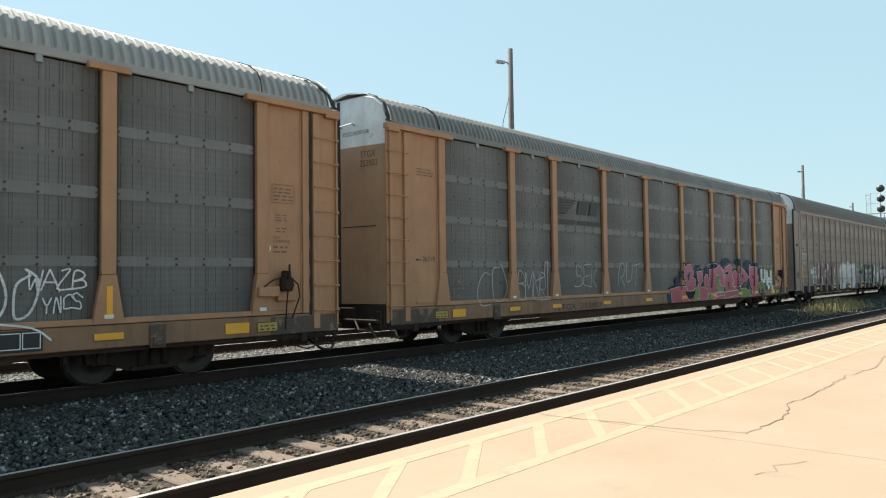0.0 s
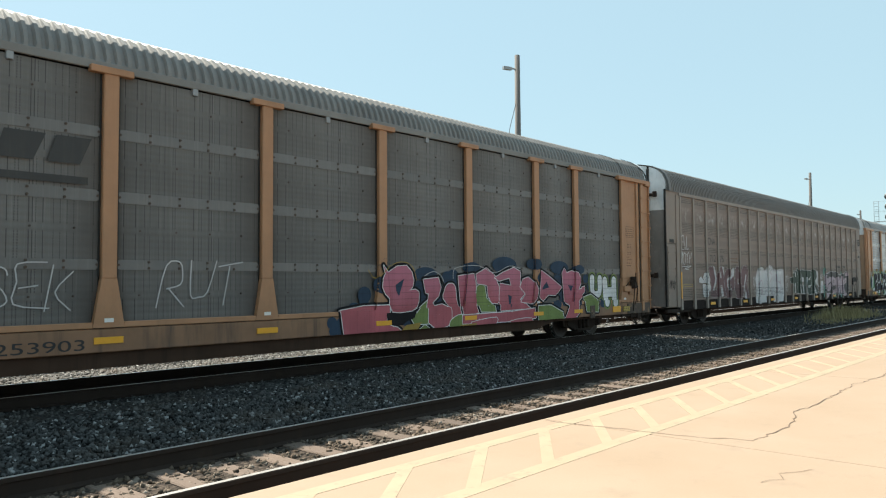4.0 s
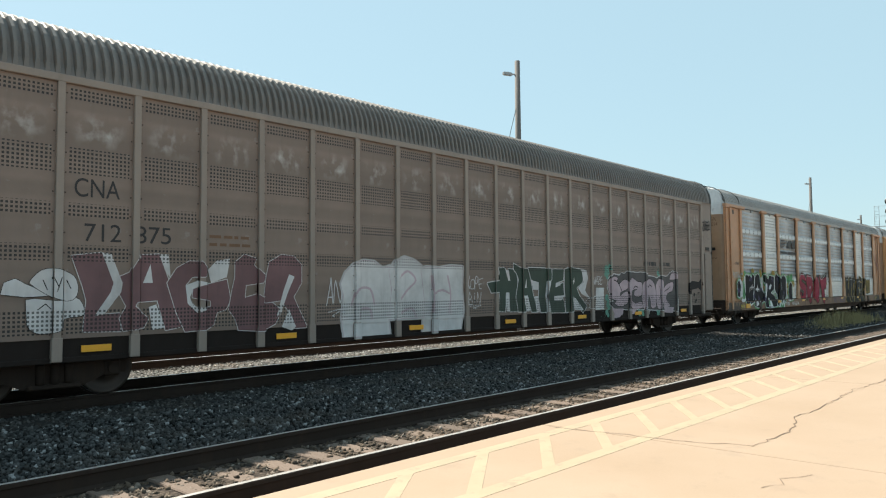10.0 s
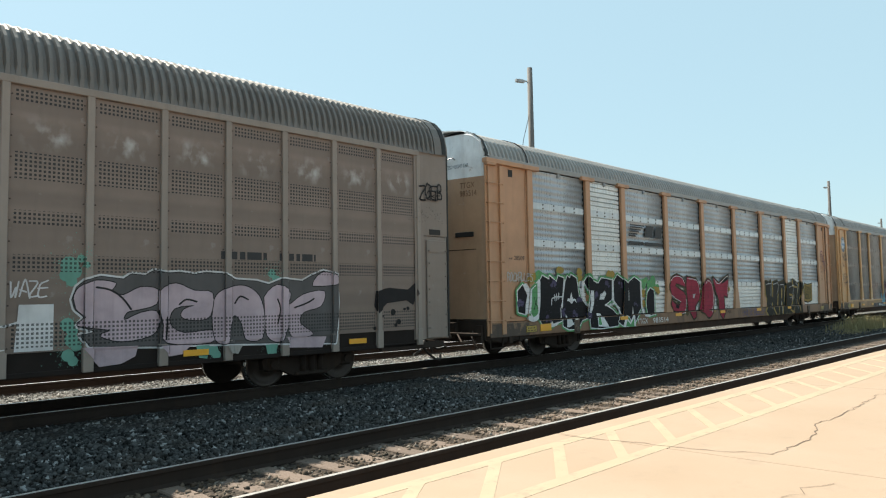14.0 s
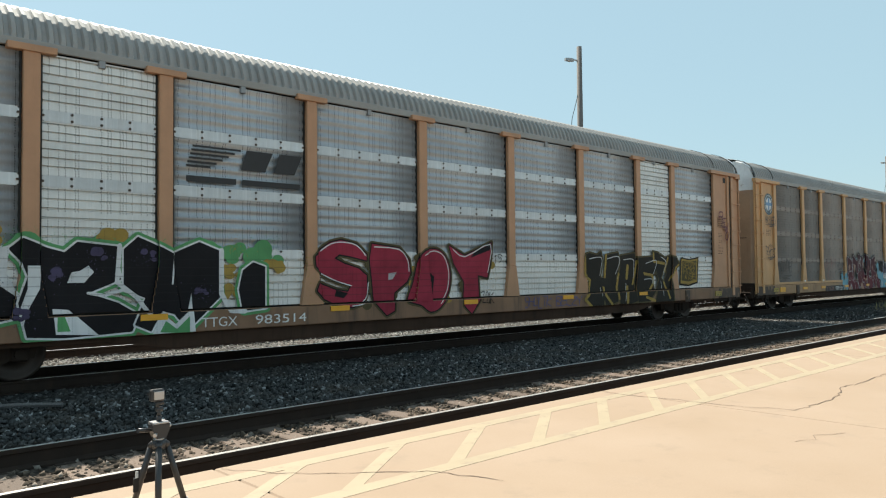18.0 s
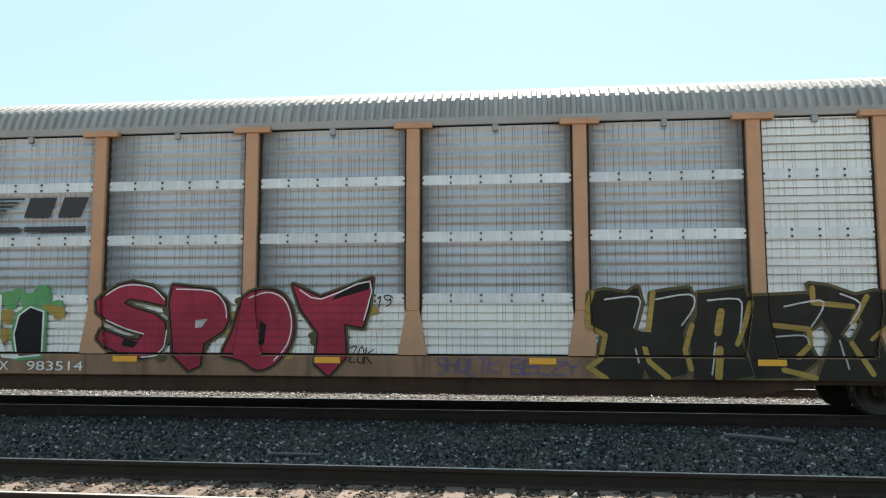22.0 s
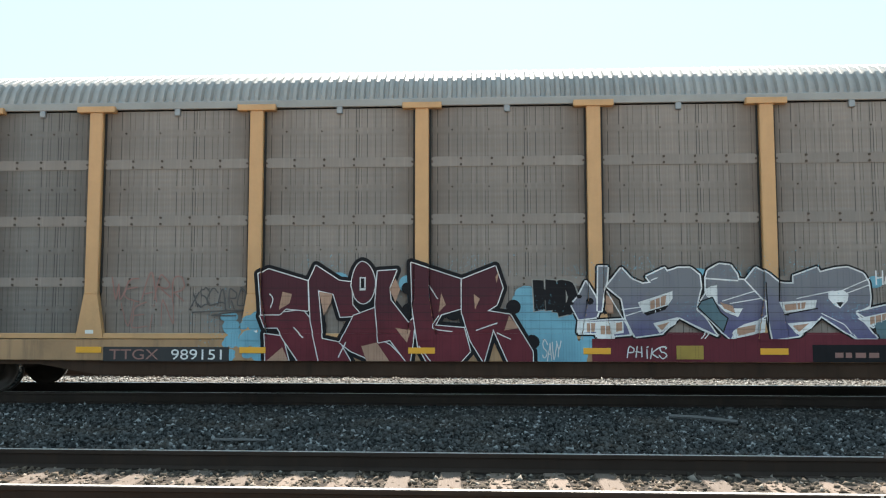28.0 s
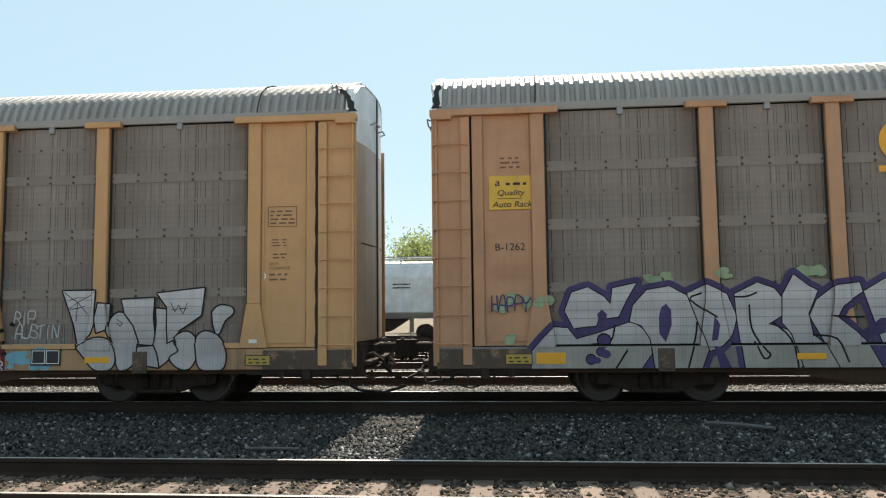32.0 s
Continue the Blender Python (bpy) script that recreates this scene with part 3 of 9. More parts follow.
def make_platform():
    p = thing("platform", "sunlit tan concrete platform with cracks and worn painted edge lines", "platform", kind="structure")
    joints = [-120, -40, -22, -13, -4.9, 1.9, 7.26, 13.6, 20, 28, 38, 50, 70, 110, 200]
    for a, b in zip(joints, joints[1:]):
        part("slab", boxes((a + 0.004, b - 0.004, -30, PLAT_EDGE, -0.5, 0.0), bevel=0.012), CONCRETE, p)
    for y in (4.63, 3.70):
        part("edge_line", boxes((-60, 120, y - 0.08, y + 0.08, 0.0, 0.0025)), LINE_PAINT, p, "worn cream painted line")
    me = shared(("rung",), lambda: prism_mesh([(-0.10, 3.78), (0.10, 3.78), (1.16, 4.55), (0.96, 4.55)], 0.0, 0.0025), LINE_PAINT)
    for i in range(-15, 40):
        part("hatch_stripe", me, LINE_PAINT, p, at=(4.52 + 1.06 * i, 0, 0))
    # cracks: jagged thin lines sunk with dirt
    rng = random.Random(3)

    def crack(pts, w):
        bm = bmesh.new()
        fine = []
        for (x0, y0), (x1, y1) in zip(pts, pts[1:]):
            n = max(2, int(math.hypot(x1 - x0, y1 - y0) / 0.12))
            for k in range(n):
                f = k / n
                fine.append((x0 + (x1 - x0) * f + rng.uniform(-0.03, 0.03), y0 + (y1 - y0) * f + rng.uniform(-0.03, 0.03)))
        fine.append(pts[-1])
        prev = None
        for i, (x, y) in enumerate(fine):
            q = fine[min(i + 1, len(fine) - 1)]
            d = Vector((q[0] - x, q[1] - y, 0))
            d = d.normalized() if d.length > 1e-6 else Vector((1, 0, 0))
            nrm = Vector((-d.y, d.x, 0)) * w * rng.uniform(0.4, 1.2)
            cur = (bm.verts.new(Vector((x, y, 0.0045)) + nrm), bm.verts.new(Vector((x, y, 0.0045)) - nrm))
            if prev:
                bm.faces.new((prev[0], cur[0], cur[1], prev[1]))
            prev = cur
        part("crack", bm, CRACK, p, "dark jagged crack")

    crack([(7.64, 2.69), (7.93, 2.67), (8.73, 2.65), (9.65, 2.87), (10.73, 2.83), (12.72, 2.94), (14.14, 2.8), (16.1, 3.05), (19, 2.9), (24, 3.2)], 0.008)
    crack([(7.64, 2.69), (7.36, 3.4), (7.34, 3.94), (7.2, 4.57), (7.22, 4.95)], 0.007)
    crack([(6.1, 2.1), (6.3, 2.0), (6.5, 2.05), (6.8, 1.9)], 0.004)
    crack([(1.95, 4.95), (2.2, 4.5), (2.5, 4.2), (3.1, 3.7), (3.3, 3.1)], 0.006)
    return p


def prism_mesh(pts, a, b):
    bm = bmesh.new()
    prism(bm, pts, "z", a, b)
    return bm


# ---- auto rack cars ----
LEN, HW = 27.1, 1.45
POSTS = [1.77, 4.52, 6.50, 9.30, 12.12, 14.98, 17.80, 20.60, 22.58, 25.33]
ROWS = [(4.028, 4.87), (3.058, 3.862), (2.008, 2.882), (1.00, 1.852)]
BANDS = [(3.86, 4.03), (2.88, 3.06), (1.85, 2.01)]
PANEL_Y = -HW + 0.085
ROOF_PROFILE = [(-1.40, 4.97), (-1.39, 5.09), (-1.33, 5.26), (-1.22, 5.43), (-0.98, 5.60), (-0.60, 5.74), (0.0, 5.83)]
ROUND_PROFILE = [(-1.45, 4.78), (-1.44, 4.95), (-1.40, 5.16), (-1.30, 5.38), (-1.12, 5.57), (-0.85, 5.70), (-0.45, 5.79), (0.0, 5.82)]


def roof_mesh(prof, x0, x1, pitch, deep, crown=0.15):
    full = prof + [(-y, z) for y, z in prof[-2::-1]]
    bm = bmesh.new()
    steps = [0.0, 0.34, 0.5, 0.84]
    xs = []
    n = int((x1 - x0) / pitch)
    p = (x1 - x0) / n
    for i in range(n):
        for j, s in enumerate(steps):
            xs.append((x0 + (i + s) * p, 0.0 if j in (0, 1) else deep))
    xs.append((x1, 0.0))
    rows = []
    for x, d in xs:
        row = []
        for k, (y, z) in enumerate(full):
            a, b = full[max(k - 1, 0)], full[min(k + 1, len(full) - 1)]
            t = Vector((0, b[0] - a[0], b[1] - a[1])).normalized()
            nrm = Vector((0, -t.z, t.y))
            w = 0 if k in (0, len(full) - 1) else d * float(np.interp(abs(y), (0.75, 1.3), (crown, 1.0)))
            row.append(bm.verts.new(Vector((x, y, z)) - nrm * w))
        rows.append(row)
    for i in range(len(rows) - 1):
        for k in range(len(full) - 1):
            bm.faces.new((rows[i][k], rows[i + 1][k], rows[i + 1][k + 1], rows[i][k + 1])).smooth = False
    bmesh.ops.recalc_face_normals(bm, faces=bm.faces[:])
    return bm


def panel_mesh(w, z0, z1, waves, deep, grooves=False, bolted=True):
    """A rack panel with level corrugations, or flat boards with grooves between; x is local, z from its lower edge."""
    bm = bmesh.new()
    h = z1 - z0
    zs = [(0.0, 0.0), (0.02, 0.0)]
    p = (h - 0.04) / waves
    for i in range(waves):
        if grooves:
            steps = ((0.06, 0.0), (0.74, 0.0), (0.79, deep), (0.95, deep), (0.999, 0.0))
        else:
            steps = [(k / 8, deep * (0.5 - 0.5 * math.cos(2 * math.pi * k / 8))) for k in range(8)]
        for u, d in steps:
            zs.append((0.02 + (i + u) * p, d))
    zs += [(h - 0.019, 0.0), (h, 0.0)]
    if not grooves:
        zs.pop(2)
    xs = [(-w / 2, 0.04), (-w / 2 + 0.008, 0.0), (w / 2 - 0.008, 0.0), (w / 2, 0.04)]
    rows = [[bm.verts.new((x, max(d, e), z)) for x, e in xs] for z, d in zs]
    for i in range(len(rows) - 1):
        for k in range(3):
            bm.faces.new((rows[i][k], rows[i][k + 1], rows[i + 1][k + 1], rows[i + 1][k])).smooth = not grooves and k == 1
    bmesh.ops.recalc_face_normals(bm, faces=bm.faces[:])
    for f in bm.faces:
        f.normal_update()
    if bm.faces[len(bm.faces) // 2].normal.y > 0:
        bmesh.ops.reverse_faces(bm, faces=bm.faces[:])
    bm.normal_update()
    for k in range(4 if bolted else 0):
        x = -w / 2 + w * (k + 0.6) / 4.2
        rod(bm, (x, 0.004, 0.46), (x, -0.014, 0.46), 0.016, 6, mat=1)
    return bm


def band_mesh(w, h, bolts):
    """A flat strap with clipped corners, bolted in pairs and at its ends."""
    bm = bmesh.new()
    c = 0.045
    prism(bm, [(-w / 2, c), (-w / 2 + c, 0.0), (w / 2 - c, 0.0), (w / 2, c), (w / 2, h - c), (w / 2 - c, h), (-w / 2 + c, h), (-w / 2, h - c)], "y", -0.010, 0.02)
    for k in range(bolts):
        x = -w / 2 + w * (k + 1) / (bolts + 1)
        for z in (h * 0.2, h * 0.8):
            rod(bm, (x, -0.010, z), (x, -0.026, z), 0.022, 6, mat=1)
    for x in (-w / 2 + 0.03, w / 2 - 0.03):
        rod(bm, (x, -0.010, h / 2), (x, -0.026, h / 2), 0.02, 6, mat=1)
    return bm


def post_mesh():
    bm = bmesh.new()
    box(bm, -0.115, 0.115, 0.0, 0.11, 1.72, 4.86, bevel=0.012)
    prism(bm, [(-0.115, 1.72), (0.115, 1.72), (0.24, 0.98), (-0.24, 0.98)], "y", -0.004, 0.10)
    return bm


def bracket_mesh(w):
    bm = bmesh.new()
    box(bm, -w / 2, w / 2, -0.03, 0.10, 4.84, 4.945, bevel=0.008)
    return bm


def ladder(parent, x0, x1, mat, y=-HW, z0=1.02, n=8, step=0.475):
    """Side ladder: two stiles and rungs standing off the sheet."""
    for x in (x0 + 0.02, x1 - 0.02):
        part("stile", shared(("stile", mat.name), lambda: boxes((-0.02, 0.02, -0.05, 0.0, 0.72, 4.82), bevel=0.005), mat), mat, parent, at=(x, y, 0))
    for k in range(n):
        z = z0 + step * k
        bm_key = ("rung", round(x1 - x0, 2), mat.name)

        def build():
            bm = bmesh.new()
            pipe(bm, [(x0 - x1, 0, 0), (x0 - x1, -0.07, 0), (0, -0.07, 0), (0, 0, 0)], 0.013, 6)
            for xx in (x0 - x1 + 0.0, 0.0):
                rod(bm, (xx, 0.0, 0), (xx, -0.085, 0), 0.026, 6)
            return bm
        part("rung", shared(bm_key, build, mat), mat, parent, at=(x1 - 0.02, y, z))


def wheel_mesh():
    bm = bmesh.new()
    lathe(bm, [(0.09, -0.70), (0.09, -0.83), (0.13, -0.86), (0.13, -0.80), (0.34, -0.775), (0.37, -0.82), (0.42, -0.82), (0.425, -0.72), (0.45, -0.71), (0.45, -0.685), (0.37, -0.68), (0.34, -0.73), (0.12, -0.69), (0.08, -0.66),
               (0.08, 0.66), (0.12, 0.69), (0.34, 0.73), (0.37, 0.68), (0.45, 0.685), (0.45, 0.71), (0.425, 0.72), (0.42, 0.82), (0.37, 0.82), (0.34, 0.775), (0.13, 0.80), (0.13, 0.86), (0.09, 0.83), (0.09, 0.70)],
          mats=[0] * 6 + [1] + [0] * 13 + [1] + [0] * 6)
    return bm


def side_frame(s):
    """Cast side frame of a three-piece bogie, with springs and bearing ends."""
    bm = bmesh.new()
    y0, y1 = s * 0.98 - 0.07, s * 0.98 + 0.07
    prism(bm, [(-1.08, 0.50), (-0.95, 0.62), (-0.5, 0.66), (0.5, 0.66), (0.95, 0.62), (1.08, 0.50), (1.05, 0.34), (0.80, 0.36), (0.42, 0.20), (-0.42, 0.20), (-0.80, 0.36), (-1.05, 0.34)], "y", y0, y1)
    for x in (-0.85, 0.85):
        box(bm, x - 0.13, x + 0.13, y0 - 0.03, y1 + 0.03, 0.30, 0.56, bevel=0.03)
        rod(bm, (x, s * 1.02, 0.42), (x, s * 1.12, 0.42), 0.085, 10)
    for x in (-0.2, 0.0, 0.2):
        rod(bm, (x, s * 1.06, 0.26), (x, s * 1.06, 0.55), 0.065, 8)
    box(bm, -0.38, 0.38, s * 1.0 - 0.10, s * 1.0 + 0.10, 0.18, 0.26, bevel=0.02)
    return bm


SPINNERS = []


def bogie(car, x):
    b = part("bogie", shared(("bogie_bolster",), lambda: boxes((-0.25, 0.25, -0.95, 0.95, 0.42, 0.70), (-0.7, 0.7, -0.3, 0.3, 0.5, 0.62), bevel=0.03), UNDER), UNDER, car, at=(x, 0, 0))
    for s in (-1, 1):
        part("side_frame", shared(("side_frame", s), lambda: side_frame(s), UNDER), UNDER, b)
    for dx in (-0.85, 0.85):
        w = part("wheelset", shared(("wheelset",), wheel_mesh, [WHEEL, TREAD]), WHEEL, b, "dark steel wheels with bright worn treads", at=(dx, 0, 0.42))
        SPINNERS.append((w, dx))


def coupler(car, x, d):
    """Knuckle coupler, its striker and air hose, at one end."""
    def build():
        bm = bmesh.new()
        box(bm, 0, 0.50, -0.09, 0.09, 0.80, 0.98, bevel=0.02)
        prism(bm, [(0.46, -0.17), (0.62, -0.15), (0.70, -0.04), (0.62, 0.02), (0.60, 0.13), (0.66, 0.17), (0.56, 0.2), (0.46, 0.14)], "z", 0.73, 1.04)
        rod(bm, (0.58, -0.08, 0.66), (0.58, -0.08, 1.08), 0.035, 8)
        box(bm, -0.1, 0.06, -0.35, 0.35, 0.68, 1.08, bevel=0.02)
        return bm
    m = pose(x, 0, 0, 0, 0, 0 if d > 0 else 180)
    part("coupler", shared(("coupler",), build, UNDER), UNDER, car, "rusty dark knuckle coupler", at=m)

    def hose():
        bm = bmesh.new()
        pipe(bm, [(-0.1, -0.42, 0.72), (0.25, -0.40, 0.62), (0.45, -0.34, 0.42), (0.66, -0.20, 0.30)], 0.03, 6)
        return bm
    part("air_hose", shared(("air_hose",), hose, BLACK), BLACK, car, at=m)

    def loop():
        bm = bmesh.new()
        pipe(bm, [(-0.55, -1.0, 0.66), (-0.40, -1.02, 0.42), (-0.05, -0.95, 0.22), (0.35, -0.75, 0.16), (0.68, -0.45, 0.24)], 0.026, 6)
        return bm
    part("brake_hose", shared(("brake_hose",), loop, BLACK), BLACK, car, "long drooping brake hose", at=m)

    def platform():
        bm = bmesh.new()
        box(bm, -0.05, 0.20, -1.28, 1.28, 0.66, 0.74, bevel=0.015)
        return bm
    part("end_platform", shared(("end_platform",), platform, UNDER), UNDER, car, "dark greasy platform below the end doors", at=m)

    for k, pts in enumerate(([(-0.1, -0.95, 0.78), (0.18, -0.9, 0.86), (0.30, -0.55, 0.70), (0.28, -0.3, 0.62)], [(-0.1, -1.15, 0.60), (0.12, -1.18, 0.48), (0.20, -0.85, 0.40), (0.10, -0.6, 0.52)], [(-0.1, 0.6, 0.78), (0.2, 0.62, 0.70), (0.3, 0.85, 0.52), (0.1, 1.1, 0.5)], [(0.0, 0.95, 0.80), (0.22, 1.1, 0.62), (0.15, 1.2, 0.38)])):
        def pipework():
            bm = bmesh.new()
            pipe(bm, pts, 0.02, 6)
            return bm
        part("brake_pipe", shared(("brake_pipe", k), pipework, BOLT), BOLT, car, "rusty brake pipe", at=m)

    def lever():
        bm = bmesh.new()
        pipe(bm, [(0.05, -1.35, 0.62), (0.05, -1.1, 0.66), (0.22, -0.7, 0.60), (0.22, -0.25, 0.62), (0.5, -0.12, 0.95)], 0.014, 6)
        return bm
    part("uncoupling_lever", shared(("lever",), lever, UNDER), UNDER, car, at=m)


def end_wall(car, x, d, tan, white_z=4.52, latch=False):
    """Closed end doors of a tan car, swelling to the middle: coloured below, white above, with a hood, a seam and grab irons."""
    m = pose(x, 0, 0, 0, 0, 0 if d > 0 else 180)
    for s in (-1, 1):
        part("end_door", shared(("end_door", s, tan.name), lambda: door_leaf([(u * s, swell(u)) for u in (1.40, 1.25, 1.05, 0.8, 0.4, 0.05)], ROOF_PROFILE, white_z, 5.60, 1.06), [tan, WHITE_END]), tan, car, "closed end door, coloured below and white above", at=m)
        if latch:
            part("latch_bar", shared(("latch_bar",), lambda: boxes((0.0, 0.045, -0.26, 0.26, -0.06, 0.06), bevel=0.01), BLACK), BLACK, car, "black latch bar on the end door", at=m @ pose(swell(0.78), s * 0.78, 3.12, 0, 0, 9 * s))

        def grab():
            bm = bmesh.new()
            pipe(bm, [(0.0, -0.2, -0.03), (0.09, -0.2, 0.0), (0.09, 0.2, 0.03), (0.0, 0.2, 0.0)], 0.014, 6)
            return bm
        part("grab_iron", shared(("grab_short",), grab, STEEL), STEEL, car, at=m @ pose(swell(0.32), s * 0.32, 5.0, 0, 0, 3 * s))
        part("level_seam", shared(("level_seam",), lambda: boxes((0.0, 0.006, -0.5, 0.5, -0.010, 0.010), bevel=0.002), UNDER), UNDER, car, at=m @ pose(swell(0.62) + 0.004, s * 0.62, 2.75, 0, 0, 6 * s))
    part("door_seam", shared(("door_seam",), lambda: boxes((0.14, 0.175, -0.045, 0.045, 1.06, 5.58), bevel=0.006), BLACK), BLACK, car, "black rubber seam between the end doors", at=m)
    if latch:
        def locking_rod():
            bm = bmesh.new()
            rod(bm, (0.195, 0.0, 2.15), (0.195, 0.0, 4.28), 0.016, 8)
            for z in (2.25, 2.55, 4.05, 4.24):
                rod(bm, (0.19, 0.0, z - 0.07), (0.19, 0.0, z + 0.07), 0.034, 8)
            return bm
        part("locking_rod", shared(("locking_rod",), locking_rod, STEEL), STEEL, car, "bright steel locking rod down the door seam", at=m)

    def hood():
        bm = bmesh.new()
        us = (-1.36, -1.25, -1.05, -0.8, -0.4, -0.05, 0.05, 0.4, 0.8, 1.05, 1.25, 1.36)
        a = [bm.verts.new((-0.10, u, min(edge(ROOF_PROFILE, u) + 0.012, 5.66))) for u in us]
        b = [bm.verts.new((swell(abs(u)) + 0.015, u, min(edge(ROOF_PROFILE, u) - 0.02, 5.61))) for u in us]
        for k in range(len(us) - 1):
            bm.faces.new((a[k], b[k], b[k + 1], a[k + 1]))
        bmesh.ops.recalc_face_normals(bm, faces=bm.faces[:])
        bmesh.ops.solidify(bm, geom=bm.faces[:], thickness=0.015)
        return bm
    part("door_hood", shared(("door_hood",), hood, WHITE_END), WHITE_END, car, "battered white hood over the end doors", at=m)
    part("end_beam", shared(("end_beam",), lambda: boxes((-0.06, 0.10, -1.36, 1.36, 0.56, 1.04), (0.08, 0.20, -0.5, 0.5, 0.60, 0.98), (0.06, 0.16, -1.30, -1.12, 0.50, 0.92), (0.06, 0.16, 1.12, 1.30, 0.50, 0.92), bevel=0.012), UNDER), UNDER, car, "sooty black beam under the end doors", at=m)
    part("roof_cap", shared(("roof_cap",), lambda: cap_mesh(ROOF_PROFILE, -0.12, -0.02), WHITE_END), WHITE_END, car, "white sheet cap over the roof's end", at=m)


def swell(u):
    """How far a tan car's end doors stand out, at a distance from the middle."""
    return float(np.interp(u, (0.0, 0.62, 1.25, 1.4), (0.16, 0.13, 0.02, -0.04)))


def edge(prof, y):
    return float(np.interp(abs(y), [abs(p[0]) for p in prof[::-1]], [p[1] for p in prof[::-1]]))


def door_leaf(across, prof, white_z, lid=9.0, foot=0.72):
    """A sheet of an end door; across gives its place and its swell from side to side, lid its flat top."""
    bm = bmesh.new()
    cols = []
    for y, out in across:
        top = min(edge(prof, y) - 0.03, lid)
        cols.append([bm.verts.new((out, y, z)) for z in (foot, 1.4, 2.1, 2.8, 3.4, white_z, white_z + 0.002, max(4.4, white_z + 0.1), 4.95, top)])
    for i in range(len(cols) - 1):
        for k in range(9):
            f = bm.faces.new((cols[i][k], cols[i + 1][k], cols[i + 1][k + 1], cols[i][k + 1]))
            f.material_index = 1 if k >= 5 else 0
    bmesh.ops.recalc_face_normals(bm, faces=bm.faces[:])
    bmesh.ops.solidify(bm, geom=bm.faces[:], thickness=0.04)
    return bm


def cap_mesh(prof, x0, x1):
    bm = bmesh.new()
    full = prof + [(-y, z) for y, z in prof[-2::-1]]
    a = [bm.verts.new((x0, y * 1.005, z + 0.012)) for y, z in full]
    b = [bm.verts.new((x1, y * 1.005, z + 0.012)) for y, z in full]
    for i in range(len(full) - 1):
        bm.faces.new((a[i], b[i], b[i + 1], a[i + 1]))
    bmesh.ops.recalc_face_normals(bm, faces=bm.faces[:])
    bmesh.ops.solidify(bm, geom=bm.faces[:], thickness=0.02)
    return bm


def taupe_end(car, x, d):
    """Flat end of the taupe car: a narrow and a wide leaf, a broad black seal, long rungs and heavy hinges."""
    m = pose(x, 0, 0, 0, 0, 0 if d > 0 else 180)
    n = -1 if d > 0 else 1
    for a, b, white_z, label in ((1.40, 0.80, 4.12, "narrow end door leaf, grey below and white above"), (0.72, -1.40, 4.05, "wide end door leaf with rungs, grey below and white above")):
        across = [(n * (a + (b - a) * k / 6), 0.03 + 0.05 * (1 - ((a + (b - a) * k / 6) / 1.4) ** 2)) for k in range(7)]
        leaf = part("end_door", door_leaf(across, ROUND_PROFILE, white_z), [END_GREY, WHITE_END], car, label, at=m)
        if b < 0:
            for k in range(10):
                def rung():
                    bm = bmesh.new()
                    pipe(bm, [(0.06, 0.60, 0.0), (0.15, 0.60, 0.0), (0.15, 0.34, 0.005), (0.16, 0.30, 0.06), (0.16, 0.06, 0.065), (0.15, 0.02, 0.0), (0.15, -0.24, 0.0), (0.15, -0.28, 0.055), (0.15, -0.50, 0.055), (0.06, -0.50, 0.055)], 0.013, 6)
                    box(bm, 0.06, 0.12, 0.57, 0.62, -0.02, 0.03, bevel=0.006)
                    box(bm, 0.06, 0.12, 0.03, 0.08, -0.01, 0.04, bevel=0.006)
                    return bm
                part("rung", shared(("end_rung",), rung, RUNG), RUNG, leaf, "long bent rusty rung", at=pose(0, 0, 0.98 + 0.42 * k) @ Matrix.Diagonal((1, n, 1, 1)))
    part("door_seam", boxes((0.03, 0.10, min(n * 0.715, n * 0.805), max(n * 0.715, n * 0.805), 0.74, 5.60), bevel=0.008), BLACK, car, "broad black rubber seal between the end doors", at=m)
    for z in (1.78, 4.62):
        bm = boxes((0.09, 0.17, min(n * 0.55, n * 1.06), max(n * 0.55, n * 1.06), z, z + 0.10), (0.07, 0.20, min(n * 0.98, n * 1.10), max(n * 0.98, n * 1.10), z - 0.03, z + 0.16), (0.07, 0.19, min(n * -0.98, n * -1.12), max(n * -0.98, n * -1.12), z - 0.06, z + 0.14), bevel=0.015)
        part("end_latch", bm, UNDER, car, "heavy grimy latch across the end doors", at=m)
    part("roof_cap", cap_mesh(ROUND_PROFILE, -0.35, 0.05), ROOF_BROWN, car, "battered sheet cap over the end doors", at=m)


def sill_mesh(z_end, z_mid, y, thick):
    bm = bmesh.new()
    prism(bm, [(0.1, 0.61), (0.1, 0.40 + z_end), (5.6, 0.40 + z_end), (6.6, z_mid), (LEN - 6.6, z_mid), (LEN - 5.6, 0.40 + z_end), (LEN - 0.1, 0.40 + z_end), (LEN - 0.1, 0.61)], "y", y, y + thick)
    return bm


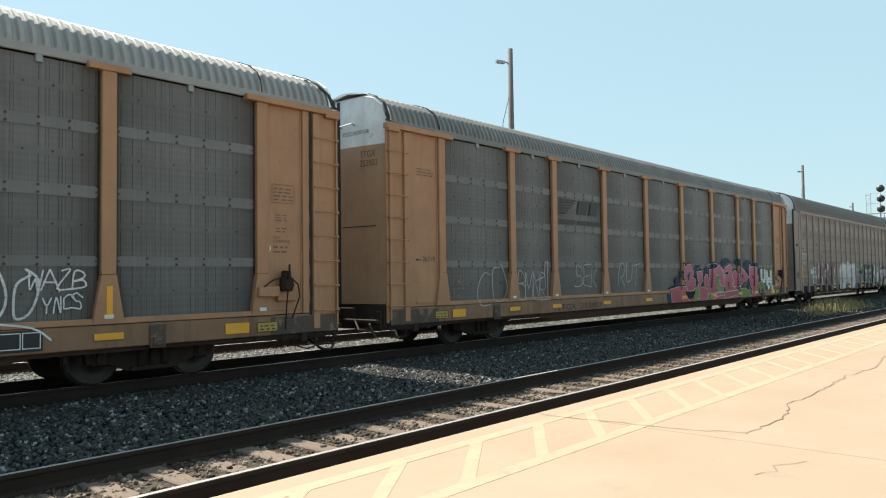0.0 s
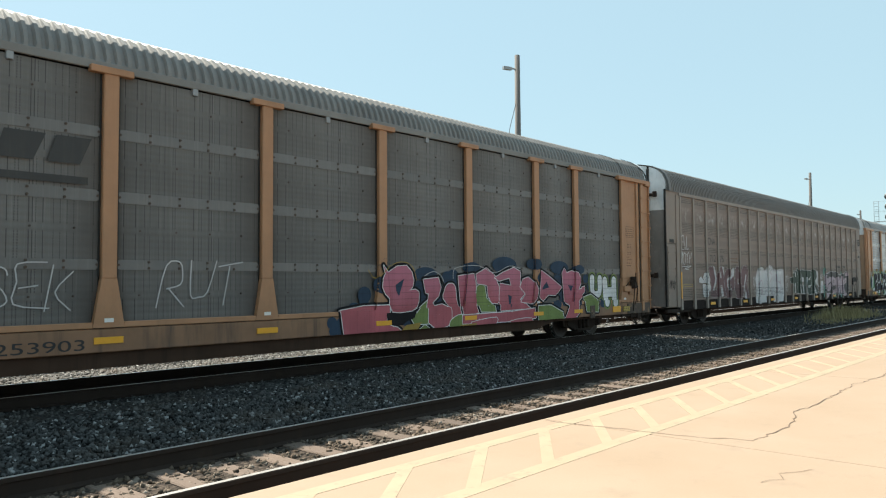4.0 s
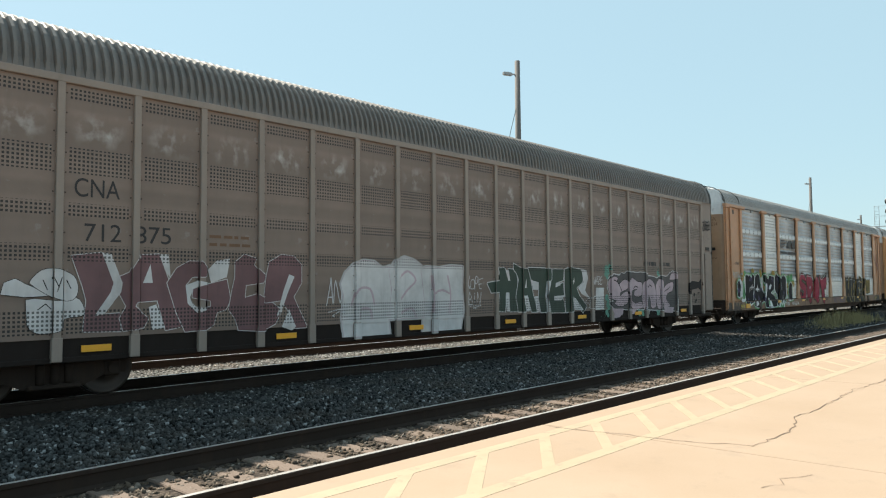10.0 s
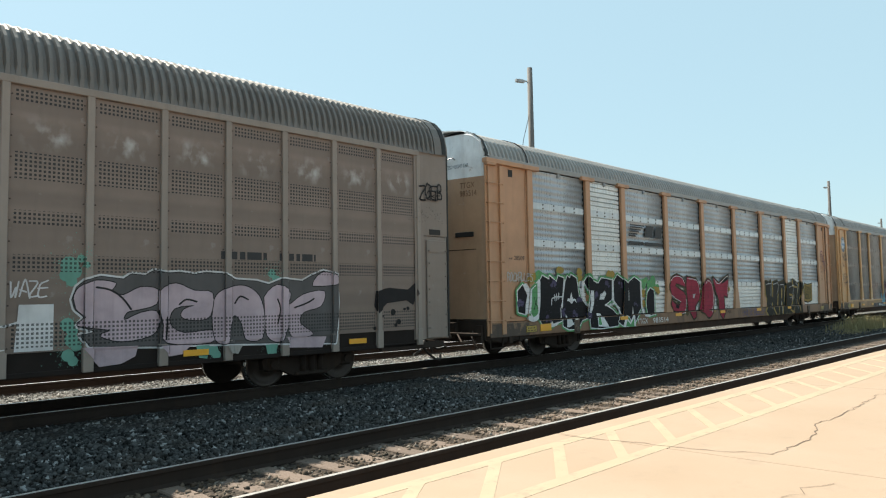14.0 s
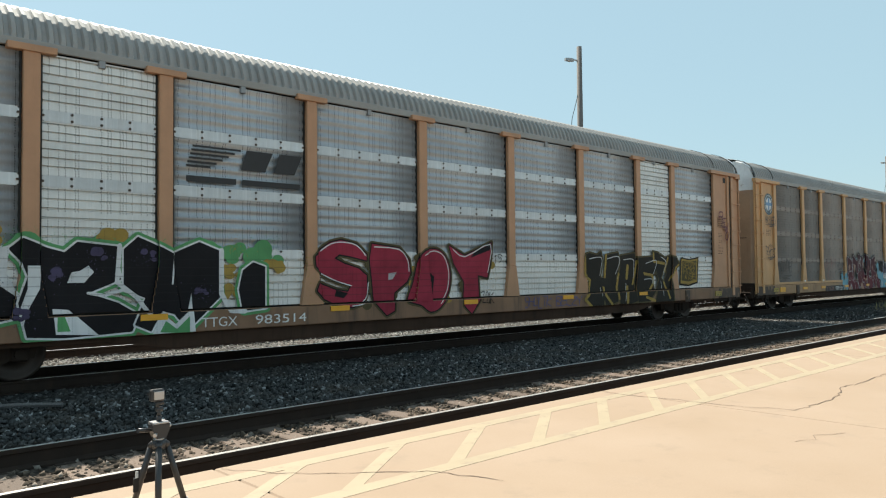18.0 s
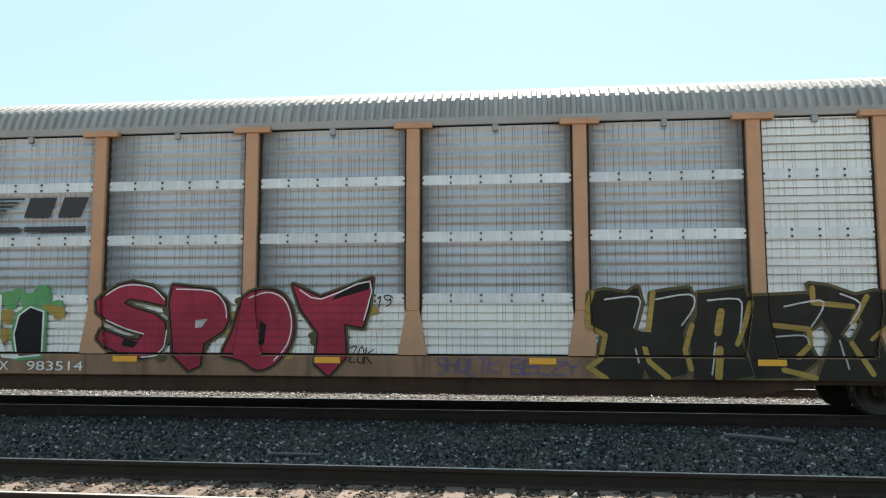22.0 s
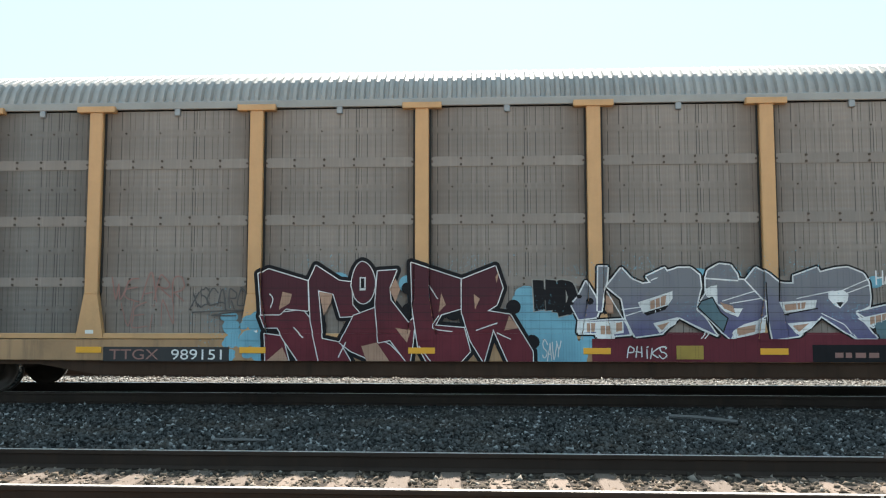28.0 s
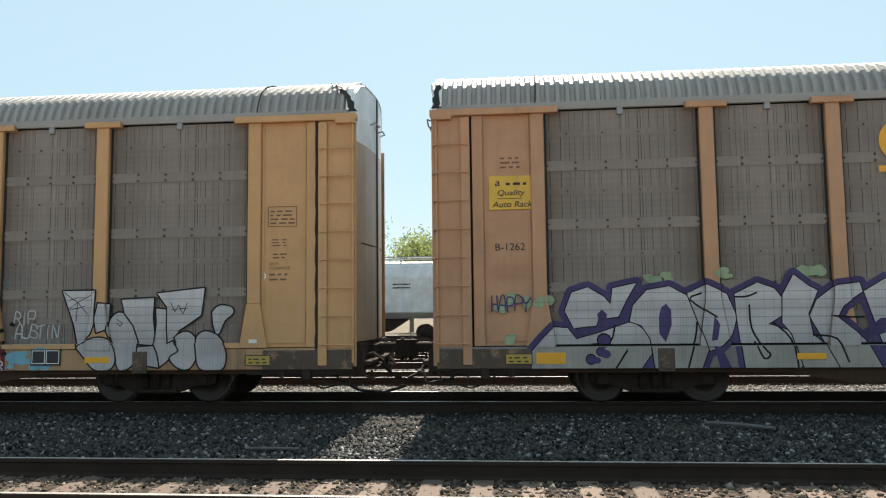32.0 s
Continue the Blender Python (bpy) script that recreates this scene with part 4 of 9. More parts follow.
def auto_rack(label, tan, panel, band, sill, bright=(), dim=(), roof=ROOF, reflect=True, ledge=False, group="auto rack cars of the moving train"):
    car = thing("auto_rack_car", label, "freight car", group)
    # roof and body core
    part("roof", shared(("roof_ttx", roof.name), lambda: roof_mesh(ROOF_PROFILE, 0.12, LEN - 0.12, 0.165, 0.055), roof), roof, car, "corrugated grey sheet roof with a sunlit crown")
    for y in (-1.385, 1.385):
        part("roof_rail", shared(("roof_rail", roof.name), lambda: boxes((0.1, LEN - 0.1, -0.025, 0.025, 4.895, 5.03), bevel=0.01), roof), roof, car, at=(0, y, 0))
    part("deck", shared(("deck",), lambda: boxes((0.2, LEN - 0.2, -1.3, 1.3, 0.72, 0.95), bevel=0.01), UNDER), UNDER, car)
    part("upper_deck", shared(("upper_deck",), lambda: boxes((0.2, LEN - 0.2, -1.3, 1.3, 2.86, 2.94), bevel=0.01), UNDER), UNDER, car)
    part("far_wall", shared(("far_wall", panel.name), lambda: boxes((0.7, LEN - 0.7, 1.34, 1.38, 0.96, 4.93)), panel), panel, car)
    # added black sheet stands in for the dark inside, behind the panels
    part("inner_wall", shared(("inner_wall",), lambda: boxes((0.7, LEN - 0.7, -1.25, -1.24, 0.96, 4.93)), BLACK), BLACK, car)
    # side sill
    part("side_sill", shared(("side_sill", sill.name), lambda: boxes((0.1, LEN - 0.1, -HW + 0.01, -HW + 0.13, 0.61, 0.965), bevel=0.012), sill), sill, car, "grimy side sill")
    part("lower_sill", shared(("lower_sill",), lambda: sill_mesh(0.14, 0.37, -1.36, 0.06), BELLY_SILL), BELLY_SILL, car, "deep grimy brown fish-belly sill")
    part("far_sill", shared(("far_sill",), lambda: boxes((0.1, LEN - 0.1, HW - 0.13, HW - 0.01, 0.5, 0.965)), DARK_SILL), DARK_SILL, car)
    part("centre_sill", shared(("centre_sill",), lambda: boxes((0.1, LEN - 0.1, -0.3, 0.3, 0.5, 0.8)), UNDER), UNDER, car)
    # bays of panels and bands
    for i, (a, b) in enumerate(zip(POSTS, POSTS[1:])):
        w = round(b - a - 0.27, 2)
        pm = GALV_BRIGHT if i in bright else GREY_MID if i in dim else panel
        for r, (z0, z1) in enumerate(ROWS):
            mat = GALV_BRIGHT if (r == 3 and panel is GALV_PANEL) else pm
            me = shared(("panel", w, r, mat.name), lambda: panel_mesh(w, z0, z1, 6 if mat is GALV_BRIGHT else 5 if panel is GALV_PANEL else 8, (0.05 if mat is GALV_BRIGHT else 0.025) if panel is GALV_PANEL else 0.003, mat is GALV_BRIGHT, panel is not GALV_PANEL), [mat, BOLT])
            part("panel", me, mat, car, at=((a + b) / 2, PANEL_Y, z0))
        for z0, z1 in BANDS:
            me = shared(("band", w, round(z1 - z0, 2), band.name), lambda: band_mesh(w, z1 - z0, 3 if w < 2.2 else 4), [band, BOLT])
            part("band", me, band, car, at=((a + b) / 2, PANEL_Y, z0))
        if ledge:
            part("ledge", shared(("ledge", w, tan.name), lambda: boxes((-w / 2 + 0.10, w / 2 - 0.10, -HW + 0.004, -HW + 0.06, 0.975, 1.065), bevel=0.008), tan), tan, car, at=((a + b) / 2, 0, 0))
        clip = shared(("roof_clip",), lambda: boxes((-0.05, 0.05, -0.04, 0.03, 4.78, 4.95), bevel=0.01), STEEL)
        part("roof_clip", clip, STEEL, car, at=((a + b) / 2, PANEL_Y, 0))
    for i, x in enumerate(POSTS):
        part("post", shared(("post", tan.name), post_mesh, tan), tan, car, "tan side post with a flared foot", at=(x, -HW, 0))
        if 0 < i < len(POSTS) - 1:
            part("bracket", shared(("bracket", tan.name), lambda: bracket_mesh(0.66), tan), tan, car, at=(x, -HW, 0))
        if ledge and i:
            part("small_label", shared(("small_label",), lambda: boxes((-0.07, 0.07, -0.008, -0.004, 1.06, 1.12)), WHITE_INK), WHITE_INK, car, at=(x, -HW, 0))
        part("post", shared(("far_post", tan.name), lambda: boxes((-0.115, 0.115, -0.09, 0.0, 0.96, 4.9)), tan), tan, car, at=(x, HW, 0))
        # black strips stand in for the shadow line beside each post
        if 0 < i:
            part("panel_gap", shared(("panel_gap",), lambda: boxes((-0.150, -0.120, -0.012, 0.03, 1.74, 4.84), bevel=0.003), BLACK), BLACK, car, at=(x, PANEL_Y, 0))
        if i < len(POSTS) - 1:
            part("panel_gap", shared(("post_shade_strip_wide",), lambda: boxes((0.120, 0.155, -0.014, 0.03, 1.74, 4.84), bevel=0.003), BLACK), BLACK, car, at=(x, PANEL_Y, 0))
    for x in () if not reflect else [5.98 + 4.2 * k for k in range(4)] if sill is SILL_GREY else POSTS[1:-1] if panel is not GALV_PANEL else [6.31 + 3.61 * k for k in range(5)]:
        part("reflector", shared(("reflector",), lambda: boxes((-0.22, 0.22, -0.016, 0.0, 0.77, 0.87), bevel=0.002), REFLECT), REFLECT, car, "yellow reflective strip", at=(x, -HW + 0.004, 0.07 if panel is GALV_PANEL else -0.03))
    # ends: ladder corner, door bay, top plate
    for d, x0 in ((-1, 0.0), (1, LEN)):
        s = 1 if d < 0 else -1
        m = lambda a, b: (min(x0 + s * a, x0 + s * b), max(x0 + s * a, x0 + s * b))
        la, lb = m(0.0, 0.645)
        part("corner_sheet", shared(("corner_sheet", d, tan.name), lambda: boxes((la, lb, -HW + 0.03, -HW + 0.07, 0.66, 4.86), bevel=0.006), tan), tan, car)
        part("corner_angle", shared(("corner_angle", d, tan.name), lambda: boxes((lb - 0.15 if s > 0 else la, lb if s > 0 else la + 0.15, -HW - 0.03, -HW + 0.03, 0.68, 4.80), bevel=0.006), tan), tan, car)
        part("corner_sheet", shared(("far_corner", d, tan.name), lambda: boxes((la, lb, HW - 0.07, HW - 0.03, 0.66, 4.86), bevel=0.006), tan), tan, car)
        ladder(car, la + 0.06, lb - 0.03, tan, y=-HW + 0.03)
        da, db = m(0.68, 1.66)

        part("side_door", shared(("side_door", d, tan.name), lambda: boxes((da, db, -HW + 0.06, -HW + 0.10, 0.98, 4.84), bevel=0.006), tan), tan, car, "tan sheet side door")
        part("door_channel", shared(("door_channel", d, tan.name), lambda: boxes((*m(0.68, 0.86), -HW + 0.02, -HW + 0.058, 0.98, 4.84), bevel=0.008), tan), tan, car)
        for fa, fb in ((0.875, 0.90), (1.60, 1.64)):
            part("door_moulding", shared(("door_moulding", d, fa, tan.name), lambda: boxes((*m(fa, fb), -HW + 0.045, -HW + 0.058, 1.1, 4.78), bevel=0.003), tan), tan, car)
        part("door_threshold", shared(("door_threshold", d, tan.name), lambda: boxes((*m(0.9, 1.6), -HW + 0.040, -HW + 0.058, 1.05, 1.095), bevel=0.003), tan), tan, car)
        # black strip put behind the open slit for the shade in it
        part("door_gap", shared(("door_gap", d), lambda: boxes((*m(0.62, 0.70), -HW + 0.10, -HW + 0.12, 0.7, 4.85)), BLACK), BLACK, car)
        part("top_plate", shared(("top_plate", d, tan.name), lambda: boxes((*m(-0.02, 2.12), -HW - 0.05, -HW + 0.10, 4.83, 4.945), (*m(0.0, 0.35), -HW - 0.06, -HW + 0.05, 4.77, 4.86), bevel=0.01), tan), tan, car)
        def stirrup():
            bm = bmesh.new()
            pipe(bm, [(-0.24, 0, 0.68), (-0.22, 0, 0.36), (0.22, 0, 0.36), (0.24, 0, 0.68)], 0.018, 6)
            return bm
        part("stirrup_step", shared(("stirrup",), stirrup, UNDER), UNDER, car, at=(x0 + s * 0.34, -HW + 0.05, 0))

        def torn():
            bm = bmesh.new()
            rng = random.Random(8)
            rows = []
            prof = [(y, z) for y, z in ROOF_PROFILE]
            for i in range(15):
                f = i / 14 * 4.6
                j, u = int(f), f - int(f)
                y, z = prof[j][0] + (prof[j + 1][0] - prof[j][0]) * u, prof[j][1] + (prof[j + 1][1] - prof[j][1]) * u
                k = f / 4.6
                mid = (0.10 if s > 0 else 0.08 + 0.5 * k * k) + rng.uniform(-0.02, 0.02)
                half = 0.018 + 0.05 * (1 - k) * rng.uniform(0.5, 1.2) + (0.02 if i % 4 == 0 else 0)
                rows.append([bm.verts.new((xx, y - 0.016, z + 0.016 + rng.uniform(0, 0.012))) for xx in (mid - half, mid + half)])
            for (q0, q1), (q2, q3) in zip(rows, rows[1:]):
                bm.faces.new((q0, q1, q3, q2))
            bmesh.ops.recalc_face_normals(bm, faces=bm.faces[:])
            bmesh.ops.solidify(bm, geom=bm.faces[:], thickness=0.012)
            return bm
        part("roof_flashing", shared(("flashing", d), torn, BLACK), BLACK, car, "torn black flashing at the roof's end", at=Matrix.Translation((x0, 0, 0)) @ Matrix.Diagonal((s, 1, 1, 1)))

        def seam_strip():
            bm = bmesh.new()
            rows = [[bm.verts.new((xx + 0.05 * (z - 5), y * 1.004, z + 0.016)) for xx in (-0.009, 0.009)] for y, z in ROOF_PROFILE]
            for (q0, q1), (q2, q3) in zip(rows, rows[1:]):
                bm.faces.new((q0, q1, q3, q2))
            bmesh.ops.recalc_face_normals(bm, faces=bm.faces[:])
            bmesh.ops.solidify(bm, geom=bm.faces[:], thickness=0.02)
            return bm
        part("roof_seam", shared(("roof_seam",), seam_strip, UNDER), UNDER, car, "dark lap seam across the roof", at=(x0 + s * 1.75, 0, 0))

        def end_clutter():
            bm = bmesh.new()
            box(bm, 0.10, 0.34, -HW + 0.02, -HW + 0.2, 0.56, 0.72, bevel=0.012)
            box(bm, 0.78, 0.92, -HW + 0.0, -HW + 0.16, 0.44, 0.64, bevel=0.012)
            box(bm, 1.22, 1.34, -HW + 0.03, -HW + 0.2, 0.48, 0.66, bevel=0.012)
            pipe(bm, [(0.05, -1.30, 0.58), (0.5, -1.36, 0.50), (1.1, -1.36, 0.50), (1.9, -1.3, 0.56)], 0.022, 6)
            pipe(bm, [(0.3, -1.2, 0.55), (0.34, -1.22, 0.34), (0.6, -1.22, 0.28), (0.95, -1.2, 0.38), (1.05, -1.2, 0.55)], 0.014, 6)
            return bm
        part("end_gear", shared(("end_gear",), end_clutter, UNDER), UNDER, car, "grimy brackets and pipes under the car's end", at=Matrix.Translation((x0, 0, 0)) @ Matrix.Diagonal((s, 1, 1, 1)))
        part("jacking_pad", shared(("jacking_pad",), lambda: boxes((-0.13, 0.13, -0.03, 0.02, 0.56, 0.93), (-0.09, 0.09, -0.05, -0.03, 0.60, 0.74), bevel=0.01), GRIME), GRIME, car, at=(x0 + s * 3.75, -HW + 0.004, 0))
        part("end_sill", shared(("end_sill", d), lambda: boxes((*m(0.06, 1.60), -HW - 0.003, -HW + 0.02, 0.615, 0.935), bevel=0.006), GRIME), GRIME, car, "grimy stained end sill")
        if reflect and (d < 0 or panel is GREY_DARK):
            part("reflector", shared(("reflector_large",), lambda: boxes((-0.235, 0.235, -0.018, 0.0, 0.69, 0.87), bevel=0.002), REFLECT), REFLECT, car, "large yellow reflective plate", at=(x0 + s * (1.92 if sill is SILL_GREY else 2.30), -HW + 0.006, 0))
        part("end_skirt", shared(("end_skirt", d), lambda: boxes((*m(0.05, 1.9), -HW + 0.05, -HW + 0.15, 0.52, 0.64), bevel=0.01), UNDER), UNDER, car)
        end_wall(car, x0 - d * 0.06, d, END_PALE if sill is SILL_GREY else TAN_END, latch=panel is GALV_PANEL)
        coupler(car, x0, d)
        bogie(car, x0 + s * 3.63)
        part("yellow_notice", shared(("yellow_notice",), lambda: boxes((-0.22, 0.22, -0.018, 0.0, 0.68, 0.86), bevel=0.003), YELLOW), YELLOW, car, "yellow clearance plate with small black lettering", at=(x0 + s * (1.40 if sill is SILL_GREY else 1.68), -HW + 0.006, 0))
    return car


def brake_gear(car, x, mat):
    """Hand brake housing, ratchet, lever and chain rods on the side door of a car's end."""
    y = -HW
    part("brake_bracket", boxes((x - 1.0, x - 0.56, y - 0.08, y + 0.06, 1.31, 1.49), (x - 0.56, x - 0.16, y - 0.02, y + 0.06, 1.22, 1.50), bevel=0.015), mat, car, "tan bracket of the hand brake")
    part("brake_housing", boxes((x - 0.52, x - 0.28, y - 0.12, y + 0.02, 1.40, 1.66), (x - 0.48, x - 0.33, y - 0.13, y + 0.02, 1.64, 1.78), bevel=0.025), UNDER, car, "dark hand brake housing")
    part("brake_lever", boxes((x - 0.42, x - 0.375, y - 0.16, y - 0.131, 1.56, 1.90), bevel=0.012), UNDER, car)
    bm = bmesh.new()
    rod(bm, (x - 0.40, y - 0.15, 1.52), (x - 0.40, y - 0.121, 1.52), 0.10, 14)
    part("ratchet_wheel", bm, UNDER, car)
    for pts in ([(x - 0.40, y - 0.1, 1.4), (x - 0.42, y - 0.08, 1.1), (x - 0.42, y - 0.05, 0.70)], [(x - 0.50, y - 0.06, 1.66), (x - 0.72, y - 0.07, 1.60), (x - 0.92, y - 0.06, 1.46)], [(x - 0.30, y - 0.05, 1.66), (x - 0.14, y - 0.06, 1.52), (x - 0.10, y - 0.05, 1.3), (x - 0.26, y - 0.04, 0.9)]):
        bm = bmesh.new()
        pipe(bm, pts, 0.014, 6)
        part("brake_rod", bm, UNDER, car)


def rack_taupe():
    car = thing("auto_rack_car", "taupe ribbed auto rack car with graffiti and rounded roof", "freight car", "auto rack cars of the moving train")
    part("roof", roof_mesh(ROUND_PROFILE, 0.12, LEN + 0.04, 0.14, 0.06, 0.2), ROOF_BROWN, car, "rounded corrugated brown-grey roof")
    part("deck", shared(("deck",), None, UNDER), UNDER, car)
    part("far_wall", boxes((0.1, LEN - 0.1, 1.36, 1.40, 0.6, 4.9)), TAUPE, car)
    # the same added black sheet for this car's dark inside
    part("inner_wall", shared(("inner_wall",), None, BLACK), BLACK, car)
    part("centre_sill", shared(("centre_sill",), None, UNDER), UNDER, car)
    y = -HW + 0.05
    x0, step = 1.15, 1.142
    wide = shared(("taupe_panel",), lambda: boxes((-0.54, 0.54, 0.0, 0.02, 0.93, 4.68)), TAUPE_PANEL)
    rib = shared(("taupe_rib",), lambda: boxes((-0.055, 0.055, -0.05, 0.02, 0.93, 4.70), (-0.075, 0.075, -0.06, 0.02, 0.60, 0.95), bevel=0.008), TAUPE_RIB)
    pocket = shared(("pocket",), lambda: boxes((-0.5, 0.5, 0.02, 0.06, 0.66, 0.93)), DARK_SILL)
    for k in range(23):
        part("rib", rib, TAUPE_RIB, car, at=(x0 + step * k, y, 0))

        def rivet():
            bm = bmesh.new()
            rod(bm, (0, 0.002, 0), (0, -0.008, 0), 0.014, 6)
            return bm
        for i in range(13):
            for xx in (-0.085, 0.085):
                part("rivet", shared(("panel_rivet",), rivet, BOLT), BOLT, car, at=(x0 + step * k + xx, y, 1.0 + 0.295 * i))
        if k < 22:
            part("panel", wide, TAUPE_PANEL, car, at=(x0 + step * (k + 0.5), y, 0))
            part("stake_pocket", pocket, DARK_SILL, car, at=(x0 + step * (k + 0.5), y, 0))
            if k % 3 == 2:
                part("reflector", shared(("reflector",), None, REFLECT), REFLECT, car, "yellow reflective strip", at=(x0 + step * (k + 0.5), y - 0.002, -0.05))
    part("bottom_rail", boxes((0.9, 26.4, y + 0.0, y + 0.10, 0.58, 0.66), bevel=0.01), DARK_SILL, car)
    part("top_rail", boxes((1.02, 26.3, -HW - 0.005, -HW + 0.06, 4.68, 4.80), bevel=0.012), TAUPE_RIB, car)
    bm = bmesh.new()
    box(bm, 1.08, 1.16, -HW - 0.006, -HW + 0.0, 1.0, 1.95, bevel=0.002)
    part("reflector", bm, REFLECT, car, "upright yellow reflective strip")
    for d, x0 in ((-1, 0.0), (1, LEN + 0.14)):
        s = 1 if d < 0 else -1
        m = lambda a, b: (min(x0 + s * a, x0 + s * b), max(x0 + s * a, x0 + s * b))
        part("corner_sheet", boxes((*m(0.02, 1.09), -HW + 0.04, -HW + 0.09, 2.95, 4.82), bevel=0.008), TAUPE, car, "plain taupe corner sheet")
        part("lower_corner_sheet", boxes((*m(0.02, 1.09), -HW + 0.06, -HW + 0.10, 0.70, 2.948), bevel=0.008), TAUPE, car)
        part("corner_stile", boxes((*m(0.80, 1.085), -HW + 0.02, -HW + 0.038, 0.70, 4.70), bevel=0.006), TAUPE, car)
        part("corner_door", boxes((*m(0.10, 0.72), -HW + 0.02, -HW + 0.06, 0.72, 2.86), bevel=0.012), TAUPE, car, "narrow riveted ladder door")
        for k in range(7):
            for a in (0.14, 0.66):
                bm = bmesh.new()
                rod(bm, (0, 0, 0), (0, -0.03, 0), 0.02, 6)
                part("rivet", shared(("rivet",), lambda: bm, TAUPE), TAUPE, car, at=(x0 + s * a, -HW + 0.02, 0.95 + 0.28 * k))
        for z in (1.4, 2.0, 2.6):
            part("door_rib", shared(("door_rib",), lambda: boxes((-0.26, 0.26, -0.012, 0.0, -0.012, 0.012)), TAUPE), TAUPE, car, at=(x0 + s * 0.41, -HW + 0.02, z))
        part("door_slot", boxes((*m(0.28, 0.62), -HW + 0.03, -HW + 0.05, 2.98, 3.10)), BLACK, car)
        part("corner_sheet", boxes((*m(0.36, 0.98), HW - 0.035, HW - 0.005, 0.66, 4.82)), TAUPE, car)
        part("edge_seal", boxes((*m(0.0, 0.055), -HW + 0.035, -HW + 0.10, 0.74, 4.84), bevel=0.006), BLACK, car, "black rubber strip down the corner")
        bm = bmesh.new()
        ring = ROUND_PROFILE[:6]
        a = [bm.verts.new((x0 + s * 0.10, y * 1.012, z + 0.02)) for y, z in ring]
        b = [bm.verts.new((x0 + s * 0.22, y * 1.012, z + 0.02)) for y, z in ring]
        for i in range(len(ring) - 1):
            bm.faces.new((a[i], b[i], b[i + 1], a[i + 1]))
        bmesh.ops.recalc_face_normals(bm, faces=bm.faces[:])
        bmesh.ops.solidify(bm, geom=bm.faces[:], thickness=0.02)
        part("roof_seal", bm, BLACK, car, "black rubber strip over the roof's end")
        taupe_end(car, x0 - d * 0.10, d)
        coupler(car, x0, d)
        bogie(car, x0 + s * 3.55)
        part("end_skirt", shared(("end_skirt", d), None, UNDER), UNDER, car)
    return car


# ---- lettering and graffiti ----
GLYPH = {
    "S": [[(.95, .82), (.75, 1), (.25, 1), (.05, .8), (.2, .57), (.8, .46), (.95, .22), (.75, 0), (.2, 0), (.0, .14)]],
    "P": [[(.1, 0), (.1, 1), (.8, .98), (.95, .75), (.8, .5), (.15, .46)]],
    "O": [[(.5, 1), (.12, .85), (.05, .4), (.25, .02), (.75, .02), (.95, .45), (.85, .88), (.5, 1)]],
    "T": [[(.0, .92), (1, 1)], [(.5, .95), (.45, 0)]],
    "H": [[(.08, 1), (.12, 0)], [(.88, 1), (.92, 0)], [(.1, .5), (.9, .5)]],
    "A": [[(.0, 0), (.35, 1), (.65, 1), (1, 0)], [(.2, .36), (.82, .36)]],
    "E": [[(.95, 1), (.1, .94), (.05, .5), (.12, .04), (1, 0)], [(.08, .5), (.8, .54)]],
    "K": [[(.1, 1), (.12, 0)], [(.95, 1), (.2, .5), (1, 0)]],
    "L": [[(.15, 1), (.1, .05), (1, .0)]],
    "G": [[(.95, .82), (.6, 1), (.15, .85), (.05, .4), (.3, 0), (.85, .05), (.95, .45), (.55, .48)]],
    "R": [[(.1, 0), (.1, 1), (.75, 1), (.92, .75), (.75, .52), (.15, .48)], [(.45, .48), (1, 0)]],
    "C": [[(.95, .85), (.55, 1), (.12, .8), (.05, .35), (.3, 0), (.95, .1)]],
    "N": [[(.08, 0), (.1, 1), (.88, .02), (.92, 1)]],
    "I": [[(.5, 0), (.5, .72)], [(.42, .95), (.58, .95)]],
    "M": [[(.05, 0), (.12, 1), (.5, .4), (.88, 1), (.95, 0)]],
    "U": [[(.05, 1), (.1, .2), (.4, 0), (.8, .1), (.92, 1)]],
    "V": [[(.0, 1), (.5, 0), (1, 1)]],
    "W": [[(.0, 1), (.22, 0), (.5, .7), (.78, 0), (1, 1)]],
    "Z": [[(.05, 1), (.95, .98), (.1, .03), (1, 0)]],
    "D": [[(.1, 0), (.1, 1), (.7, .92), (.95, .5), (.75, .06), (.1, 0)]],
    "Y": [[(.0, 1), (.5, .5), (1, 1)], [(.5, .5), (.45, 0)]],
    "F": [[(.95, 1), (.1, .96), (.08, 0)], [(.1, .5), (.75, .55)]],
    "X": [[(.0, 1), (1, 0)], [(.95, 1), (.05, 0)]],
    "J": [[(.3, 1), (1, .97)], [(.7, .98), (.72, .2), (.4, 0), (.05, .2)]],
    "1": [[(.2, .75), (.55, 1), (.5, 0)]],
    "9": [[(.85, .75), (.5, 1), (.15, .78), (.45, .5), (.85, .72), (.8, .2), (.5, 0)]],
    "B": [[(.1, 0), (.1, 1), (.75, .95), (.8, .6), (.15, .52), (.9, .42), (.92, .1), (.1, 0)]],
}


def clip_poly(poly, x0, x1, z0, z1):
    for axis, lim, sign in ((0, x0, 1), (0, x1, -1), (1, z0, 1), (1, z1, -1)):
        out = []
        for i, p in enumerate(poly):
            q = poly[(i + 1) % len(poly)]
            dp, dq = (p[axis] - lim) * sign, (q[axis] - lim) * sign
            if dp >= 0:
                out.append(p)
            if dp * dq < 0:
                f = dp / (dp - dq)
                out.append((p[0] + (q[0] - p[0]) * f, p[1] + (q[1] - p[1]) * f))
        poly = out
        if len(poly) < 3:
            return []
    return poly


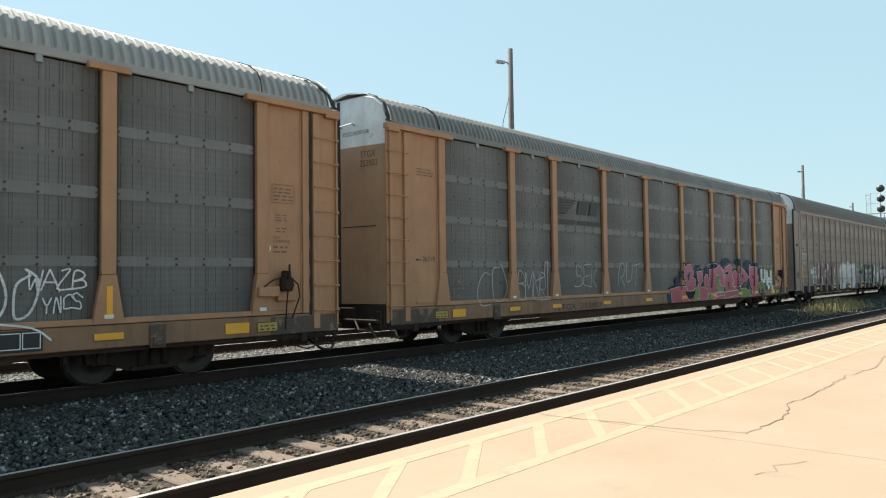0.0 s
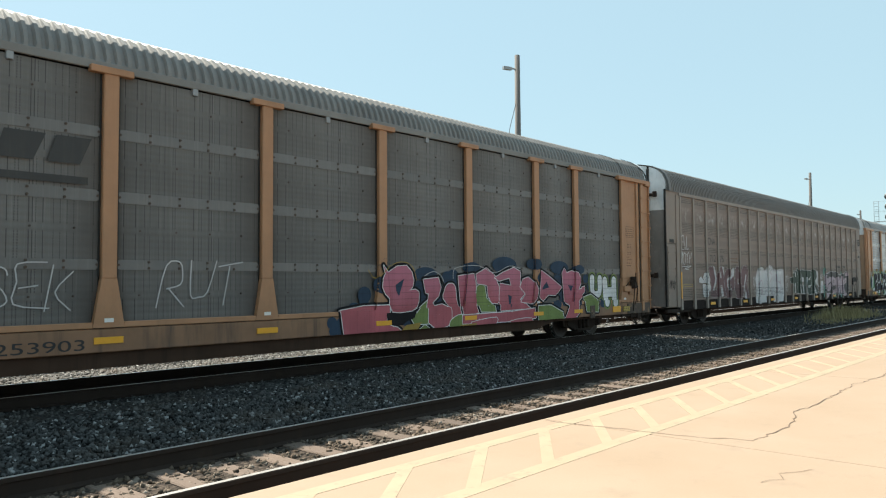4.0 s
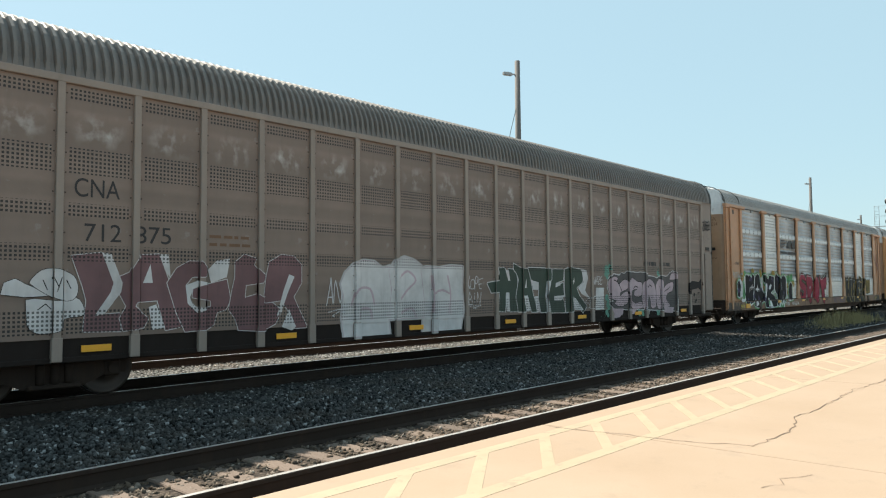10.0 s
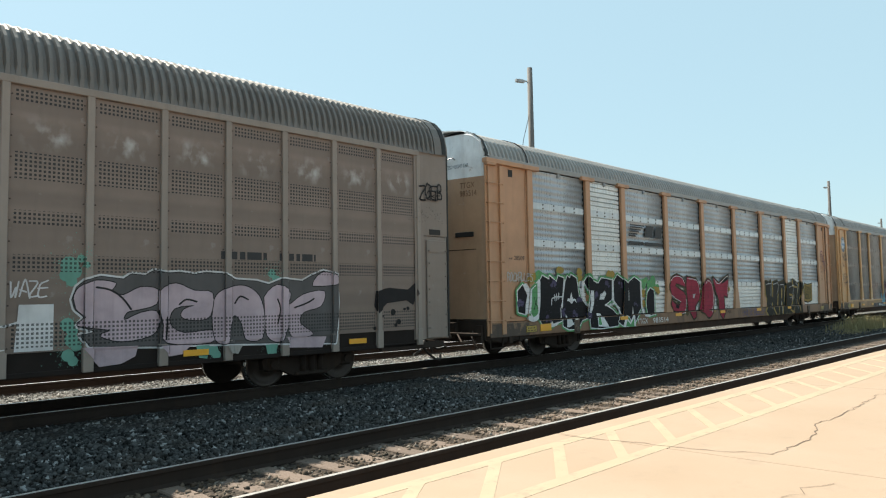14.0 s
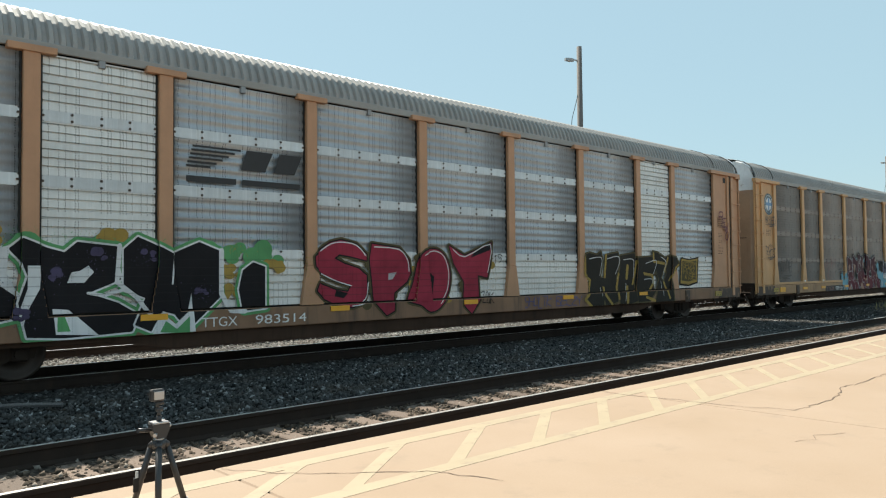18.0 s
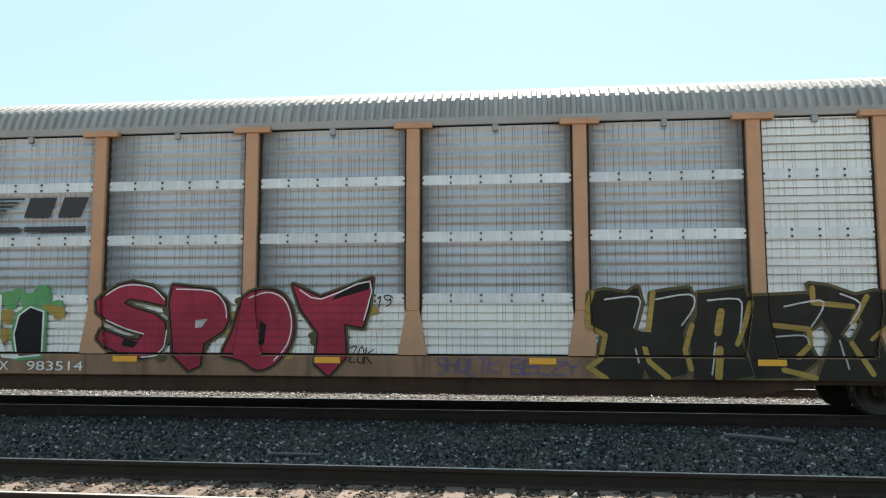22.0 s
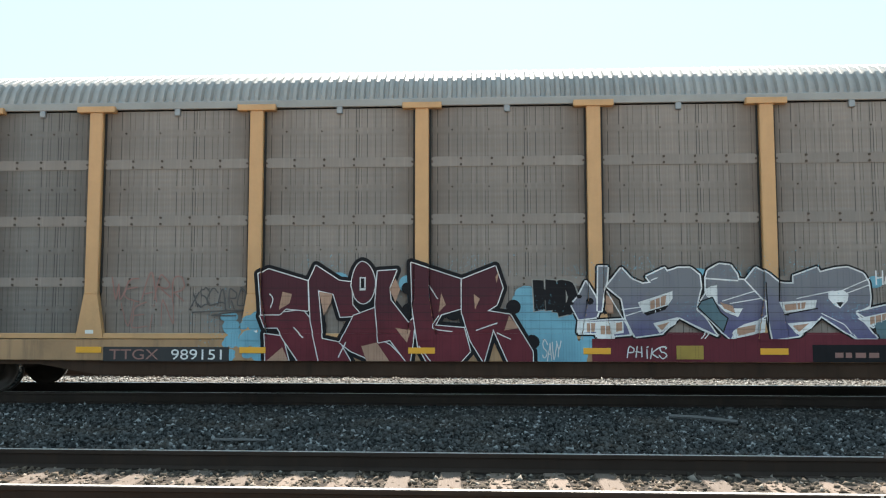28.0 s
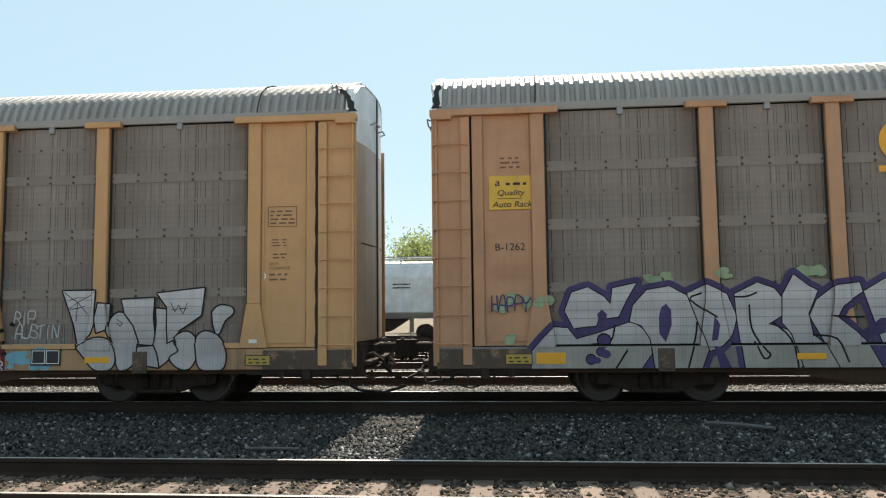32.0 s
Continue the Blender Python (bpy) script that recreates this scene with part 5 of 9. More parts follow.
# a post's half width from its flared foot upwards
FOOT = [(0.955, 1.12, 0.226), (1.12, 1.24, 0.206), (1.24, 1.36, 0.186), (1.36, 1.48, 0.166), (1.48, 1.6, 0.146), (1.6, 1.72, 0.126), (1.72, 4.85, 0.118)]


def regions_rack(low=1.0):
    """Planes of a car's side that take paint; low is where the panels begin, above the ledge."""
    r = [(-0.02, 1.65, 1.0, 4.85, -HW + 0.012), (25.45, LEN + 0.02, 1.0, 4.85, -HW + 0.012), (0.1, LEN - 0.1, 0.615, 0.955, -HW + 0.004)]
    for x in POSTS:
        for z0, z1, half in FOOT:
            r.append((x - half, x + half, z0, z1, -HW - 0.009))
    for a, b in zip(POSTS, POSTS[1:]):
        for z0, z1, half in FOOT:
            r.append((a + half, b - half, max(z0, low), z1, PANEL_Y - 0.036))
        if low > 1.0:
            r.append((a + 0.215, b - 0.215, 0.955, low, -HW + 0.002))
    return r


def regions_taupe():
    r = [(-0.1, 1.08, 0.6, 4.85, -HW + 0.01), (26.35, LEN + 0.1, 0.6, 4.85, -HW + 0.01)]
    for k in range(23):
        x = 1.15 + 1.142 * k
        r.append((x - 0.06, x + 0.06, 0.93, 4.7, -HW - 0.005))
        r.append((x - 0.08, x + 0.08, 0.58, 0.93, -HW - 0.015))
        if k < 22:
            r.append((x + 0.06, x + 1.082, 0.93, 4.68, -HW + 0.045))
            r.append((x + 0.08, x + 1.062, 0.58, 0.93, -HW + 0.062))
    return r


def curve(pts, n=3):
    """A rounder line through the given points."""
    if len(pts) < 3:
        return list(pts)
    q = [pts[0]] + list(pts) + [pts[-1]]
    out = []
    for i in range(1, len(q) - 2):
        for k in range(n):
            t = k / n
            out.append(tuple(0.5 * (2 * q[i][c] + (q[i + 1][c] - q[i - 1][c]) * t + (2 * q[i - 1][c] - 5 * q[i][c] + 4 * q[i + 1][c] - q[i + 2][c]) * t * t + (3 * q[i][c] - q[i - 1][c] - 3 * q[i + 1][c] + q[i + 2][c]) * t ** 3) for c in (0, 1)))
    return out + [pts[-1]]


class Spray:
    """Gathers flat painted shapes on a car's side, and lays them on posts, panels and sill alike."""

    def __init__(self, regions, seed):
        self.regions, self.polys, self.rng = regions, [], random.Random(seed)
        self.mats, self.lift, self.last, self.grimed = [], 0.0004, -1, {}

    def slot(self, mat):
        if mat not in self.mats:
            self.mats.append(mat)
        return self.mats.index(mat)

    def poly(self, pts, mat):
        k = self.slot(mat)
        self.lift += 0.00025 if k != self.last else 0.000008
        self.last = k
        self.polys.append((pts, k, self.lift))

    def disc(self, x, z, r, mat, n=10, rz=None, turn=0.0):
        rz = rz or r
        self.poly([(x + r * math.cos(turn + k * 2 * math.pi / n), z + rz * math.sin(turn + k * 2 * math.pi / n)) for k in range(n)], mat)

    def stroke(self, pts, w, mat, soft=True, flare=0.0, more=0.0):
        """A painted line; flare widens its ends, more adds a rim of even width."""
        run = [0.0]
        for p, q in zip(pts, pts[1:]):
            run.append(run[-1] + math.hypot(q[0] - p[0], q[1] - p[1]))
        ws = [w * (1 - flare * 0.4 + flare * (2 * r / (run[-1] or 1) - 1) ** 2) + more for r in run]
        for i, ((x0, z0), (x1, z1)) in enumerate(zip(pts, pts[1:])):
            d = math.hypot(x1 - x0, z1 - z0) or 1e-6
            ux, uz = (x1 - x0) / d, (z1 - z0) / d
            a, b = ws[i] / 2, ws[i + 1] / 2
            e0 = 0.0 if soft or i else a * 0.7
            e1 = 0.0 if soft or i < len(pts) - 2 else b * 0.7
            k = 0.0 if soft else 0.22
            self.poly([(x0 - ux * (e0 - k * a * (i == 0)) - uz * a, z0 - uz * (e0 - k * a * (i == 0)) + ux * a), (x0 - ux * e0 + uz * a, z0 - uz * e0 - ux * a), (x1 + ux * e1 + uz * b, z1 + uz * e1 - ux * b), (x1 + ux * (e1 - k * b * (i == len(pts) - 2)) - uz * b, z1 + uz * (e1 - k * b * (i == len(pts) - 2)) + ux * b)], mat)
        for i, (x, z) in enumerate(pts):
            if soft or 0 < i < len(pts) - 1:
                if 0 < i < len(pts) - 1 and w + more < 0.05 and i % 2:
                    continue
                self.disc(x, z, ws[i] / 2, mat, (12 if w + more > 0.12 else 6) if soft else 7, turn=i * 0.4)

    def cloud(self, x0, x1, z0, z1, mat, n=14, r=(0.10, 0.28)):
        for _ in range(n):
            s = self.rng.uniform(*r)
            self.disc(self.rng.uniform(x0, x1), self.rng.uniform(z0, z1), s, mat, 14, s * self.rng.uniform(0.6, 1.0))

    def mist(self, x, z, sx, sz, mat, n=120, r=(0.005, 0.022)):
        """Overspray and scuffs: specks that thin out from the middle."""
        low = self.lift
        for _ in range(n // 2):
            self.lift = low + self.rng.uniform(0, 0.0004)
            self.disc(x + self.rng.gauss(0, sx), z + self.rng.gauss(0, sz), self.rng.uniform(*r) * self.rng.uniform(0.35, 0.75), mat, 6, turn=self.rng.uniform(0, 3))
        self.lift = low + 0.0006

    def letters(self, signs, fill, line, halo, fat=0.30, edge=0.05, halo_w=0.14, wild=0.05, soft=False):
        """signs: (letter, x0, x1, z0, z1) each; fat: stroke width as a share of the letter's width."""
        self.lift = max(0.003, self.lift if self.lift < 0.008 else 0.003)
        drawn = []
        flare = 0.25 if soft else 0.45
        for ch, x0, x1, z0, z1 in signs:
            w = fat * min(x1 - x0, (z1 - z0) * 0.8) * (0.85 if ch == "H" else 1.0)
            m = w / 2 + edge
            paths = []
            for path in GLYPH[ch]:
                p = [(x0 + m + (x1 - x0 - 2 * m) * (u + self.rng.uniform(-wild, wild)), z0 + m + (z1 - z0 - 2 * m) * (v + self.rng.uniform(-wild, wild) * 0.7)) for u, v in path]
                paths.append(curve(p) if soft else p)
            drawn.append((w, paths))
            for p in paths:
                self.stroke(p, w, halo, soft, flare, 2 * edge + 2 * halo_w)
        for w, paths in drawn:
            for p in paths:
                self.stroke(p, w, line, soft, flare, 2 * edge)
            for p in paths:
                self.stroke(p, w, fill, soft, flare)

    def begin(self, line, w, halo=None, rim=0.0):
        """Starts a piece whose letters share an outline and a halo."""
        self.held, self.pen = [], (line, w, halo, rim)

    def shape(self, pts, fill, soft=False):
        """One letter or field of the piece that was begun, as an outline; soft rounds its corners."""
        if soft:
            pts = curve([*pts[-2:], *pts, *pts[:2]])[6:-6]
        self.held.append((pts, fill))

    def end(self):
        line, w, halo, rim = self.pen
        low = self.lift = max(0.003, self.lift)
        if halo:
            for pts, _ in self.held:
                self.stroke([*pts, pts[0]], 2 * (w + rim), halo, True)
        for pts, fill in self.held:
            self.stroke([*pts, pts[0]], 2 * w, line, False)
            self.poly(pts, fill)

    def tag(self, word, x0, x1, z0, z1, mat, w=0.03, wild=0.12, lean=0.12, under=False):
        self.lift = 0.020
        n = len(word)
        step = (x1 - x0) / n
        for i, ch in enumerate(word):
            k = self.rng.uniform(0.85, 1.25)
            a, up = x0 + step * (i - (k - 1) / 2), (z1 - z0) * self.rng.uniform(-0.10, 0.12)
            for path in GLYPH[ch]:
                p = [(a + step * k * 0.95 * (u + self.rng.uniform(-wild, wild)) + lean * v * step, z0 + up + (z1 - z0) * self.rng.uniform(0.94, 1.06) * (v + self.rng.uniform(-wild, wild) * 0.6)) for u, v in path]
                self.stroke(curve(p), w, mat, True)
        if under:
            d = (z1 - z0) * 0.28
            self.stroke(curve([(x0 + step * 0.3, z0 - d), (x1, z0 - d * 0.6), (x0 + step * n * 0.4, z0 - d * 1.6), (x1 - step, z0 - d * 1.7)]), w, mat, True)

    def done(self, car, name, label):
        verts, faces, idx = [], [], []
        dull = {self.slot(a): self.slot(b) for a, b in self.grimed.items()}
        for pts, mat, lift in self.polys:
            ax, bx = min(p[0] for p in pts), max(p[0] for p in pts)
            az, bz = min(p[1] for p in pts), max(p[1] for p in pts)
            for x0, x1, z0, z1, y in self.regions:
                if bx <= x0 or ax >= x1 or bz <= z0 or az >= z1:
                    continue
                p = pts if ax >= x0 and bx <= x1 and az >= z0 and bz <= z1 else clip_poly(pts, x0, x1, z0, z1)
                if len(p) < 3:
                    continue
                area = sum(p[i][0] * p[(i + 1) % len(p)][1] - p[(i + 1) % len(p)][0] * p[i][1] for i in range(len(p)))
                if abs(area) < 1e-7:
                    continue
                p = list(p) if area > 0 else list(p)[::-1]
                faces.append(tuple(range(len(verts), len(verts) + len(p))))
                verts += [(a, y - 0.5 * lift, b) for a, b in p]
                idx.append(dull.get(mat, mat) if z1 <= 0.96 else mat)
                if x1 - x0 < 0.5:
                    for (a, b), (c, d) in zip(p, p[1:] + p[:1]):
                        side = -1 if max(a, c) < x0 + 1e-5 else 1 if min(a, c) > x1 - 1e-5 else 0
                        if side and abs(b - d) > 0.004:
                            e = a + side * (0.003 + 0.5 * lift)
                            faces.append(tuple(range(len(verts), len(verts) + 4)))
                            verts += [(e, y, b), (e, y + 0.045, b), (e, y + 0.045, d), (e, y, d)]
                            idx.append(mat)
        me = bpy.data.meshes.new(name)
        me.from_pydata(verts, [], faces)
        me.polygons.foreach_set("material_index", idx)
        me.update()
        return part(name, me, self.mats, car, label)


def text_mesh(body, width, height, lean=0.0, weight=0.0):
    """Built-in lettering as a flat mesh in x and z, fitted into a box."""
    cu = bpy.data.curves.new("lettering", "FONT")
    cu.body, cu.shear, cu.offset = body, lean, weight
    ob = bpy.data.objects.new("lettering", cu)
    scene.collection.objects.link(ob)
    bpy.context.view_layer.update()
    me = bpy.data.meshes.new_from_object(ob.evaluated_get(bpy.context.evaluated_depsgraph_get()))
    bpy.data.objects.remove(ob)
    me.materials.clear()
    co = np.empty(len(me.vertices) * 3)
    me.vertices.foreach_get("co", co)
    co = co.reshape(-1, 3)
    lo, hi = co.min(0), co.max(0)
    out = np.zeros_like(co)
    out[:, 0] = (co[:, 0] - lo[0]) / (hi[0] - lo[0]) * width
    out[:, 2] = (co[:, 1] - lo[1]) / (hi[1] - lo[1]) * height
    me.vertices.foreach_set("co", out.ravel())
    me.update()
    return me


def stencil(car, body, x0, x1, z0, z1, mat, y, label="", lean=0.0, weight=0.0):
    return tagged(part("lettering", text_mesh(body, x1 - x0, z1 - z0, lean, weight), mat, car, at=(x0, y, z0)), label or "stencilled lettering", kind="stuff")


def bars(car, x0, x1, z0, z1, rows, mat, y, seed=1):
    """Lines of writing too small to read, or withheld, as plain bars."""
    rng = random.Random(seed)
    bm = bmesh.new()
    h = (z1 - z0) / (rows * 2.7)
    for r in range(rows):
        z = z1 - (r + 0.85) * (z1 - z0) / rows
        x = x0
        while x < x1 - 0.02:
            w = min(rng.uniform(0.05, 0.16) * max(1.0, (x1 - x0) / 0.5), x1 - x)
            box(bm, x, x + w, y - 0.002, y, z, z + h)
            x += w + 0.03 + rng.uniform(0, 0.03)
    return tagged(part("stencilled_writing", bm, mat, car), "lines of small stencilled writing", kind="stuff")


def frame_box(car, x0, x1, z0, z1, mat, y, w=0.012):
    bm = boxes((x0, x1, y - 0.002, y, z0, z0 + w), (x0, x1, y - 0.002, y, z1 - w, z1), (x0, x0 + w, y - 0.002, y, z0 + w, z1 - w), (x1 - w, x1, y - 0.002, y, z0 + w, z1 - w))
    return part("stencil_box", bm, mat, car)


def stripes_mark(car, x0, x1, z0, z1, mat):
    """A railway's mark as plain shapes: running stripes, two slanted blocks and two bars."""
    y = PANEL_Y - 0.034
    w, h = x1 - x0, z1 - z0
    for k in range(6):
        z = z1 - h * (0.05 + 0.095 * k)
        part("mark_stripe", boxes((x0 + w * (0.05 - 0.01 * k), x0 + w * (0.44 - 0.05 * k), y, y + 0.002, z - h * 0.05, z)), mat, car)
    for a, b, c in ((0.44, 0.70, 0.05), (0.73, 0.97, 0.05)):
        bm = bmesh.new()
        prism(bm, [(x0 + w * a, z1 - h * 0.55), (x0 + w * (a + c), z1 - h * 0.05), (x0 + w * (b + 0.02), z1 - h * 0.05), (x0 + w * (b - c), z1 - h * 0.55)], "y", y, y + 0.002)
        part("mark_block", bm, mat, car, "black slanted block of the railway's mark")
    for a, b in ((0.0, 0.40), (0.45, 0.97)):
        part("mark_bar", boxes((x0 + w * a, x0 + w * b, y, y + 0.002, z0 + h * 0.08, z0 + h * 0.22)), mat, car)


def door_stencils(car, x, tan_y=-HW + 0.040, ink=INK_BROWN):
    """Box of figures and lines of small writing on a side door; x is the door's left edge."""
    y = tan_y + 0.016
    frame_box(car, x + 0.09, x + 0.60, 3.03, 3.38, ink, y)
    bars(car, x + 0.13, x + 0.56, 3.07, 3.34, 4, ink, y, 3)
    bars(car, x + 0.16, x + 0.42, 2.69, 2.84, 3, ink, y, 5)
    bars(car, x + 0.18, x + 0.42, 2.48, 2.60, 2, ink, y, 7)
    stencil(car, "DECK\nCLEARANCE", x + 0.12, x + 0.48, 2.30, 2.42, ink, tan_y + 0.012)
    bars(car, x + 0.12, x + 0.46, 2.10, 2.27, 2, ink, y, 9)
    bm = bmesh.new()
    rod(bm, (x + 0.01, y, 2.19), (x + 0.01, y - 0.006, 2.19), 0.055, 16)
    part("round_decal", bm, WHITE_INK, car, "small round white decal")
    stencil(car, "D", x - 0.02, x + 0.04, 2.15, 2.23, ink, y - 0.010)


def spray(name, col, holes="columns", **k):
    return paint(name, col, 0.68, vary=0.3, dirt=tuple(c * 0.5 for c in col), dirty=0.45, holes=holes, fold_dark=0.0 if holes == STRIPS else 0.35, hole_dark=0.8 if holes == STRIPS else 0.3, **k)


PINK = spray("pink_spray", (0.40, 0.095, 0.115), top=(0.44, 0.14, 0.20))
GREEN = spray("green_spray", (0.16, 0.22, 0.06))
BLUE_DARK = spray("dark_blue_spray", (0.032, 0.055, 0.09))
MAROON = spray("maroon_spray", (0.125, 0.024, 0.034), top=(0.07, 0.022, 0.03))
MAROON_C = spray("dusty_maroon_spray", (0.16, 0.085, 0.09), STRIPS)
RED = spray("red_spray", (0.30, 0.03, 0.055))
BLACKP = spray("black_spray", (0.012, 0.011, 0.013))
BLACK_WORN = spray("worn_black_spray", (0.026, 0.023, 0.018))
WHITEP = spray("white_spray", (0.66, 0.66, 0.66))
SILVERP = spray("silver_spray", (0.46, 0.45, 0.46), metal=0.25, top=(0.56, 0.55, 0.56), level=0.45)
LILAC = spray("lilac_spray", (0.46, 0.355, 0.39), STRIPS)
WHITEC = spray("chalk_white_spray", (0.56, 0.55, 0.55), STRIPS)
GREENC = spray("deep_green_spray", (0.036, 0.058, 0.042), STRIPS)
TEAL = spray("teal_spray", (0.13, 0.31, 0.245), STRIPS)
SHADE = spray("shade_grey_spray", (0.085, 0.078, 0.078), STRIPS)
BLACKC = spray("soot_black_spray", (0.022, 0.02, 0.021), STRIPS)
GRASSP = spray("bright_green_spray", (0.09, 0.30, 0.11))
GOLD = spray("gold_spray", (0.38, 0.24, 0.03))
OLIVE = spray("olive_spray", (0.10, 0.08, 0.04))
SKYB = spray("sky_blue_spray", (0.15, 0.35, 0.45))
SKYB_DIM = spray("slate_blue_spray", (0.085, 0.15, 0.18))
LILAC_DIM = spray("dim_lilac_spray", (0.075, 0.062, 0.115))
PURPLE = spray("purple_spray", (0.07, 0.055, 0.14))
INDIGO = spray("indigo_spray", (0.092, 0.085, 0.20), top=(0.16, 0.16, 0.18))
MINT = spray("mint_spray", (0.27, 0.35, 0.22))
CREAM = spray("cream_spray", (0.40, 0.235, 0.16))
GREYP = spray("grey_spray", (0.30, 0.285, 0.26))
GOLD_DULL = spray("dull_gold_spray", (0.33, 0.215, 0.04))
DUST_DARK = paint("dark_taupe_scuff", (0.10, 0.082, 0.072), 0.7, vary=0.15)
CHALK = paint("thin_white_paint", (0.42, 0.42, 0.42), 0.6, vary=0.2, dirty=0.3)
SCRAWL_RED = paint("faded_red_marker", (0.26, 0.13, 0.11), 0.6, vary=0.2)
SCRAWL_BLACK = paint("black_marker", (0.06, 0.055, 0.055), 0.6, vary=0.2)
PLUM = paint("plum_marker", (0.16, 0.05, 0.06), 0.6, vary=0.2)
NAVY = paint("navy_enamel", (0.028, 0.065, 0.095), 0.4, vary=0.15)
ENAMEL_WHITE = paint("white_enamel", (0.60, 0.61, 0.60), 0.4, vary=0.1)
ENAMEL_BLUE = paint("blue_enamel", (0.11, 0.24, 0.43), 0.4, vary=0.1)
FADED = paint("faded_mark_black", (0.03, 0.03, 0.03), 0.6, vary=0.25)
for matt in (BLACKP, BLACK_WORN, BLACKC, MAROON, RED, OLIVE, LILAC_DIM, BLUE_DARK, PURPLE):
    matt.node_tree.nodes["Principled BSDF"].inputs["Specular IOR Level"].default_value = 0.18


# ---- the train ----
BASES = [-17.47, 10.98, 39.38, 67.93, 96.33, 124.72]
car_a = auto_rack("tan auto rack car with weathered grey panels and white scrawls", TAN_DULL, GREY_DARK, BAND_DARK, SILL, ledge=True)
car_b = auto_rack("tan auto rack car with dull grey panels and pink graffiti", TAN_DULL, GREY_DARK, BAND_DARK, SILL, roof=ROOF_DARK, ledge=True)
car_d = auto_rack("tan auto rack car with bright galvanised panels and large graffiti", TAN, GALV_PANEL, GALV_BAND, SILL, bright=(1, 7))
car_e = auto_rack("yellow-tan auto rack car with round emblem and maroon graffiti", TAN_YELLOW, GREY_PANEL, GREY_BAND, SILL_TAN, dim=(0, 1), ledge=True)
car_f = auto_rack("tan auto rack car with yellow sign and white graffiti", TAN, GREY_PANEL, GREY_BAND, SILL_GREY)
car_c = rack_taupe()
for rack in (car_a, car_b, car_d, car_e, car_f):
    notice = 1.40 if rack is car_f else 1.68
    for x in (notice, LEN - notice):
        frame_box(rack, x - 0.22, x + 0.22, 0.68, 0.86, INK, -HW - 0.0125, 0.014)
        bars(rack, x - 0.16, x + 0.16, 0.71, 0.83, 2, INK, -HW - 0.013, 31)
CARS = [car_a, car_b, car_c, car_d, car_e, car_f]
RR, RL, RT = regions_rack(), regions_rack(1.068), regions_taupe()

# first car
s = Spray(RL, 1)
s.tag("DO", 20.85, 21.6, 1.10, 1.75, WHITEP, 0.035, 0.16)
s.tag("WAZB", 21.45, 22.25, 1.5, 1.78, WHITEP, 0.025, 0.16)
s.tag("YNCS", 21.65, 22.2, 1.2, 1.42, WHITEP, 0.022, 0.16)
s.stroke(curve([(20.5, 0.85), (20.9, 1.05), (21.5, 0.98), (21.75, 0.8)]), 0.03, WHITEP)
s.done(car_a, "graffiti", "white sprayed outlines")
door_stencils(car_a, 25.47)
brake_gear(car_a, 26.2, TAN_DULL)
for x in (LEN - 0.70,):
    for car, slim in ((car_a, 0.03), (car_b, 0.03), (car_d, 0.04), (car_e, 0.04)):
        bm = bmesh.new()
        left = [(x - 0.045 + slim + 0.006 * math.sin(k * 2.3) + 0.008 * (k % 3 == 0), 0.75 + 0.17 * k) for k in range(25)]
        prism(bm, left + [(x + 0.035, 4.83), (x + 0.035, 0.75)], "y", -HW + 0.006, -HW + 0.018)
        part("door_seal", bm, BLACK, car, "torn black door seal")
for car, lines, tone in ((car_b, "TTGX\n253903", INK_BROWN), (car_d, "TTGX\n983514", INK_BROWN), (car_c, "", INK)):
    for body, w, h, yy, z in (("EXCESS HEIGHT CAR", 0.80, 0.09, -0.14 if car is not car_c else 0.60, 4.78 if car is not car_c else 5.0), (lines, 0.48, 0.34, -0.66, 4.06)):
        if body:
            part("lettering", text_mesh(body, w, h), tone if body == lines else NAVY, car, "stencilled lettering on the end door", at=pose(0.054 - swell(-yy) if car is not car_c else 0.012, yy, z, 0, 0, -90 if car is car_c else -80 if yy < -0.6 else -86))
part("reflector", boxes((22.54, 22.63, -HW - 0.014, -HW - 0.004, 1.12, 1.55), bevel=0.002), REFLECT, car_a, "upright yellow reflective strip")
part("notice_plate", boxes((21.05, 21.65, -HW - 0.002, -HW + 0.01, 0.65, 0.95), bevel=0.003), INK, car_a, "black data plate with white frames")
frame_box(car_a, 21.08, 21.36, 0.69, 0.92, WHITE_INK, -HW - 0.003)
frame_box(car_a, 21.38, 21.62, 0.69, 0.92, WHITE_INK, -HW - 0.003)

# second car: pink block letters, white pair, thin outlines
s = Spray(RL, 2)
s.cloud(14.2, 24.0, 0.85, 1.75, BLUE_DARK, 80, r=(0.12, 0.26))
s.cloud(13.6, 14.6, 0.62, 1.1, BLUE_DARK, 16, r=(0.12, 0.22))
for x in (15.2, 17.0, 18.4, 19.8, 21.2, 22.6):
    s.mist(x, 2.02, 0.5, 0.07, BLUE_DARK, 396, (0.004, 0.014))
for x, z, r in ((17.9, 1.98, 0.22), (19.2, 2.06, 0.34), (20.5, 2.10, 0.24), (21.7, 2.02, 0.30), (22.7, 1.98, 0.22), (16.3, 1.82, 0.25)):
    s.disc(x, z, r * 1.5, BLUE_DARK, 18, r * 0.62)
    s.mist(x, z + 0.1, r * 0.8, 0.10, BLUE_DARK, 160, (0.004, 0.014))
s.begin(WHITEP, 0.018, BLACKP, 0.05)
s.shape([(13.82, 1.08), (14.46, 1.16), (15.14, 1.16), (15.14, 0.98), (15.06, 0.92), (15.08, 0.8), (15.2, 0.72), (15.38, 0.68), (15.5, 0.6), (15.44, 0.38), (13.92, 0.5)], PINK)
s.shape([(15.8, 0.84), (16.16, 1.12), (16.44, 1.28), (16.38, 0.72), (15.9, 0.72)], GREEN)
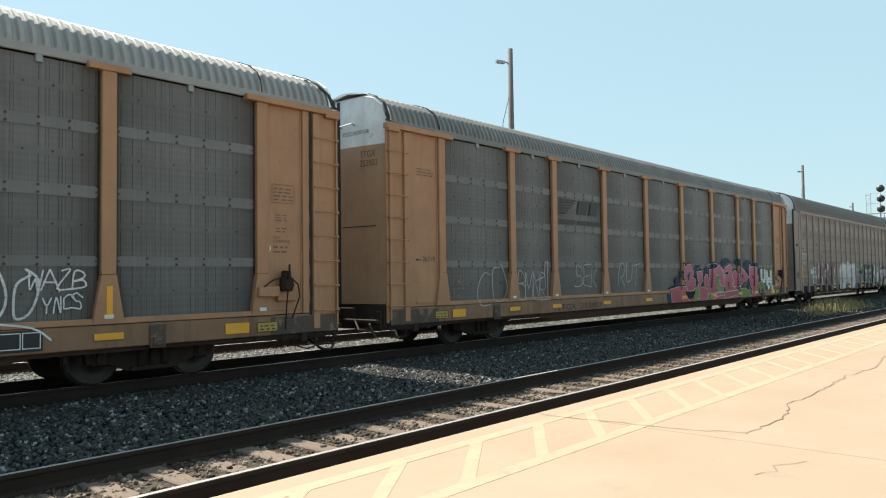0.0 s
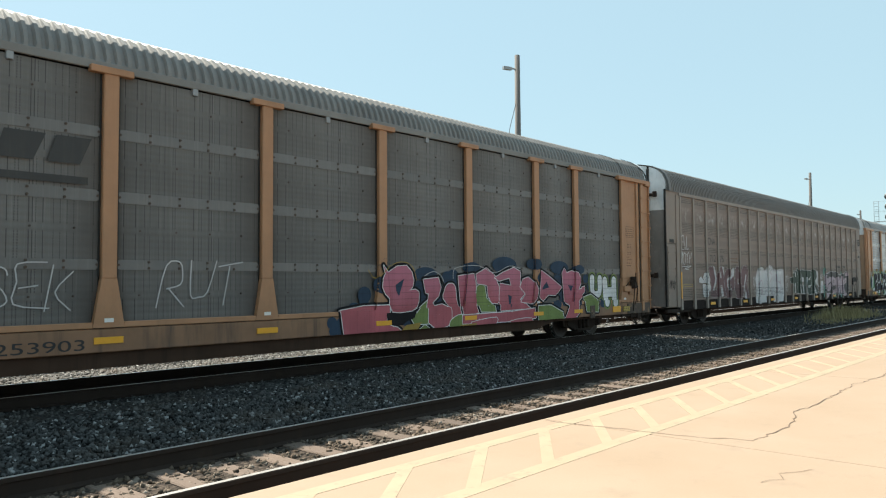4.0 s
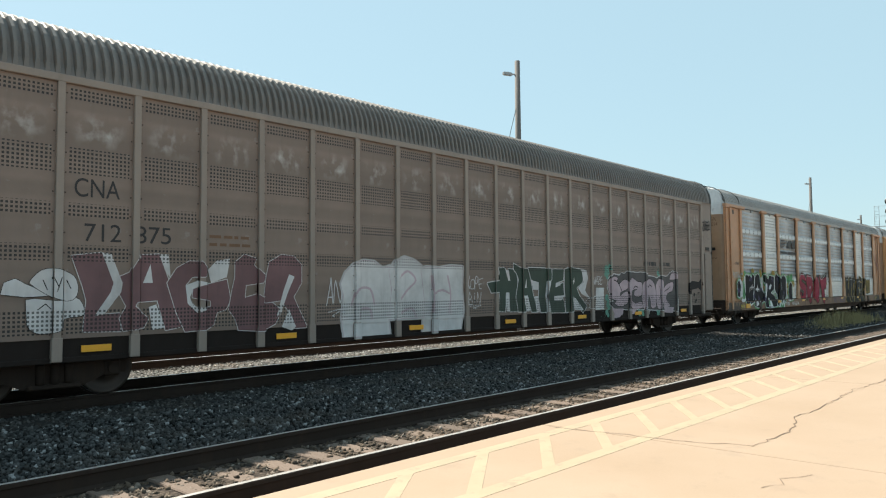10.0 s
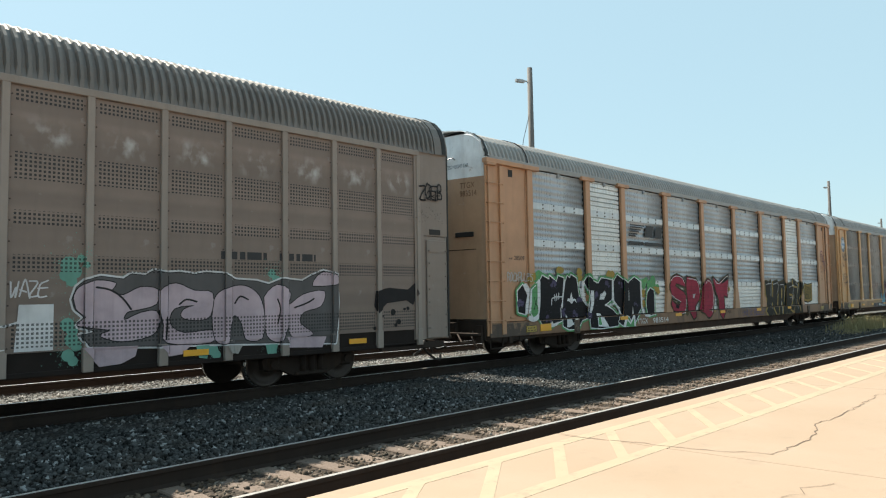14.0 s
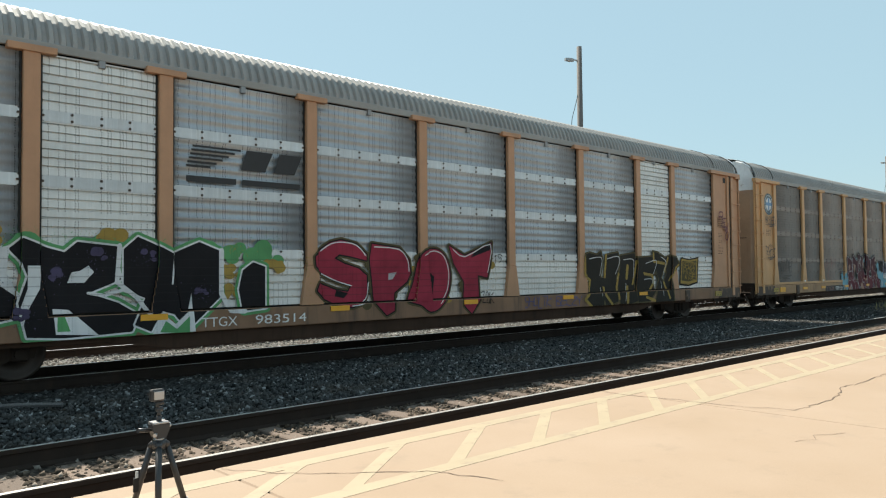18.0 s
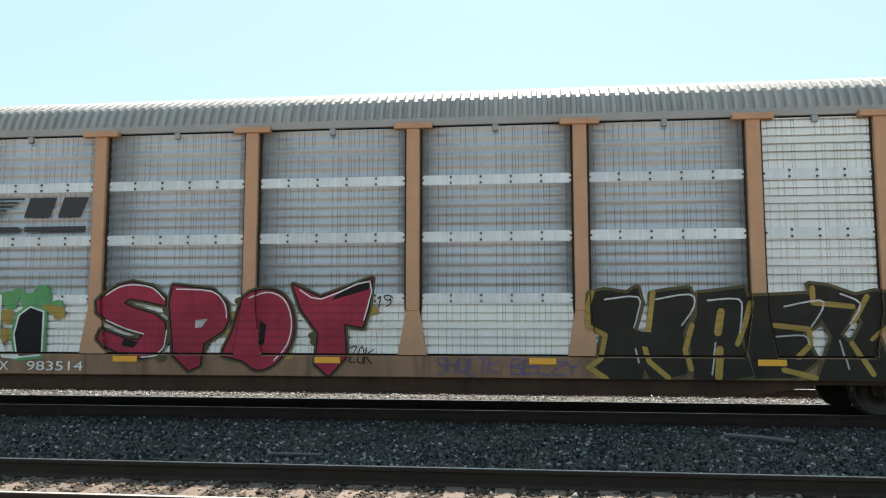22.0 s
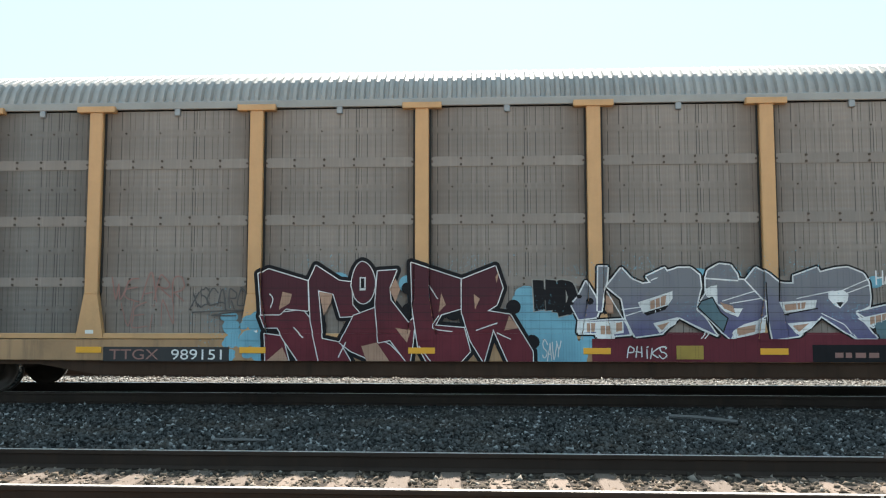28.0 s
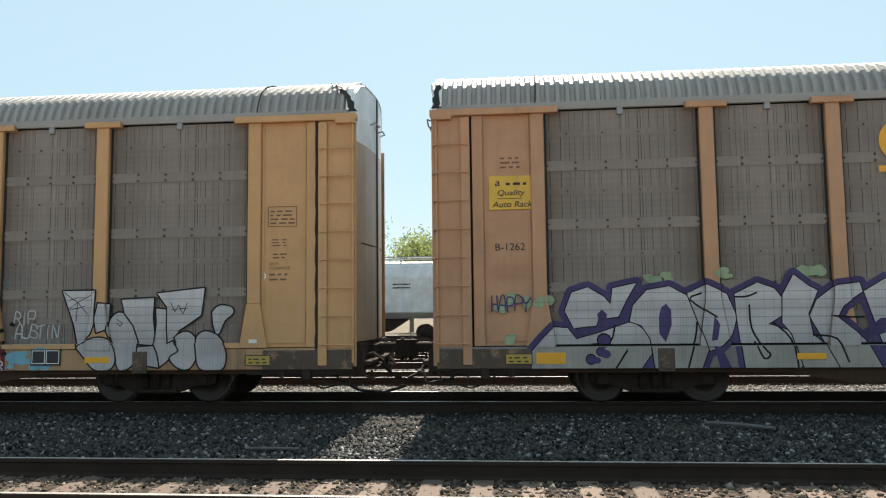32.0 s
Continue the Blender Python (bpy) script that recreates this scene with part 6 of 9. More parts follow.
s.shape([(15.62, 0.48), (16, 0.58), (16.22, 0.7), (16.36, 0.62), (16.26, 0.36), (15.7, 0.34)], GREEN)
s.shape([(14.96, 2), (15.08, 1.86), (15.18, 1.86), (15.4, 1.98), (15.7, 2), (15.86, 1.86), (15.92, 1.68), (15.88, 1.54), (15.78, 1.46), (15.98, 1.48), (16.08, 1.42), (16.08, 1.24), (16.02, 1.1), (15.8, 1.02), (15.46, 1), (15.22, 1.02), (15.14, 1.16), (15.14, 1.3), (15.02, 1.4), (14.94, 1.54), (14.96, 1.72), (15.02, 1.82)], PINK)
s.shape([(16.22, 1.7), (16.72, 1.74), (16.8, 1.52), (16.72, 1.32), (16.52, 1.18), (16.58, 1.1), (16.84, 1.14), (17.1, 1.04), (17.16, 0.72), (16.92, 0.62), (16.56, 0.6), (16.34, 0.74), (16.34, 1.14), (16.4, 1.38), (16.3, 1.4)], PINK)
s.shape([(16.88, 1.26), (16.92, 1.44), (17.02, 1.58), (17.2, 1.6), (17.3, 1.5), (17.34, 1.22), (17.46, 0.9), (17.48, 0.7), (17.16, 0.7), (17.12, 1.04)], PINK, True)
s.shape([(17.04, 0.66), (17.16, 0.8), (17.46, 0.88), (17.6, 0.72), (17.4, 0.42), (17.14, 0.38)], GREEN, True)
s.shape([(17.4, 1.78), (17.98, 1.84), (18.06, 1.56), (18, 1.08), (18.1, 0.9), (17.56, 0.84), (17.48, 1.1)], PINK)
s.shape([(18.08, 1.52), (18.36, 1.66), (18.46, 1.24), (18.72, 1.06), (18.78, 0.9), (18.2, 0.92), (18.04, 1.2)], GREEN)
s.shape([(18.06, 1.82), (18.46, 1.98), (18.78, 1.8), (18.96, 1.5), (19.04, 1.28), (18.9, 1.1), (18.66, 1.12), (18.52, 1.28), (18.48, 1.56), (18.1, 1.6)], PINK)
s.shape([(17.5, 0.86), (19.38, 0.88), (20.44, 0.94), (20.48, 0.68), (19.38, 0.64), (17.5, 0.66)], PINK)
s.shape([(17.82, 0.68), (18.8, 0.76), (18.66, 0.54), (18.24, 0.48), (17.94, 0.56)], PINK, True)
s.shape([(19.36, 0.64), (20.28, 0.68), (20.24, 0.38), (19.8, 0.34), (19.48, 0.46)], PINK, True)
s.shape([(18.96, 0.92), (18.96, 1.28), (19, 1.6), (19.46, 1.54), (19.38, 1.74), (18.96, 1.66), (18.78, 1.74), (19.14, 1.88), (19.58, 2), (19.86, 1.9), (19.84, 1.5), (20.1, 1.38), (19.84, 1.18), (20.24, 0.94)], PINK)
s.shape([(19.84, 1.5), (19.96, 1.7), (20.2, 1.76), (20.48, 1.62), (20.6, 1.42), (20.52, 1.18), (20.34, 1.06), (19.88, 1.12), (20.08, 1.32)], PINK)
s.shape([(20.58, 1), (21.18, 1), (21.76, 0.8), (21.9, 0.42), (20.62, 0.44)], GREEN)
s.shape([(20.7, 1.6), (20.76, 1.96), (21.14, 1.8), (21.8, 1.48), (21.48, 1.26), (21.14, 1.28), (20.84, 1.1), (20.64, 1.22)], PINK)
s.shape([(22.94, 1.18), (23.34, 1.26), (23.72, 1.1), (23.7, 0.74), (23.04, 0.76)], GREEN)
s.shape([(21.92, 1.04), (21.82, 1.88), (21.94, 2), (22.06, 1.88), (22.32, 1.94), (22.6, 1.88), (22.76, 1.66), (22.58, 1.4), (23, 1.5), (23, 1.34), (22.6, 1.08), (22.64, 0.74), (22.3, 0.52), (21.86, 0.28), (21.7, 0.42), (21.98, 0.7), (22.14, 0.96)], PINK)
s.end()
s.poly([(15.36, 1.58), (15.62, 1.72), (15.46, 1.34), (15.38, 1.46)], BLUE_DARK)
s.poly([(19.32, 1.32), (19.48, 1.26), (19.38, 0.96)], BLUE_DARK)
s.poly([(21.06, 1.64), (21.16, 1.48), (20.76, 1.4)], BLUE_DARK)
s.poly([(22.12, 1.54), (22.38, 1.52), (22.26, 1.34)], BLUE_DARK)
s.poly([(15.04, 1), (15.46, 0.98), (15.96, 1), (15.88, 0.86), (15.66, 0.8), (15.52, 0.72), (15.2, 0.76), (15.08, 0.82)], BLACKP)
s.poly([(15.46, 0.58), (15.64, 0.72), (16.12, 0.76), (16, 0.62), (15.6, 0.54)], GOLD_DULL)
s.poly([(17.4, 0.64), (18.04, 0.66), (17.88, 0.54), (17.48, 0.56)], GOLD_DULL)
s.stroke(curve([(14.58, 1.9), (14.78, 1.72), (15.14, 1.96), (15.54, 2.08), (15.88, 1.98), (16, 1.68)]), 0.016, GOLD_DULL)
s.stroke(curve([(16.26, 1.78), (16.54, 1.88), (16.78, 1.8), (16.9, 1.64)]), 0.014, CHALK)
s.stroke(curve([(17.22, 1.72), (17.26, 1.94), (17.66, 2.02), (18.2, 2.02), (18.78, 1.86), (19.38, 2.04), (19.84, 1.98)]), 0.016, CHALK)
for x in (16.6, 17.5, 18.7, 20.0, 21.2, 22.3):
    s.mist(x, 1.45, 0.4, 0.25, WHITEP, 22, (0.004, 0.010))
s.letters([("U", 23.25, 24.1, 1.1, 1.85), ("H", 24.0, 24.95, 0.85, 1.80)], WHITEP, BLACKP, halo=GREEN, fat=0.38, edge=0.03, halo_w=0.05, soft=True)
s.tag("CO", 2.95, 4.2, 1.0, 1.85, CHALK, 0.022, 0.16)
s.tag("BMNR", 4.75, 6.0, 1.0, 1.7, CHALK, 0.018, 0.16)
s.stroke([(5.55, 1.5), (5.95, 1.6), (6.0, 2.0), (6.12, 2.02), (6.1, 0.98), (5.5, 0.98)], 0.025, CHALK)
s.tag("SEK", 7.5, 8.85, 1.3, 1.9, CHALK, 0.02, 0.16)
s.tag("RUT", 10.05, 11.6, 1.3, 2.0, CHALK, 0.022, 0.16)
s.mist(2.3, 1.4, 0.25, 0.3, MINT, 70, (0.01, 0.03))
s.done(car_b, "graffiti", "pink block graffiti with white outlines over dark blue and green")
stripes_mark(car_b, 6.68, 9.05, 3.05, 3.85, FADED)
stencil(car_b, "TTGX", 6.5, 7.5, 0.66, 0.82, INK, -HW + 0.002)
stencil(car_b, "253903", 7.75, 8.95, 0.66, 0.82, INK, -HW + 0.002)
bars(car_b, 0.95, 1.5, 3.9, 4.1, 3, INK_BROWN, -HW + 0.055, 2)
bars(car_b, 0.92, 1.06, 1.98, 2.09, 1, INK, -HW + 0.056, 4)
stencil(car_b, "26719", 1.13, 1.53, 1.98, 2.09, INK, -HW + 0.055)
door_stencils(car_b, 25.47)
brake_gear(car_b, 26.2, TAN_DULL)

# third car, taupe
s = Spray(RT, 3)
s.tag("EVL", 1.25, 1.85, 2.75, 3.25, WHITEC, 0.028, 0.16)
s.tag("MOTY", 1.1, 2.05, 2.25, 2.65, WHITEC, 0.028, 0.16, under=True)
s.begin(WHITEC, 0.012, None, 0)
s.shape([(3.62, 2.14), (4.06, 2.2), (4.24, 1.74), (4.2, 1.6), (4, 1.26), (4.34, 1.28), (4.36, 1), (3.8, 1.02), (3.84, 1.48), (3.78, 1.7)], MAROON_C)
s.shape([(4.34, 1.56), (4.34, 1.84), (4.48, 1.9), (4.66, 2.18), (4.96, 2.2), (5.2, 1.6), (5.42, 1.04), (5.08, 0.98), (4.94, 1.46), (4.6, 1.44), (4.56, 1.38), (4.8, 1.18), (4.72, 1.04), (4.4, 1), (4.34, 1.2), (4.44, 1.38)], MAROON_C)
s.shape([(5.1, 1.74), (5.26, 1.98), (5.48, 2.1), (5.7, 2.1), (5.82, 1.96), (5.76, 1.84), (5.54, 1.84), (5.42, 1.7), (5.46, 1.46), (5.64, 1.3), (5.88, 1.34), (5.88, 1.44), (5.54, 1.5), (5.56, 1.66), (6.18, 1.8), (6.26, 1.44), (6.16, 1.28), (6, 1.24), (5.94, 1.04), (5.82, 0.96), (5.42, 0.94), (5.26, 1.26)], MAROON_C)
s.shape([(6.34, 1.84), (6.34, 2.1), (6.52, 2.24), (6.78, 2.18), (6.72, 2.06), (6.98, 1.84), (6.88, 1.74), (6.56, 1.7), (6.54, 1.48), (6.78, 1.54), (7.06, 1.42), (7.32, 1.24), (7.18, 1), (6.92, 0.88), (6.42, 0.92), (6.34, 1.14), (6.22, 1.28), (6.28, 1.6)], MAROON_C)
s.shape([(6.98, 1.86), (7.04, 2.12), (7.3, 2.26), (7.58, 2.24), (7.76, 2.08), (7.76, 1.74), (7.58, 1.48), (7.9, 0.9), (7.58, 0.9), (7.52, 1.14), (7.32, 1.42), (6.92, 1.38)], MAROON_C)
s.end()
s.poly([(4.06, 2.2), (4.2, 2.18), (4.38, 1.74), (4.36, 1.6), (4.12, 1.28), (3.96, 1.24), (4.2, 1.6), (4.24, 1.74)], WHITEC)
s.poly([(4.82, 2.04), (4.86, 1.74), (4.7, 1.74)], WHITEC)
s.poly([(4.96, 2.2), (5.12, 2.2), (5.16, 1.82), (5.08, 1.9)], WHITEC)
s.poly([(4.8, 1.36), (4.92, 1.4), (5.08, 1.02), (4.86, 1)], WHITEC)
s.poly([(5.42, 1.7), (5.64, 1.78), (5.82, 1.74), (5.56, 1.64), (5.5, 1.5), (5.56, 1.36), (5.82, 1.3), (5.64, 1.24), (5.46, 1.4)], WHITEC)
s.poly([(5.82, 1.96), (5.98, 2.12), (6.24, 2.16), (6.18, 1.84), (5.88, 1.74)], WHITEC)
s.poly([(7.48, 1.9), (7.6, 1.86), (7.46, 1.58), (7.32, 1.24), (7.2, 1.1), (7.36, 1.62)], WHITEC)
s.poly([(7.32, 0.94), (7.48, 1.26), (7.64, 0.92), (7.56, 0.86)], WHITEC)
s.begin(BLACKC, 0.008, None, 0)
s.shape([(2.7, 1.58), (2.74, 1.74), (2.88, 1.8), (3.02, 1.72), (3.38, 1.56), (3.02, 1.54)], WHITEC)
s.shape([(3.02, 1.5), (3.44, 1.48), (3.7, 1.52), (3.8, 1.4), (3.8, 1.26), (3.54, 1.22), (3.5, 1.06), (3.2, 1.02), (3.04, 1.16)], WHITEC, True)
s.shape([(3.06, 1.74), (3.22, 1.92), (3.44, 1.94), (3.66, 1.84), (3.72, 1.66), (3.68, 1.52), (3.56, 1.48), (3.36, 1.54), (3.16, 1.66)], WHITEC, True)
s.end()
s.stroke([(3.24, 1.78), (3.3, 1.64)], 0.014, BLACKC)
s.stroke([(3.36, 1.84), (3.44, 1.68)], 0.014, BLACKC)
s.stroke([(3.48, 1.82), (3.42, 1.62)], 0.014, BLACKC)
s.stroke([(3.18, 1.36), (3.28, 1.44), (3.36, 1.36)], 0.014, BLACKC)
s.stroke([(3.56, 1.78), (3.62, 1.66)], 0.014, BLACKC)
s.lift = 0.003
s.begin(LILAC, 0.012, CHALK, 0.03)
s.shape([(8.82, 0.66), (8.74, 1.05), (8.8, 1.5), (8.72, 1.72), (8.84, 1.95), (9.06, 2.12), (9.32, 2.2), (9.62, 2.18), (9.86, 2.04), (10.06, 2.1), (10.1, 1.5), (10.04, 0.95), (10.08, 0.66)], WHITEC)
s.shape([(10.02, 0.98), (10.12, 1.6), (10.04, 2.0), (10.2, 2.2), (10.5, 2.3), (10.8, 2.24), (11.02, 2.12), (11.14, 1.6), (11.1, 0.98)], WHITEC)
s.shape([(11.06, 0.66), (11.12, 1.4), (11.02, 2.02), (11.16, 2.1), (11.6, 2.08), (12.02, 2.14), (12.44, 2.12), (12.4, 1.6), (12.46, 1.1), (12.44, 0.98), (12.36, 0.66)], WHITEC)
s.end()
for pts in ([(9.0, 1.3), (9.15, 1.6), (9.5, 1.62), (9.62, 1.3)], [(9.2, 1.02), (9.25, 1.2), (9.5, 1.2), (9.55, 1.0)], [(10.35, 1.85), (10.6, 2.0), (10.85, 1.8), (10.6, 1.6), (10.4, 1.4)], [(10.4, 1.1), (10.7, 1.2), (10.85, 1.0)], [(11.35, 1.9), (11.4, 1.5), (11.38, 1.1)], [(11.9, 1.9), (12.0, 1.5), (11.95, 1.05)], [(11.4, 1.5), (11.7, 1.58), (11.96, 1.5)]):
    s.stroke(curve(pts), 0.05, LILAC)
s.tag("AN", 8.35, 8.75, 1.3, 1.75, WHITEC, 0.022, 0.16, under=True)
s.tag("COPE", 12.55, 13.15, 1.6, 1.85, WHITEC, 0.016, 0.16)
s.tag("BIN", 12.6, 13.1, 1.25, 1.5, WHITEC, 0.016, 0.16, under=True)
s.begin(WHITEC, 0.022, None, 0)
s.shape([(13.74, 2.12), (14.06, 2.12), (14.2, 1.8), (14.28, 1.8), (14.2, 2.1), (14.54, 2.08), (14.6, 1.72), (14.52, 1.38), (14.6, 1.02), (14.24, 1.02), (14.24, 1.5), (14.1, 1.5), (14.06, 1.02), (13.8, 1.04), (13.78, 1.44), (13.82, 1.52), (13.5, 1.5), (13.34, 1.74), (13.84, 1.8)], GREENC)
s.shape([(14.42, 2.24), (14.78, 2.12), (15.1, 2.1), (15.18, 1.78), (15.28, 1.42), (15.52, 0.98), (15.2, 0.98), (15.06, 1.36), (14.8, 1.42), (14.9, 1), (14.62, 1), (14.52, 1.38), (14.64, 1.82), (14.56, 1.98), (14.44, 2.08)], GREENC)
s.shape([(15.06, 2.14), (15.62, 2.14), (16.16, 2.12), (16.18, 1.82), (15.96, 1.8), (15.86, 1.44), (15.9, 0.96), (15.6, 0.96), (15.52, 1.24), (15.54, 1.76), (15.2, 1.82)], GREENC)
s.shape([(16.2, 2.12), (16.78, 2.12), (16.74, 1.82), (16.36, 1.74), (16.34, 1.62), (16.74, 1.76), (16.74, 1.54), (16.78, 1.38), (16.28, 1.24), (16.72, 1.3), (16.82, 0.92), (16.04, 0.94), (15.88, 1.4), (15.96, 1.72), (16.18, 1.82)], GREENC)
s.shape([(16.8, 2.12), (17.08, 2.18), (17.64, 2.14), (17.8, 2), (17.74, 1.76), (17.42, 1.6), (17.58, 1.36), (17.96, 1.08), (17.78, 0.88), (17.3, 1.2), (17.16, 1.36), (17.18, 0.94), (16.86, 0.92), (16.8, 1.54)], GREENC)
s.end()
s.poly([(14.1, 2.08), (14.22, 2.06), (14.28, 1.8), (14.2, 1.8)], WHITEC)
s.poly([(14.1, 1.48), (14.22, 1.48), (14.26, 1.02), (14.12, 1.02), (14.08, 1.3)], WHITEC)
s.poly([(14.92, 1.86), (14.98, 1.6), (14.84, 1.62)], WHITEC)
s.poly([(14.8, 1.4), (15.02, 1.42), (15.16, 1), (14.9, 1)], WHITEC)
s.poly([(15.2, 1.8), (15.54, 1.76), (15.5, 1.56), (15.28, 1.56)], WHITEC)
s.poly([(15.32, 1.38), (15.5, 1.4), (15.62, 0.98), (15.44, 0.98)], WHITEC)
s.poly([(16.36, 1.74), (16.58, 1.76), (16.6, 1.68), (16.34, 1.62)], WHITEC)
s.poly([(16.28, 1.38), (16.78, 1.4), (16.64, 1.26), (16.28, 1.26)], WHITEC)
s.poly([(15.92, 1.8), (16.08, 1.78), (15.92, 1.4), (16.04, 0.98), (15.92, 0.96), (15.84, 1.4)], WHITEC)
s.poly([(17.16, 1.82), (17.3, 1.88), (17.32, 1.76), (17.18, 1.7)], WHITEC)
s.poly([(17.7, 2.16), (17.98, 2.1), (18.06, 1.88), (17.88, 1.52), (18.14, 1.28), (17.7, 1.42), (17.5, 1.6), (17.8, 1.76)], WHITEC)
s.poly([(17.22, 1.36), (17.38, 1.3), (17.8, 0.96), (17.3, 0.98)], WHITEC)
s.stroke(curve([(17.88, 1.48), (18.2, 1.3), (18.64, 1.4)]), 0.03, WHITEC)
s.poly([(18.45, 0.95), (18.5, 1.6), (18.95, 1.6), (18.95, 0.95)], WHITEC)
s.tag("WAZE", 18.38, 18.86, 1.70, 1.92, WHITEC, 0.022, 0.18)
s.tag("UISL", 17.6, 18.3, 1.0, 1.25, WHITEC, 0.018, 0.14)
s.lift = 0.001
for x, z, r in ((19.16, 2.16, 0.13), (19.12, 2.02, 0.1), (19.32, 2.26, 0.06), (20.06, 1.96, 0.09), (22.58, 2.08, 0.08), (22.7, 1.98, 0.06), (19.14, 1.3, 0.1), (19.2, 1.08, 0.1), (19.16, 0.86, 0.09), (21.44, 0.8, 0.1), (22.56, 0.76, 0.08)):
    s.disc(x, z, r, TEAL, 12)
    s.disc(x + 0.07, z - 0.09, r * 0.8, TEAL, 12)
    s.mist(x, z, 0.12, 0.14, TEAL, 200, (0.004, 0.014))
s.begin(BLACKC, 0.012, WHITEC, 0.03)
s.shape([(19.2, 1.66), (19.26, 1.84), (19.38, 1.94), (19.6, 2), (19.94, 1.96), (20.06, 2.04), (20.28, 2.02), (20.42, 2.1), (20.62, 2.06), (20.84, 2.08), (21.1, 2.04), (21.3, 2.08), (21.62, 2.06), (21.86, 1.96), (22.26, 1.94), (22.52, 1.88), (22.8, 1.98), (23.24, 1.94), (23.44, 2.04), (23.72, 2.14), (24.02, 2.08), (24.08, 1.54), (23.96, 0.78), (23.22, 0.82), (21.44, 0.9), (20.48, 0.92), (19.44, 0.98), (19.32, 1.14), (19.54, 1.18), (19.28, 1.28), (19.38, 1.4), (19.24, 1.52)], SHADE)
s.end()
s.begin(BLACKC, 0.016, None, 0)
s.shape([(19.22, 1.68), (19.3, 1.84), (19.54, 1.94), (19.82, 1.9), (19.76, 1.78), (19.94, 1.72), (20.2, 1.84), (20.48, 1.8), (20.46, 1.58), (20.2, 1.5), (20, 1.46), (19.96, 1.34), (20.2, 1.44), (20.46, 1.46), (20.5, 1.24), (20.36, 1.08), (19.92, 1.02), (19.6, 1.12), (19.74, 1.2), (19.28, 1.28), (19.38, 1.4), (19.26, 1.52)], LILAC, True)
s.shape([(20.5, 1.78), (20.78, 1.9), (21.1, 1.78), (21.42, 1.74), (21.38, 1.36), (21.1, 1.3), (20.88, 1.36), (20.92, 1.48), (21.1, 1.54), (20.76, 1.5), (20.68, 1.26), (20.92, 1.1), (21.42, 1.12), (21.4, 0.92), (20.62, 0.96), (20.56, 1.24), (20.5, 1.5)], LILAC, True)
s.shape([(21.46, 1.64), (21.6, 1.78), (21.86, 1.86), (22.1, 1.84), (22.32, 1.68), (22.42, 1.36), (22.38, 0.94), (22.06, 0.94), (21.98, 1.2), (21.84, 1.36), (21.74, 1.2), (21.7, 0.9), (21.48, 0.96), (21.42, 1.36)], LILAC, True)
s.shape([(22.42, 1.66), (22.7, 1.88), (22.98, 1.72), (22.92, 1.5), (23.26, 1.7), (23.74, 1.76), (23.66, 1.48), (23.28, 1.38), (23.18, 1.18), (23.48, 0.96), (23.04, 0.92), (22.9, 1.12), (22.76, 0.86), (22.48, 0.98), (22.44, 1.36)], LILAC, True)
s.shape([(23.48, 1.86), (23.56, 2.02), (23.74, 2.12), (24.02, 2.06), (24.04, 1.9), (23.72, 1.86)], LILAC, True)
s.end()
s.poly([(19.34, 0.96), (20.18, 0.94), (20.14, 0.78), (19.92, 0.68), (19.6, 0.66), (19.48, 0.8)], LILAC)
s.poly([(20.52, 0.92), (21.06, 0.9), (20.9, 0.76), (20.68, 0.74)], LILAC)
s.poly([(21.14, 0.88), (21.38, 0.88), (21.34, 0.66), (21.2, 0.68)], TEAL)
s.poly([(21.68, 0.86), (22, 0.84), (21.92, 0.7), (21.76, 0.72)], GREYP)
s.poly([(22.46, 0.82), (22.72, 0.82), (22.66, 0.62), (22.5, 0.66)], TEAL)
s.poly([(22.86, 0.94), (23.8, 0.9), (23.7, 0.7), (22.96, 0.74)], LILAC)
s.stroke(curve([(19.54, 1.84), (19.74, 1.8), (19.92, 1.68), (20.06, 1.5)]), 0.03, BLACKC)
s.stroke(curve([(20.62, 1.36), (20.6, 1.02)]), 0.03, BLACKC)
s.stroke(curve([(21.84, 1.56), (21.94, 1.68), (22.1, 1.62)]), 0.03, BLACKC)
s.stroke(curve([(21.14, 1.6), (20.96, 1.64), (20.84, 1.56)]), 0.03, BLACKC)
s.stroke(curve([(22.7, 1.62), (22.76, 1.44), (22.7, 1.18)]), 0.03, BLACKC)
s.stroke(curve([(23.06, 1.46), (23.34, 1.54), (23.5, 1.62)]), 0.03, BLACKC)
s.lift = 0.004
s.poly([(25.0, 1.45), (25.05, 1.75), (25.4, 1.82), (25.95, 1.78), (26.15, 1.92), (26.25, 1.7), (26.1, 1.45), (25.9, 1.55), (25.35, 1.5), (25.1, 1.3)], BLACKC)
s.cloud(25.0, 26.0, 0.9, 1.4, BLACKC, 8, r=(0.03, 0.08))
s.tag("ZOEB", 26.28, 27.0, 3.76, 4.06, BLACKC, 0.035)
s.tag("OBF", 26.5, 26.95, 3.74, 3.95, BLACKC, 0.02, 0.2)
for k in range(5):
    s.mist(26.05 + 0.2 * k, 3.35 + 0.1 * (k % 2), 0.09, 0.08, DUST_DARK, 40, (0.006, 0.022))
s.tag("AMAY", 0.16, 0.62, 1.35, 1.62, BLACKC, 0.02)
s.done(car_c, "graffiti", "maroon, white, green and lilac graffiti along the lower side")
stencil(car_c, "CNA", 3.65, 4.32, 3.02, 3.30, INK, -HW + 0.044)
stencil(car_c, "712", 3.80, 4.35, 2.36, 2.63, INK, -HW + 0.044)
stencil(car_c, "875", 4.57, 5.16, 2.36, 2.63, INK, -HW + 0.044)
bars(car_c, 5.85, 6.65, 2.35, 2.62, 2, INK_BROWN, -HW + 0.046, 6)
